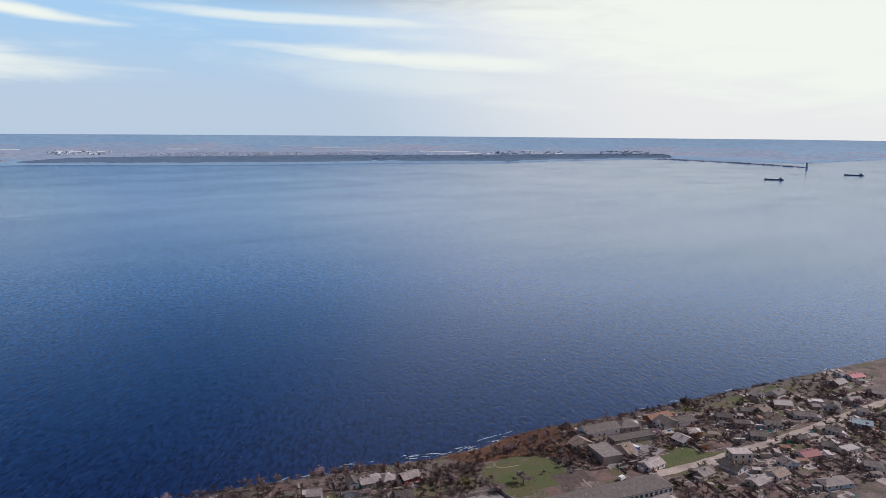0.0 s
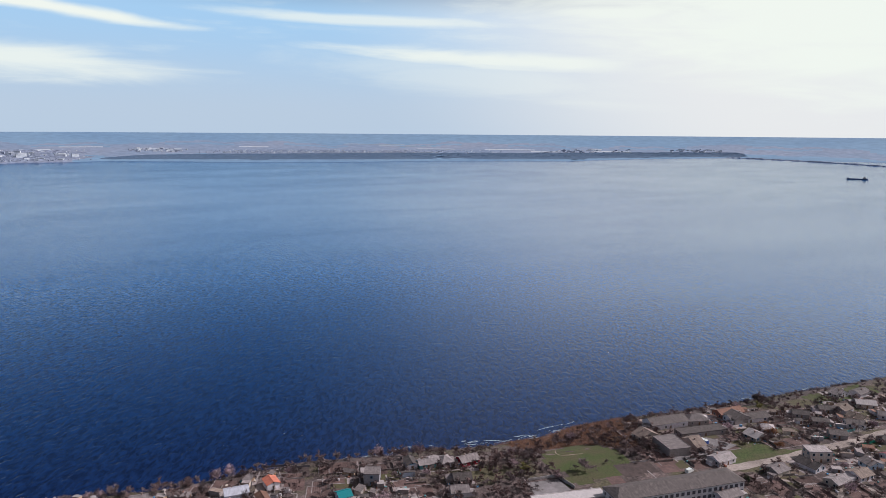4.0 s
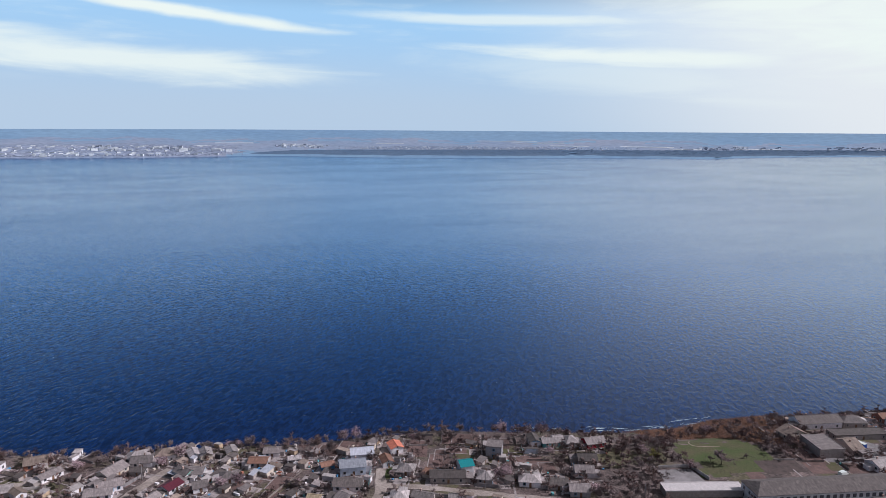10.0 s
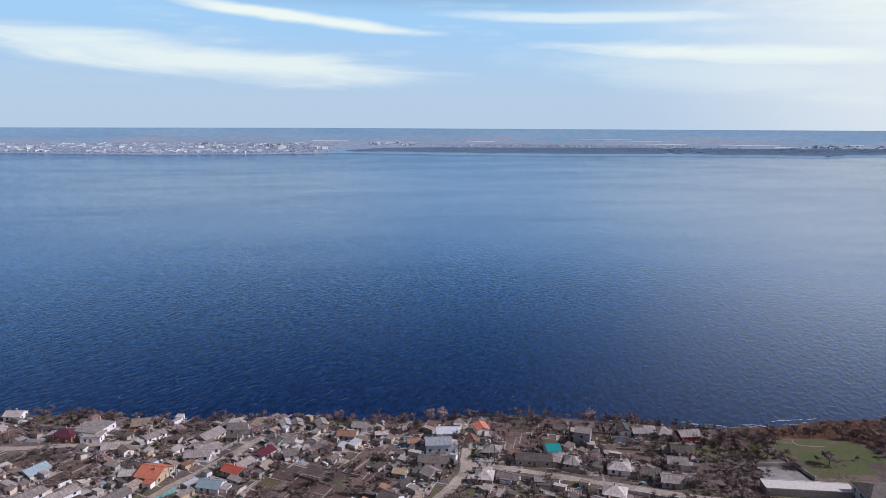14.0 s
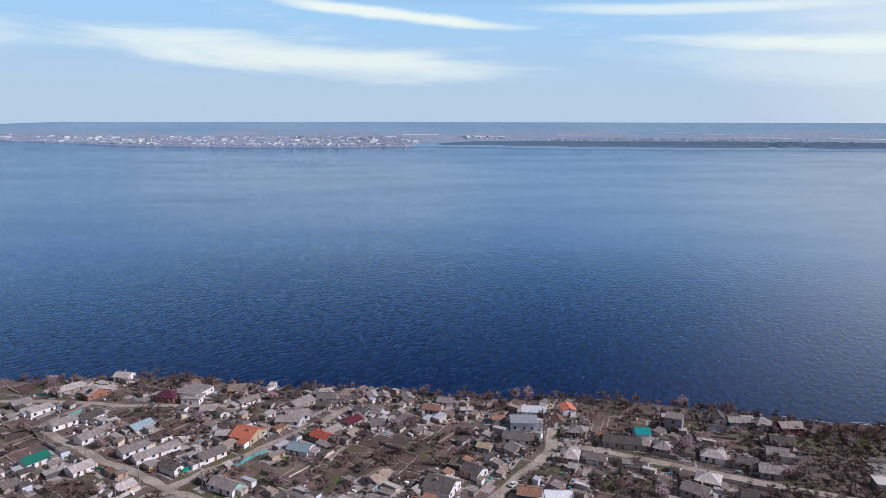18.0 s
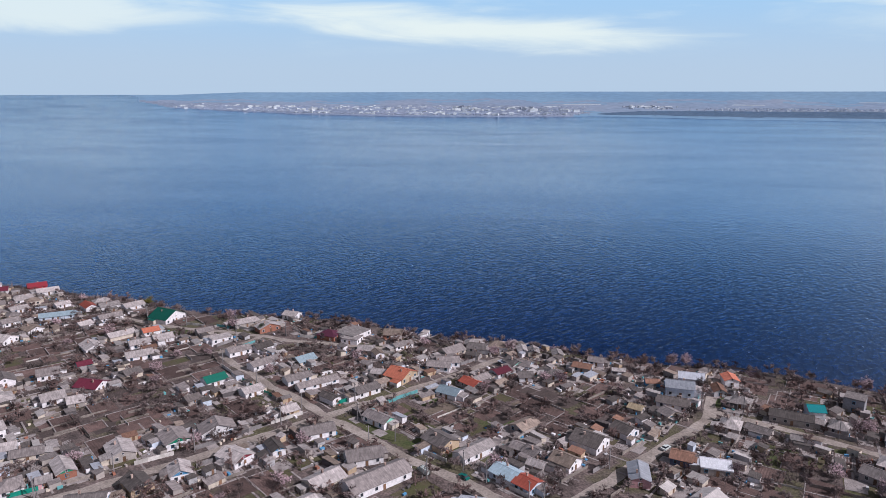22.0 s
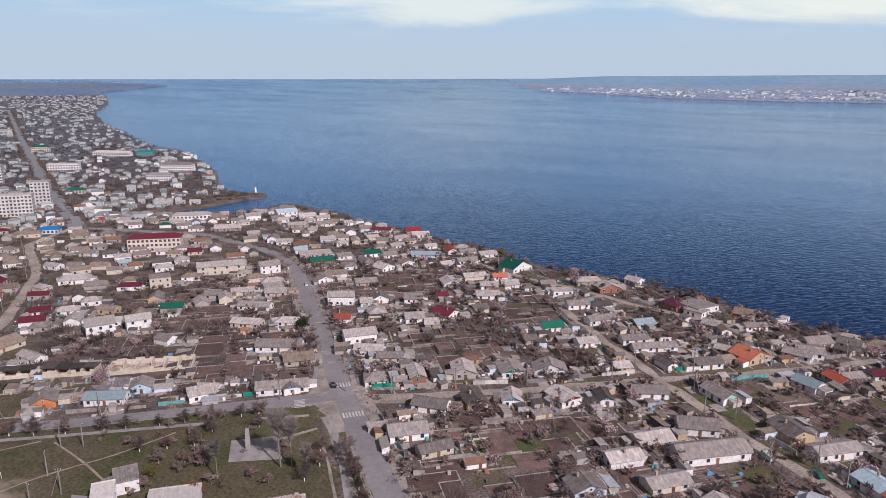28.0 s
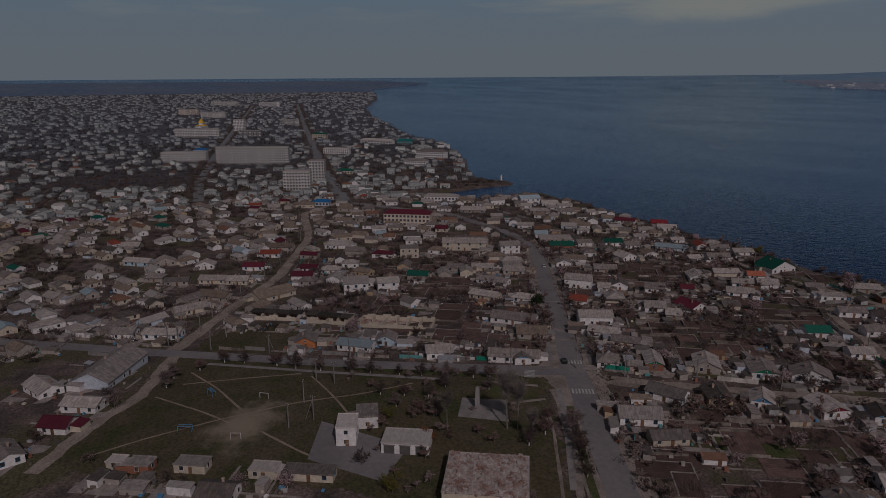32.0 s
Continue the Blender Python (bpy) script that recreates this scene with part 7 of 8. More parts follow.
# ---- park, squares, gardens and street furniture ----
def patch(name, poly, mat, lift, label, category, cell=2.5, ragged=0.0, kind="structure"):
    """A piece of ground cover that follows the land inside a polygon, with ragged edges."""
    xs, ys = [p[0] for p in poly], [p[1] for p in poly]
    v, f, at = [], [], {}
    nx, ny = int((max(xs) - min(xs)) / cell) + 2, int((max(ys) - min(ys)) / cell) + 2

    def corner(i, j):
        if (i, j) not in at:
            x, y = min(xs) + i * cell, min(ys) + j * cell
            at[(i, j)] = len(v)
            v.append((x, y, 0))
        return at[(i, j)]

    for i in range(nx):
        for j in range(ny):
            x, y = min(xs) + (i + 0.5) * cell, min(ys) + (j + 0.5) * cell
            w = ragged * noise.noise(Vector((x * 0.15, y * 0.15, 3)))
            if inside(poly, x + w, y + w):
                f.append((corner(i, j), corner(i + 1, j), corner(i + 1, j + 1), corner(i, j + 1)))
    if not f:
        return None
    z = height(np.array([p[0] for p in v]), np.array([p[1] for p in v]))
    v = [(x, y, float(h) + lift) for (x, y, _), h in zip(v, z)]
    return tagged(raw(name, v, f, mat), label, category, kind=kind)


M_EARTH = material("trodden_earth", (0.34, 0.275, 0.215), 0.95, (0.24, 0.19, 0.148), 0.25, 0.2)
LOOSE.append(M_EARTH)


def slab(name, poly, mat, z0, z1, label, category, kind=""):
    """A flat paved slab with edges of its own."""
    base = max(ground_at(x, y) for x, y in poly)
    n = len(poly)
    v = [(x, y, base + z0) for x, y in poly] + [(x, y, base + z1) for x, y in poly]
    f = [tuple(range(n - 1, -1, -1)), tuple(range(n, 2 * n))] + [(i, (i + 1) % n, n + (i + 1) % n, n + i) for i in range(n)]
    ob = tagged(raw(name, v, f, mat), label, category, kind=kind)
    bm = bmesh.new()
    bm.from_mesh(ob.data)
    bmesh.ops.recalc_face_normals(bm, faces=bm.faces)
    bm.to_mesh(ob.data)
    bm.free()
    return ob


M_LAWN = material("fresh_grass", (0.062, 0.084, 0.027), 0.95, (0.088, 0.082, 0.042), 0.12, 0.35, 0.04)
def park_material():
    """Thin grass that wears to bare earth round the middle of the football pitch."""
    m = material("park_grass", (0.056, 0.062, 0.026), 0.95, (0.105, 0.084, 0.056), 0.09, 0.4, 0.04, color3=(0.088, 0.074, 0.044))
    n, l = m.node_tree.nodes, m.node_tree.links
    b = n["Principled BSDF"]
    grass = b.inputs["Base Color"].links[0].from_socket
    co = n.new("ShaderNodeNewGeometry")
    mp = n.new("ShaderNodeMapping"); mp.vector_type = "TEXTURE"
    mp.inputs["Location"].default_value = (-204.5, 20.5, 20)
    mp.inputs["Rotation"].default_value = (0, 0, radians(58))
    mp.inputs["Scale"].default_value = (13, 22, 60)
    l.new(co.outputs["Position"], mp.inputs["Vector"])
    far_out = n.new("ShaderNodeVectorMath"); far_out.operation = "LENGTH"
    l.new(mp.outputs[0], far_out.inputs[0])
    wear = n.new("ShaderNodeTexNoise")
    wear.inputs["Scale"].default_value, wear.inputs["Detail"].default_value, wear.inputs["Roughness"].default_value = 0.16, 7.0, 0.65
    l.new(co.outputs["Position"], wear.inputs["Vector"])
    add = n.new("ShaderNodeMath"); add.operation = "MULTIPLY_ADD"
    l.new(wear.outputs["Fac"], add.inputs[0]); add.inputs[1].default_value = 1.5
    l.new(far_out.outputs["Value"], add.inputs[2])
    bare = n.new("ShaderNodeMapRange"); bare.interpolation_type = "SMOOTHSTEP"
    for key, q in zip(("From Min", "From Max", "To Min", "To Max"), (0.85, 1.75, 1.0, 0.0)):
        bare.inputs[key].default_value = q
    l.new(add.outputs[0], bare.inputs["Value"])
    mx = n.new("ShaderNodeMix"); mx.data_type = "RGBA"
    l.new(bare.outputs["Result"], mx.inputs["Factor"])
    l.new(grass, mx.inputs["A"])
    mx.inputs["B"].default_value = (0.31, 0.235, 0.195, 1)
    l.new(mx.outputs["Result"], b.inputs["Base Color"])
    return m


patch("park_lawn", PARK, park_material(), 0.03, "worn green grass of the town park with bare earth on the pitch", "lawn", 2.0, 3.0)
patch("meadow_grass", OPEN, M_LAWN, 0.04, "green meadow above the reeds", "lawn", 3.0, 6.0)
strip("path", [(173, 321), (168, 316), (169, 311), (176, 312), (184, 311)], 0.55, M_EARTH, 0.09, "trodden path across the meadow", "path", 3.0)
patch("ploughed_field", FIELD, M_SOIL, 0.05, "bare brown field at the edge of the far town", "field", 6.0, 8.0)
patch("field_grass", [(-282, 8), (-262, 40), (-299, 55), (-318, 26)], M_GRASS, 0.03, "green grass plot beside the street", "lawn", 2.0, 3.0)
for x, y, a, b, h in ((-98, 264, 9, 5, 60), (-109, 240, 8, 4, 60), (-136, 151, 10, 7, 62), (36, 259, 8, 5, 80), (-86, 228, 16, 4, 152), (72, 297, 7, 5, 85), (275, 288, 14, 9, 10),
                      (-66, 250, 7, 5, 62), (20, 300, 6, 5, 80), (-165, 205, 6, 4, 62), (-205, 330, 10, 5, 10), (268, 330, 8, 4, 0), (395, 340, 30, 8, 8), (-60, 222, 12, 3, 152), (60, 270, 6, 5, 80)):
    c, s = math.cos(radians(h)), math.sin(radians(h))
    patch("grass_plot", [(x + a * u * c - b * w * s, y + a * u * s + b * w * c) for u, w in ((-1, -1), (1, -1), (1, 1), (-1, 1))], M_LAWN, 0.045, "fresh green grass plot between gardens", "lawn", 1.5, 3.0)
for pts in ([(-256, 6), (-236, 14), (-214, 20)], [(-245, 3), (-242, 23), (-238, 43)], [(-200, -23), (-205, -8), (-210, 15), (-213, 38), (-211, 58), (-213, 77)],
            [(-234, 46), (-216, 49), (-196, 51)], [(-237, -6), (-214, 11), (-205, 16)], [(-197, 24), (-182, 32), (-172, 39)]):
    strip("path", pts, 0.8, M_EARTH, 0.085, "trodden earth path across the park", "path", 3.0)
strip("road", [(-196, -36), (-218, -25), (-227, -20), (-240, -11), (-254, -6), (-277, 0)], 4.6, M_DIRT, 0.095, "grey gravel side road along the park")
strip("pavement", [(-263, 12), (-240, 45), (-211, 89)], 2.2, M_CONCRETE, 0.12, "pale concrete pavement beside the park", "pavement", 6.0)
strip("pavement", [(-136, 94), (-153, 103), (-170, 112), (-190, 121)], 1.8, M_CONCRETE, 0.13, "pale concrete pavement beside the street", "pavement", 6.0)
for off in (1, -1):
    pts = []
    for (ax, ay), (bx, by) in zip(MAIN[4:9], MAIN[5:10]):
        d = math.hypot(bx - ax, by - ay)
        pts.append((ax - (by - ay) / d * 7.6 * off, ay + (bx - ax) / d * 7.6 * off))
    strip("pavement", pts, 2.4, M_CONCRETE, 0.14, "pale concrete pavement along the main street", "pavement", 8.0)
strip("road", [(-217, 100), (-208, 116), (-203, 128), (-201, 134)], 8.0, M_ASPHALT, 0.085, "asphalt mouth of the cross street")
M_DUST = material("dusty_shoulder", (0.34, 0.30, 0.27), 0.95, (0.20, 0.175, 0.15), 0.22, 0.25)
LOOSE.append(M_DUST)
for off in (6.4, -6.6):
    pts = []
    for (ax, ay), (bx, by) in zip(MAIN[:10], MAIN[1:11]):
        d = math.hypot(bx - ax, by - ay)
        pts.append((ax - (by - ay) / d * off, ay + (bx - ax) / d * off))
    strip("shoulder", pts, 4.6, M_DUST, 0.06, "pale dusty shoulder of the main street", "road shoulder", 5.0)
patch("forecourt", [(-241, 151), (-228, 136), (-213.5, 128), (-210, 124), (-212, 118), (-206, 110), (-199, 122), (-190, 119), (-182, 117), (-177, 119.5), (-186, 123), (-203, 131)], M_DUST, 0.075, "pale worn forecourt at the street corner", "paving", 1.0, 1.0)
strip("pavement", [(-190, 119), (-181, 116.4), (-174.3, 113.3), (-158, 106), (-139.8, 97.4), (-118, 88)], 2.4, M_DUST, 0.085, "pale pavement beside the main street", "pavement", 3.0)
strip("path", [(-174, 108.5), (-165.6, 105.1), (-142.3, 93.9), (-122, 84)], 0.9, M_DUST, 0.08, "narrow pale path behind the verge", "path", 3.0)
strip("pavement", [(-196, 139.5), (-183.5, 133), (-162, 123.5), (-141.5, 114.2), (-112, 101)], 1.9, M_DUST, 0.09, "pale pavement beside the gardens", "pavement", 3.0)
strip("path", [(-203.8, 101.6), (-198.6, 108.8), (-194.4, 115.6)], 1.7, M_DUST, 0.08, "pale path beside the memorial lawn", "path", 2.0)
strip("path", [(-184.6, 113), (-185.4, 106), (-186.2, 98.8)], 1.5, M_DUST, 0.08, "pale path to the memorial square", "path", 1.5)
strip("verge", [(-206.8, 102.9), (-202.5, 109), (-197.6, 117)], 1.5, M_LAWN, 0.092, "narrow green verge between road and path", "lawn", 1.5)
patch("memorial_lawn", [(-200.3, 100.2), (-192.4, 113.6), (-187.2, 110.8), (-193.5, 97.4)], M_LAWN, 0.07, "small lawn beside the memorial square", "lawn", 0.8, 0.4)
strip("verge", [(-177, 117.6), (-160, 110), (-140, 101), (-118, 92)], 2.2, M_LAWN, 0.08, "worn green verge under the street trees", "lawn", 3.0)
patch("verge", GREEN_VERGE, M_LAWN, 0.05, "green grass verge beside the dirt street", "lawn", 0.9, 1.0)
patch("east_green", EAST_GREEN, M_LAWN, 0.05, "green grass beside the shore road", "lawn", 1.0, 2.0)
strip("path", [(262.5, 259.7), (276.5, 249.1), (285.5, 240.6), (299.7, 245.9)], 2.2, M_DIRT, 0.08, "pale forked track behind the gardens", "path")
strip("path", [(279.2, 234.9), (286.6, 240.1), (299.7, 245.9), (303, 241), (299.1, 227.9)], 2.4, M_DIRT, 0.085, "pale forked track behind the gardens", "path")
patch("garden_lawn", [(-99.5, 245), (-82, 234.5), (-85, 226), (-99.6, 231.5)], M_LAWN, 0.06, "green grass in a back garden", "lawn", 1.0, 2.0)
patch("bluff_lawn", [(-290, 304), (-256, 302), (-254, 292), (-268, 288), (-286, 296)], M_LAWN, 0.05, "green grass beside the bluff lane", "lawn", 1.2, 3.0)
strip("verge", [(-258, 30), (-238, 59.5), (-212, 97)], 2.6, M_LAWN, 0.06, "narrow green verge beside the cross street", "lawn", 4.0)
slab("memorial_square", [(-184, 82), (-175, 95), (-188, 101), (-195, 88)], M_CONCRETE, -0.3, 0.25, "grey paved memorial square with a low step", "square", "structure")
memorial = new("obelisk")
memorial.matrix_basis = pose(-186.3, 89.6, ground_at(-186, 90) + 0.25, 0, 0, 60)
link("shaft", stack("shaft", [(0.75, 0.9), (0.6, 7.0), (0.5, 7.3)], M_CONCRETE), memorial, 0, 0, 0)
link("plinth", stack("plinth", [(1.6, 0), (1.6, 0.5), (1.1, 0.5), (1.1, 0.9)], M_CONCRETE), memorial, 0, 0, 0)
tagged(memorial, "pale concrete obelisk on a stepped plinth", "monument")
court = slab("sports_court", [(140, 278), (159, 278), (158, 290), (142, 290.5)], M_CONCRETE, -0.3, 0.12, "pale concrete sports court beside the meadow", "court", "structure")
slab("depot_yard", [(228, 313), (262, 309), (272, 296), (242, 286), (228, 290)], M_CONCRETE, -0.3, 0.07, "grey concrete depot yard", "yard", "structure")
slab("garage_yard", [(-196, 42), (-172, 62), (-158, 50), (-176, 34)], M_ASPHALT, -0.3, 0.06, "patched asphalt yard before the garages", "yard", "structure")

# zebra crossings on the main street
for (ax, ay), (bx, by), label in (((-209.4, 133.2), (-206.0, 140.8), "main"), ((-186.6, 123.6), (-183.2, 131.2), "main"), ((-207.5, 119.5), (-201.0, 115.8), "side")):
    z = max(ground_at(ax, ay), ground_at(bx, by)) + 0.13
    crossing = new("zebra_crossing")
    crossing.matrix_basis = pose((ax + bx) / 2, (ay + by) / 2, z, 0, 0, math.degrees(math.atan2(by - ay, bx - ax)))
    n = int(math.hypot(bx - ax, by - ay) / 1.1)
    me = shared("stripe", [(-0.3, -1.8, 0, 0.3, 1.8, 0.02)], [M_MARK])
    for k in range(n):
        link("stripe", me, crossing, (k - (n - 1) / 2) * 1.1, 0, 0)
    tagged(crossing, "worn white zebra crossing painted on asphalt", "crossing", "zebra crossings", "structure")


def goal(x, y, heading):
    g = new("football_goal")
    g.matrix_basis = pose(x, y, ground_at(x, y), 0, 0, heading)
    for u in (-1.5, 1.5):
        link("post", shared("post", [(-0.06, -0.06, 0, 0.06, 0.06, 2.0)], [M_FRAME]), g, u, 0, 0)
    link("crossbar", shared("crossbar", [(-1.56, -0.06, 2.0, 1.56, 0.06, 2.12)], [M_FRAME]), g, 0, 0, 0)
    return tagged(g, "small white football goal on the worn pitch", "goal", "football goals")


goal(-220.5, 27.8, 58)
goal(-194.8, 16.6, 68)


def playground(x, y, heading):
    g = new("climbing_frame")
    g.matrix_basis = pose(x, y, ground_at(x, y), 0, 0, heading)
    for u in (-2, 2):
        for w in (-0.6, 0.6):
            link("post", shared("post", [(-0.06, -0.06, 0, 0.06, 0.06, 1.9)], [WALL["blue"]]), g, u, w, 0)
    for w in (-0.6, 0.6):
        link("rail", shared("rail", [(-2, -0.06, 1.85, 2, 0.06, 1.97)], [WALL["blue"]]), g, 0, w, 0)
    for k in range(6):
        link("rung", shared("rung", [(-0.05, -0.6, 1.9, 0.05, 0.6, 1.98)], [WALL["blue"]]), g, -1.7 + 0.68 * k, 0, 0)
    return tagged(g, "blue painted steel climbing frame in the park", "playground", "climbing frames")


playground(-230.9, 11.8, 20)
playground(-205.4, 3.0, 70)

# utility poles
ME_POLE = stack("pole", [(0.17, -0.3), (0.12, 8.2)], M_CONCRETE)
ME_ARM = shared("crossarm", [(-0.8, -0.06, 7.6, 0.8, 0.06, 7.75)], [M_BARK])
ME_CAP = stack("insulator", [(0.05, 7.75), (0.07, 7.85), (0.04, 7.98)], M_FRAME)
ME_STRUT = shared("strut", [(-0.09, -0.09, -0.2, 0.09, 0.09, 7.2)], [M_CONCRETE])


def pole(x, y, heading, strut=False):
    p = new("utility_pole")
    p.matrix_basis = pose(x, y, ground_at(x, y), 0, 0, heading)
    link("post", ME_POLE, p, 0, 0, 0)
    link("crossarm", ME_ARM, p, 0, 0, 0)
    for u in (-0.7, 0.7):
        link("insulator", ME_CAP, p, u, 0, 0)
    if strut:
        s = link("strut", ME_STRUT, p, 2.4, 0, 0)
        s.matrix_basis = Matrix.Translation((2.6, 0, 0)) @ Matrix.Rotation(radians(-20), 4, "Y")
    return tagged(p, "grey concrete utility pole with a crossarm", "pole", "utility poles")


for i, (x, y) in enumerate(((-297, 21), (-279.5, 14), (-306, 11), (-264, 35), (-211.7, 39.4), (-196, 32), (-198.4, 40), (-224, 52), (-228.6, 46.7), (-246.6, 62.8), (-292, -2),
                            (-212.3, 114.3), (-190, 147.6), (-177.5, 168), (-97, 222.3), (-76.3, 202), (-66.4, 211), (-40.7, 199.6), (-117.4, 231.4), (-104.7, 215.7))):
    pole(x, y, 40 * i, i % 3 == 0)
for pts in STREETS[3:]:
    run = 12.0
    for (ax, ay), (bx, by) in zip(pts, pts[1:]):
        d = math.hypot(bx - ax, by - ay)
        while run < d:
            x, y = ax + (bx - ax) * run / d - (by - ay) / d * 4.4, ay + (by - ay) * run / d + (bx - ax) / d * 4.4
            if free(x, y, 0.3):
                pole(x, y, math.degrees(math.atan2(by - ay, bx - ax)) + 90)
            run += 34
        run -= d


# cars
def car(x, y, heading, paint, label, van=False):
    c = new("van" if van else "car")
    c.matrix_basis = pose(x, y, ground_at(x, y) + 0.1, 0, 0, heading)
    L, W = (2.6, 0.95) if van else (2.15, 0.85)
    prof = [(-L, 0.35), (L, 0.35), (L, 0.85), (L * 0.9, 1.0), (L * 0.55, 1.1), (L * 0.35, 2.1), (-L, 2.15)] if van else \
        [(-L, 0.3), (L, 0.3), (L, 0.7), (L * 0.92, 0.85), (L * 0.42, 0.93), (-L * 0.75, 0.95), (-L, 0.88)]
    n = len(prof)
    v = [(a, -W, z) for a, z in prof] + [(a, W, z) for a, z in prof]
    f = [tuple(range(n)), tuple(range(2 * n - 1, n - 1, -1))] + [(i, n + i, n + (i + 1) % n, (i + 1) % n) for i in range(n)]
    raw("body", v, f, paint, c)
    if van:
        vv, ff = boxes([(L * 0.42, -W * 0.9, 1.2, L * 0.60, W * 0.9, 1.9)])
        raw("windscreen", vv, ff, M_PANE, c)
    else:
        v = [(-L * 0.72, -W, 0.94), (L * 0.4, -W, 0.92), (L * 0.12, -W * 0.8, 1.42), (-L * 0.55, -W * 0.8, 1.44)]
        v += [(a, -b, z) for a, b, z in v]
        raw("windows", v, [(0, 1, 2, 3), (7, 6, 5, 4), (1, 5, 6, 2), (0, 3, 7, 4)], M_PANE, c)
        vv, ff = boxes([(-L * 0.55, -W * 0.8, 1.42, L * 0.13, W * 0.8, 1.48)])
        raw("roof", vv, ff, paint, c)
    for a in (-0.62, 0.62):
        for b in (-1, 1):
            vv, ff = [], []
            tube(vv, ff, Vector((L * a, b * (W - 0.18), 0.32)), Vector((L * a, b * (W + 0.02), 0.32)), 0.32, 0.32, 12)
            ff.append(tuple(range(12, 24)))
            tyre = raw("wheel", vv, ff, M_TYRE, c, "black rubber tyre")
            hv, hf = [], []
            tube(hv, hf, Vector((L * a, b * (W - 0.1), 0.32)), Vector((L * a, b * (W + 0.035), 0.32)), 0.19, 0.17, 10)
            hf.append(tuple(range(10, 20)))
            raw("rim", hv, hf, M_FRAME, tyre, "pale steel rim")
    return tagged(c, label, "van" if van else "car", "parked vehicles")


P_BLACK = material("car_paint_black", (0.02, 0.022, 0.025), 0.3, scale=2.0, spec=0.5)
P_WHITE = material("car_paint_white", (0.72, 0.72, 0.72), 0.35, scale=2.0, spec=0.5)
P_GREEN = material("car_paint_green", (0.01, 0.15, 0.13), 0.35, scale=2.0, spec=0.5)
P_BLUE = material("truck_paint_blue", (0.02, 0.06, 0.28), 0.4, scale=2.0, spec=0.5)
car(-209.0, 134.6, 156, P_BLACK, "dark car on the main street")
car(-78.9, 205.6, 150, P_WHITE, "white van parked on the dirt street", True)
car(-64.8, 206.9, 150, P_GREEN, "green car parked beside the dirt street")
car(-2, 251, 60, P_WHITE, "white car parked at the street bend")
car(226, 277, 20, P_WHITE, "white van parked behind the school", True)
car(96, 262, 170, P_WHITE, "white car parked beside the dirt street")
car(-352, 206, 155, P_WHITE, "white car on the main street")
truck = new("truck")
truck.matrix_basis = pose(254, 303, ground_at(254, 303) + 0.1, 0, 0, 110)
v, f = boxes([(-3.4, -1.2, 0.9, 2.0, 1.2, 3.0)])
raw("cargo_box", v, f, P_BLUE, truck, "blue cargo box with a white top")
v, f = boxes([(-3.4, -1.2, 3.0, 2.0, 1.2, 3.1)])
raw("box_top", v, f, P_WHITE, truck)
v, f = boxes([(2.15, -1.1, 0.6, 3.6, 1.1, 2.5)])
raw("cab", v, f, P_BLUE, truck)
for a in (-2.4, 2.6):
    for b in (-1, 1):
        vv, ff = [], []
        tube(vv, ff, Vector((a, b * 0.9, 0.45)), Vector((a, b * 1.2, 0.45)), 0.45, 0.45, 12)
        ff.append(tuple(range(12, 24)))
        raw("wheel", vv, ff, M_TYRE, truck)
tagged(truck, "blue box truck standing in the depot yard", "truck")


# garden plots with dug rows
M_YARD = material("yard_concrete", (0.35, 0.315, 0.297), 0.95, (0.235, 0.208, 0.196), 0.4, 0.25)
def garden(x, y, heading, L, D):
    g = random.Random(int(x * 3 + y * 5))
    c, s = math.cos(radians(heading)), math.sin(radians(heading))
    z = max(ground_at(x + c * u * L / 2 - s * w * D / 2, y + s * u * L / 2 + c * w * D / 2) for u in (-1, 1) for w in (-1, 1)) + 0.03
    rows = max(4, int(D / 0.9))
    v, f = [], []
    for k in range(rows * 2 + 1):
        w = -D / 2 + D * k / (rows * 2)
        hgt = 0.09 + g.uniform(-0.03, 0.03) if k % 2 else 0.02
        a, b = -L / 2 + g.uniform(0, 0.3), L / 2 - g.uniform(0, 0.3)
        v += [(a, w, hgt), (b, w, hgt)]
    f = [(2 * k, 2 * k + 1, 2 * k + 3, 2 * k + 2) for k in range(rows * 2)]
    v += [(-L / 2, -D / 2, -0.5), (L / 2, -D / 2, -0.5), (L / 2, D / 2, -0.5), (-L / 2, D / 2, -0.5)]
    n = len(v) - 4
    f += [(n, n + 1, 1, 0), (n + 2, n + 3, n - 2, n - 1)]
    ob = raw("garden_plot", v, f, M_SOIL)
    ob.matrix_basis = pose(x, y, z, 0, 0, heading)
    v, f = boxes([(-L / 2 - 0.3, D / 2, -0.4, L / 2 + 0.3, D / 2 + 0.4, 0.12), (L / 2, -D / 2, -0.4, L / 2 + 0.4, D / 2, 0.12)])
    raw("path_edge", v, f, M_YARD, ob, "pale trodden path along the plot")
    PLOTS.append((x, y, 0.5 * min(L, D) + 1))
    return tagged(ob, "freshly dug brown garden plot with rows", "garden plot", "garden plots")


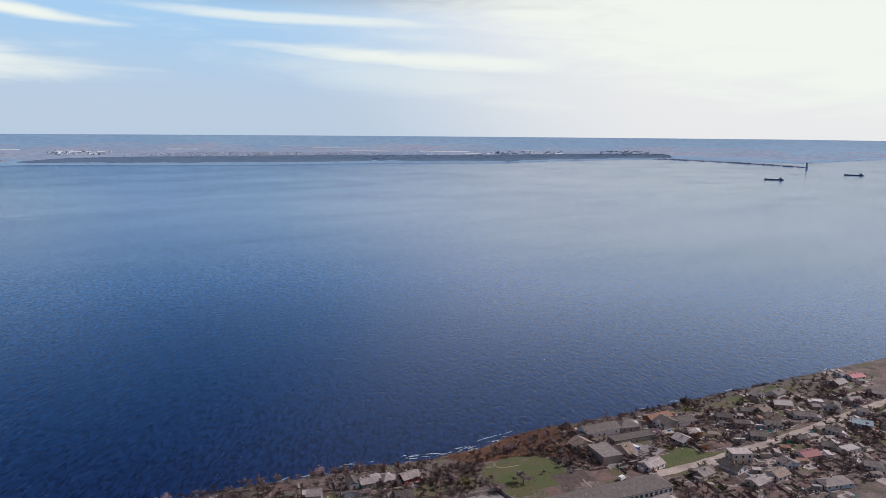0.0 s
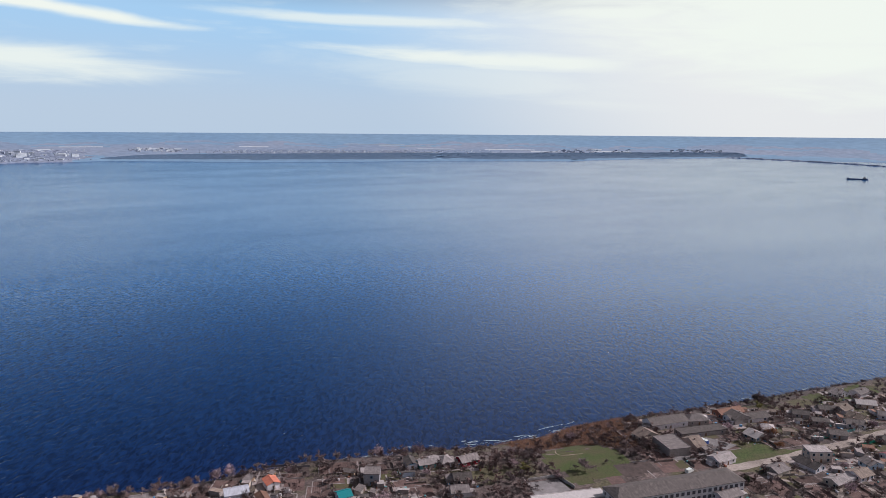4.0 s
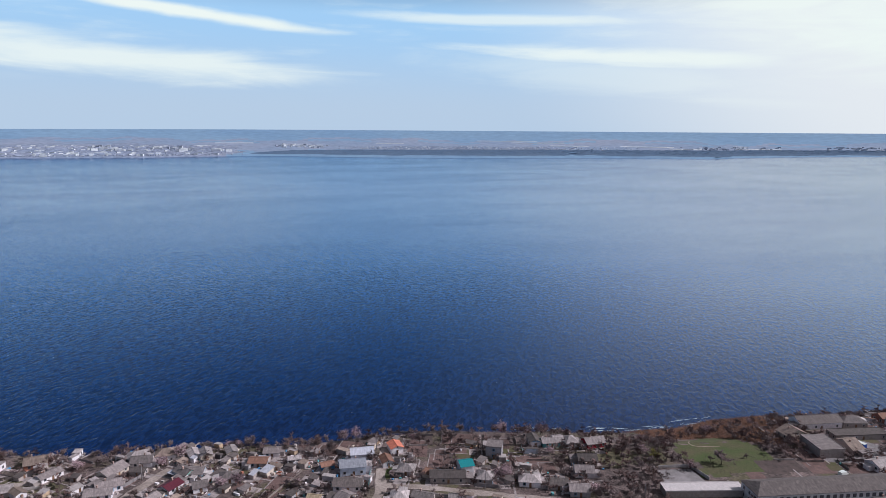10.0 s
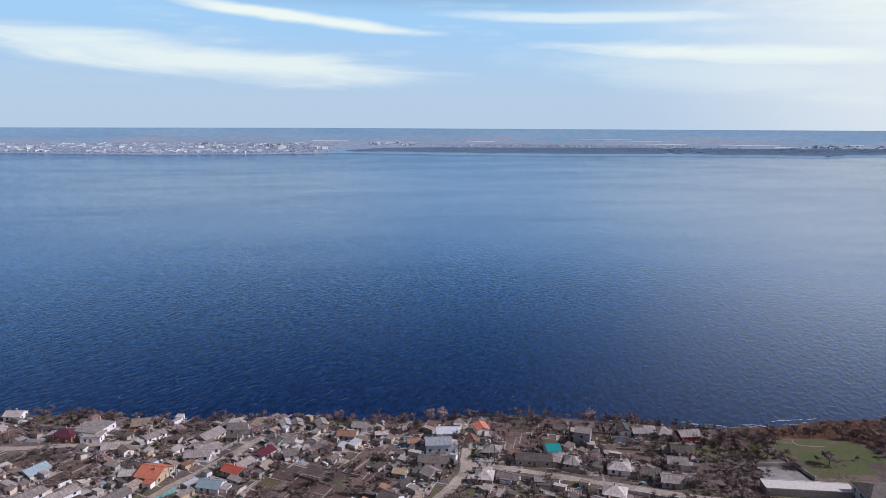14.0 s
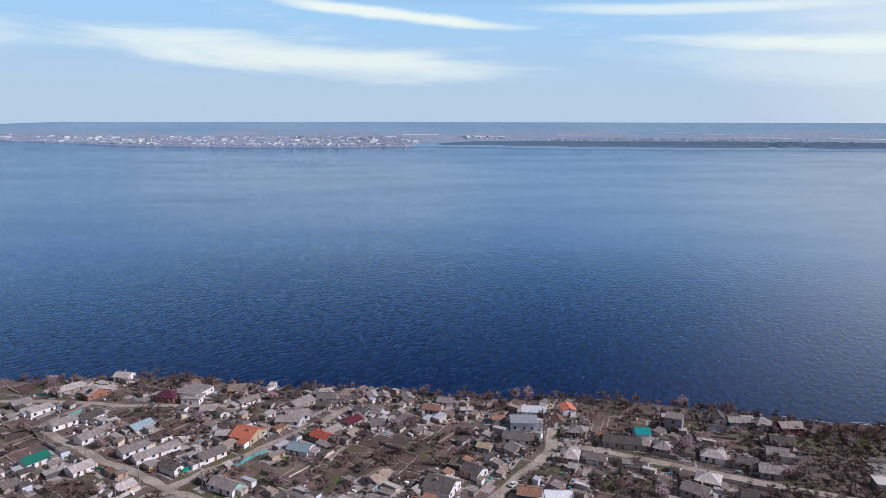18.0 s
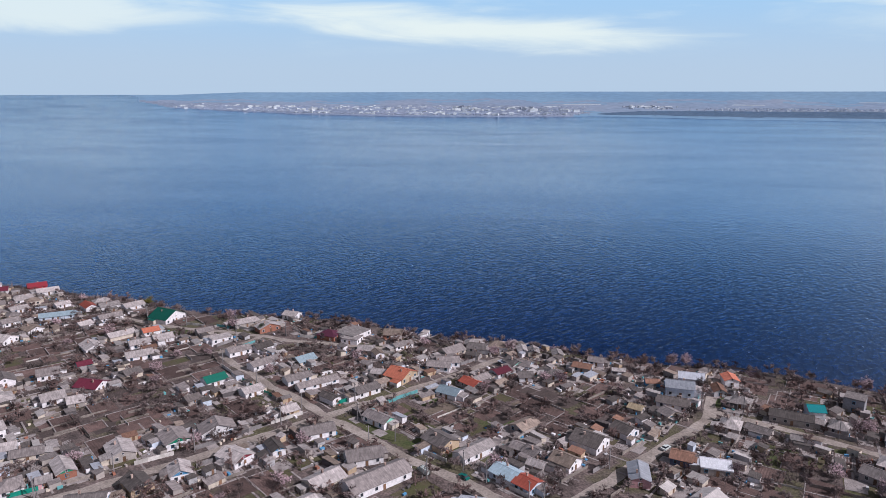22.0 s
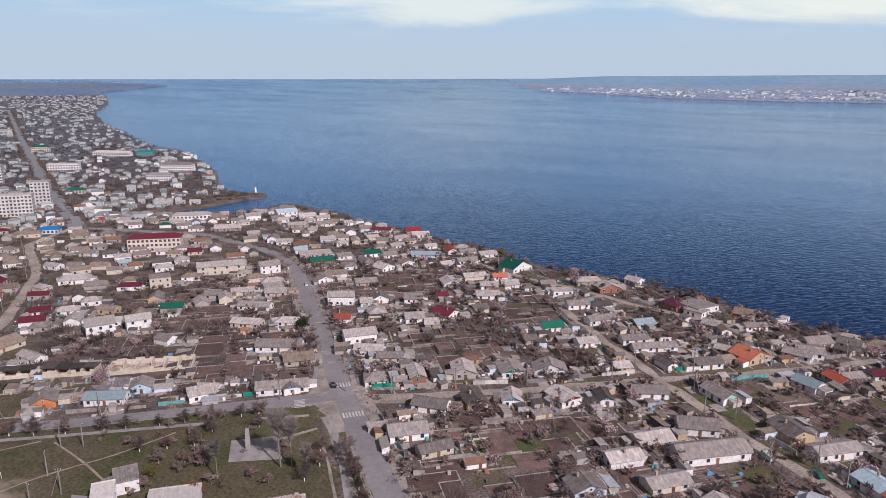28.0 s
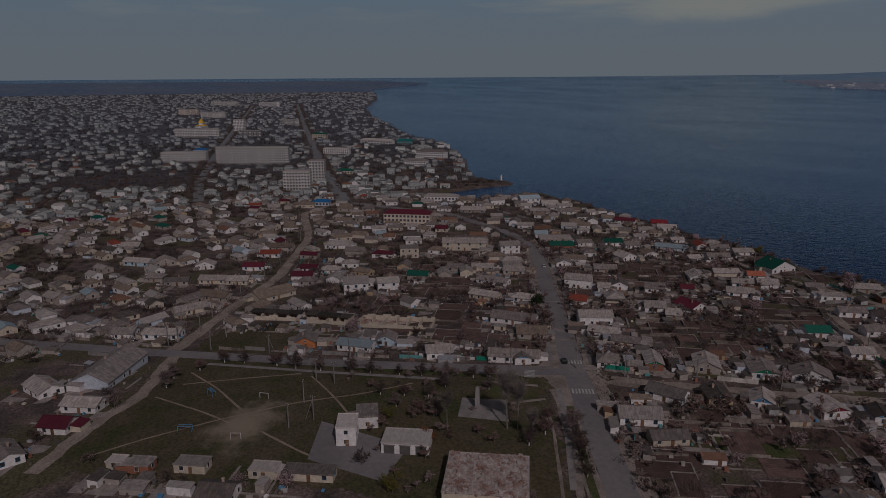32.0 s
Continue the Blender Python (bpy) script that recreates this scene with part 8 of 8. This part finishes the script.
PLOTS = []
rg = random.Random(33)
tries = 0
while len(PLOTS) < 240 and tries < 5000:
    tries += 1
    x, y = rg.uniform(-400, 330), rg.uniform(95, 335)
    if math.hypot(x, y) < 110 or (x > 60 and y < 235) or (x > -50 and y < 150):
        continue
    L, D = rg.uniform(8, 17), rg.uniform(6, 11)
    r = 0.5 * min(L, D)
    head = np.interp(x, [-300, -120, 0, 100], [60, 62, 72, 88]) + rg.choice((0, 90))
    if street_gap(x, y) < 4 + L / 2 or not free(x, y, r * 0.9) or inside(PARK, x, y) or inside(MEADOW, x, y) or inside(OPEN, x, y):
        continue
    if float(coast_side(np.array([x]), np.array([y]))[0]) < 25 or any((x - a) ** 2 + (y - b) ** 2 < (r + c) ** 2 for a, b, c in PLOTS):
        continue
    garden(x, y, float(head), L, D)


# the mosaic of parcels: dug, fallow and grassy plots with low fences and hedges on their bounds
M_PLOT_RED = material("red_brown_soil", (0.165, 0.109, 0.096), 0.97, (0.112, 0.075, 0.067), 0.35, 0.3, 0.05)
M_PLOT_DARK = material("damp_soil", (0.096, 0.073, 0.066), 0.97, (0.064, 0.050, 0.046), 0.35, 0.3, 0.05)
M_PLOT_TAN = material("dry_grass", (0.19, 0.15, 0.118), 0.97, (0.12, 0.098, 0.072), 0.3, 0.35, 0.05)
M_PLOT_OLIVE = material("thin_grass", (0.082, 0.082, 0.036), 0.97, (0.10, 0.082, 0.052), 0.25, 0.35, 0.05)
PLOT_MATS = [M_PLOT_RED] * 5 + [M_PLOT_DARK] * 6 + [M_PLOT_TAN] + [M_PLOT_OLIVE] * 3
parcels, bounds, hedge = Heap(), Heap(), []
rp = random.Random(91)
for heading, x0, x1, U, W in ((62, -480, -20, 15.0, 10.5), (84, -20, 470, 14.0, 11.0)):
    ca, sa = math.cos(radians(heading)), math.sin(radians(heading))
    for i in range(-45, 45):
        for j in range(-55, 55):
            u, w = i * U + rp.uniform(-2, 2), j * W + rp.uniform(-1.5, 1.5)
            a, b = U * rp.uniform(0.34, 0.5), W * rp.uniform(0.36, 0.5)
            roll = rp.random(), rp.random(), rp.random()
            mat = rp.choice(PLOT_MATS)
            x, y = u * ca - w * sa, u * sa + w * ca
            if not (x0 < x < x1 and 60 < y < 345) or math.hypot(x, y) < 110 or (x > 60 and y < 225) or (x > -50 and y < 150):
                continue
            if street_gap(x, y) < 7.5 or inside(JUNCTION, x, y) or inside(PARK, x, y) or inside(MEADOW, x, y) or inside(OPEN, x, y) or float(coast_side(np.array([x]), np.array([y]))[0]) < np.interp(x, [30, 120], [27, 66]):
                continue
            q = [(x + p * a * ca - r * b * sa, y + p * a * sa + r * b * ca) for p, r in ((-1, -1), (1, -1), (1, 1), (-1, 1))]
            if roll[0] < 0.72:
                z = rp.uniform(0.025, 0.05)
                parcels.add([(X + rp.uniform(-0.5, 0.5), Y + rp.uniform(-0.5, 0.5), ground_at(X, Y) + z) for X, Y in q], [(0, 1, 2, 3)], mat)
            for k in ((0, 1), (1, 2)):
                if rp.random() > 0.42:
                    continue
                (ax, ay), (bx, by) = q[k[0]], q[k[1]]
                d = math.hypot(bx - ax, by - ay)
                n = max(2, int(d / 2.6))
                if not (free(ax, ay, -1) and free(bx, by, -1)) or street_gap(ax, ay) < 5 or street_gap(bx, by) < 5:
                    continue
                if rp.random() < 0.4:
                    hedge += [(ax + (bx - ax) * (t + rp.random()) / (n * 2), ay + (by - ay) * (t + rp.random()) / (n * 2)) for t in range(n * 2)]
                    continue
                m = pose(ax, ay, ground_at(ax, ay), 0, 0, math.degrees(math.atan2(by - ay, bx - ax)))
                h, fm = rp.choice(((0.9, M_FENCE), (1.2, M_FENCE), (1.1, M_CONCRETE), (0.8, M_FENCE_WHITE), (1.3, M_FENCE)))
                for t in range(n):
                    s0 = d * t / n
                    bounds.add([tuple(m @ Vector(p)) for p in box(s0 - 0.06, -0.07, -0.2, s0 + 0.06, 0.07, h + 0.1)], BOX, fm)
                    bounds.add([tuple(m @ Vector(p)) for p in box(s0 + 0.08, -0.03, 0.1, s0 + d / n - 0.08, 0.03, h + rp.uniform(-0.06, 0.06))], BOX, fm)
parcels.make("garden_parcels", "dug brown and grassy garden parcels", "gardens")
bounds.make("parcel_fences", "low weathered fences between the gardens", "fences")
brush("hedges", "bare brown hedges on the garden bounds", hedge, M_TWIG, 0.6, 1.8, 16, 0.5, 0.09)

# fences and walls along the streets and between plots
def fence(ax, ay, bx, by, style):
    d = math.hypot(bx - ax, by - ay)
    fc = new("fence")
    z = min(ground_at(ax, ay), ground_at(bx, by)) - 0.1
    fc.matrix_basis = pose(ax, ay, z, 0, 0, math.degrees(math.atan2(by - ay, bx - ax)))
    h, mat, thick, word = {"board": (1.5, M_FENCE, 0.05, "weathered grey board fence"), "white": (1.7, M_FENCE_WHITE, 0.14, "whitewashed garden wall"),
                           "green": (1.8, M_GREEN_PAINT, 0.06, "green painted metal fence"), "low": (1.1, M_FENCE, 0.04, "low wooden garden fence"),
                           "concrete": (1.8, M_CONCRETE, 0.12, "grey concrete panel fence"), "turq": (1.7, WALL["turq"], 0.06, "turquoise painted fence")}[style]
    n = max(1, round(d / 4.5))
    me = shared("panel", [(0.08, -thick / 2, 0.05, d / n - 0.08, thick / 2, h)], [mat])
    mp = shared("post", [(-0.09, -0.09, -0.3, 0.09, 0.09, h + 0.12)], [mat])
    for k in range(n):
        link("panel", me, fc, d / n * k, 0, 0)
        link("post", mp, fc, d / n * k, 0, 0)
    return tagged(fc, f"{word} beside the street" if style != "low" else f"{word} between plots", "fence", "fences")


rfn = random.Random(44)
for pts, width in zip(STREETS, (10, 10, 8, 5, 4.5, 6, 4.6, 5, 4.2, 4, 6, 4)):
    for side in (-1, 1):
        for (ax, ay), (bx, by) in zip(pts, pts[1:]):
            d = math.hypot(bx - ax, by - ay)
            run = rfn.uniform(0, 8)
            while run < d - 10:
                L = rfn.uniform(8, 14)
                off = (width / 2 + rfn.uniform(3.2, 4.6)) * side
                p = [(ax + (bx - ax) * t / d - (by - ay) / d * off, ay + (by - ay) * t / d + (bx - ax) / d * off) for t in (run, run + L)]
                run += L + rfn.choice((0.3, 4, 8))
                mx, my = (p[0][0] + p[1][0]) / 2, (p[0][1] + p[1][1]) / 2
                if mx < -560 or inside(PARK, mx, my) or inside(MEADOW, mx, my) or rfn.random() < 0.25:
                    continue
                if all(street_gap(*q) > width / 2 + 1.5 and free(*q, -1.5) for q in (p[0], p[1], (mx, my))):
                    fence(*p[0], *p[1], rfn.choice(("board", "board", "white", "white", "concrete", "concrete", "board", "board", "white", "green", "concrete", "board", "white", "turq")))
for x, y, r in PLOTS[:110]:
    a = radians(float(np.interp(x, [-300, -120, 0, 100], [60, 62, 72, 88])))
    L = rfn.uniform(9, 16)
    u = rfn.choice((-1, 1)) * (r + 2.5)
    cx, cy = x - math.sin(a) * u, y + math.cos(a) * u
    q = [(cx - math.cos(a) * L / 2, cy - math.sin(a) * L / 2), (cx + math.cos(a) * L / 2, cy + math.sin(a) * L / 2)]
    if all(street_gap(*w) > 3 and free(*w, -2) for w in q):
        fence(*q[0], *q[1], "low")
fence(-229.5, 96.5, -224.5, 105.5, "white"); fence(-224.3, 106, -222.3, 109.6, "green"); fence(-222, 110, -215.5, 122, "white")
fence(143, 292, 158, 291.5, "white"); fence(158.5, 291, 161.5, 279, "white")


# pale courtyards, garden paths and odds and ends round the houses, too many to count
M_WOOD = material("stacked_wood", (0.20, 0.165, 0.14), 0.95, (0.13, 0.105, 0.09), 1.5, 0.3)
yards, odds = Heap(), Heap()
ro = random.Random(55)
ODD_MATS = [M_WOOD, M_WOOD, WALL["white"], WALL["stone"], WALL["dark"], WALL["grey"], WALL["dark"], WALL["stone"], M_WOOD, WALL["blue"], WALL["turq"], ROOF["pale"], ROOF["grey"], WALL["cream"], WALL["brick"]]
for x, y, r in [q for q in TAKEN if q[0] > -420 and math.hypot(q[0], q[1]) > 105]:
    a = radians(float(np.interp(x, [-300, -120, 0, 100], [60, 62, 72, 88])))
    for _ in range(4 if x < -170 else 3):
        u, w = ro.uniform(-r - 3, r + 3), ro.uniform(-r - 3, r + 3)
        X, Y = x + math.cos(a) * u - math.sin(a) * w, y + math.sin(a) * u + math.cos(a) * w
        if street_gap(X, Y) < 5 or inside(OPEN, X, Y) or inside(JUNCTION, X, Y) or inside(PARK, X, Y) or float(coast_side(np.array([X]), np.array([Y]))[0]) < 20:
            continue
        L, D = (ro.uniform(1.5, 4), ro.uniform(1.5, 3.5)) if ro.random() < 0.6 else (ro.uniform(6, 11), 0.35)
        m = pose(X, Y, ground_at(X, Y) + 0.02, 0, 0, math.degrees(a) + ro.choice((0, 90)))
        yards.add([tuple(m @ Vector(p)) for p in box(-L, -D, -0.3, L, D, 0.06 + ro.uniform(0, 0.05))], BOX, M_YARD)
    for _ in range(7):
        b, d = ro.uniform(0, 6.283), r + ro.uniform(-0.5, 6)
        X, Y = x + d * math.cos(b), y + d * math.sin(b)
        if street_gap(X, Y) < 4 or inside(OPEN, X, Y) or inside(PARK, X, Y) or float(coast_side(np.array([X]), np.array([Y]))[0]) < 16 or not free(X, Y, -1.0):
            continue
        L, D, h = ro.uniform(0.2, 0.9), ro.uniform(0.2, 0.6), ro.uniform(0.3, 1.1)
        m = pose(X, Y, ground_at(X, Y), ro.uniform(-4, 4), ro.uniform(-4, 4), math.degrees(a) + ro.choice((0, 90)) + ro.uniform(-9, 9))
        odds.add([tuple(m @ Vector(p)) for p in box(-L, -D, -0.2, L, D, h)], BOX, ro.choice(ODD_MATS))
yards.make("courtyards", "pale concrete courtyards and garden paths", "paving")
odds.make("yard_clutter", "stacked wood, barrels and boxes in the yards", "clutter")
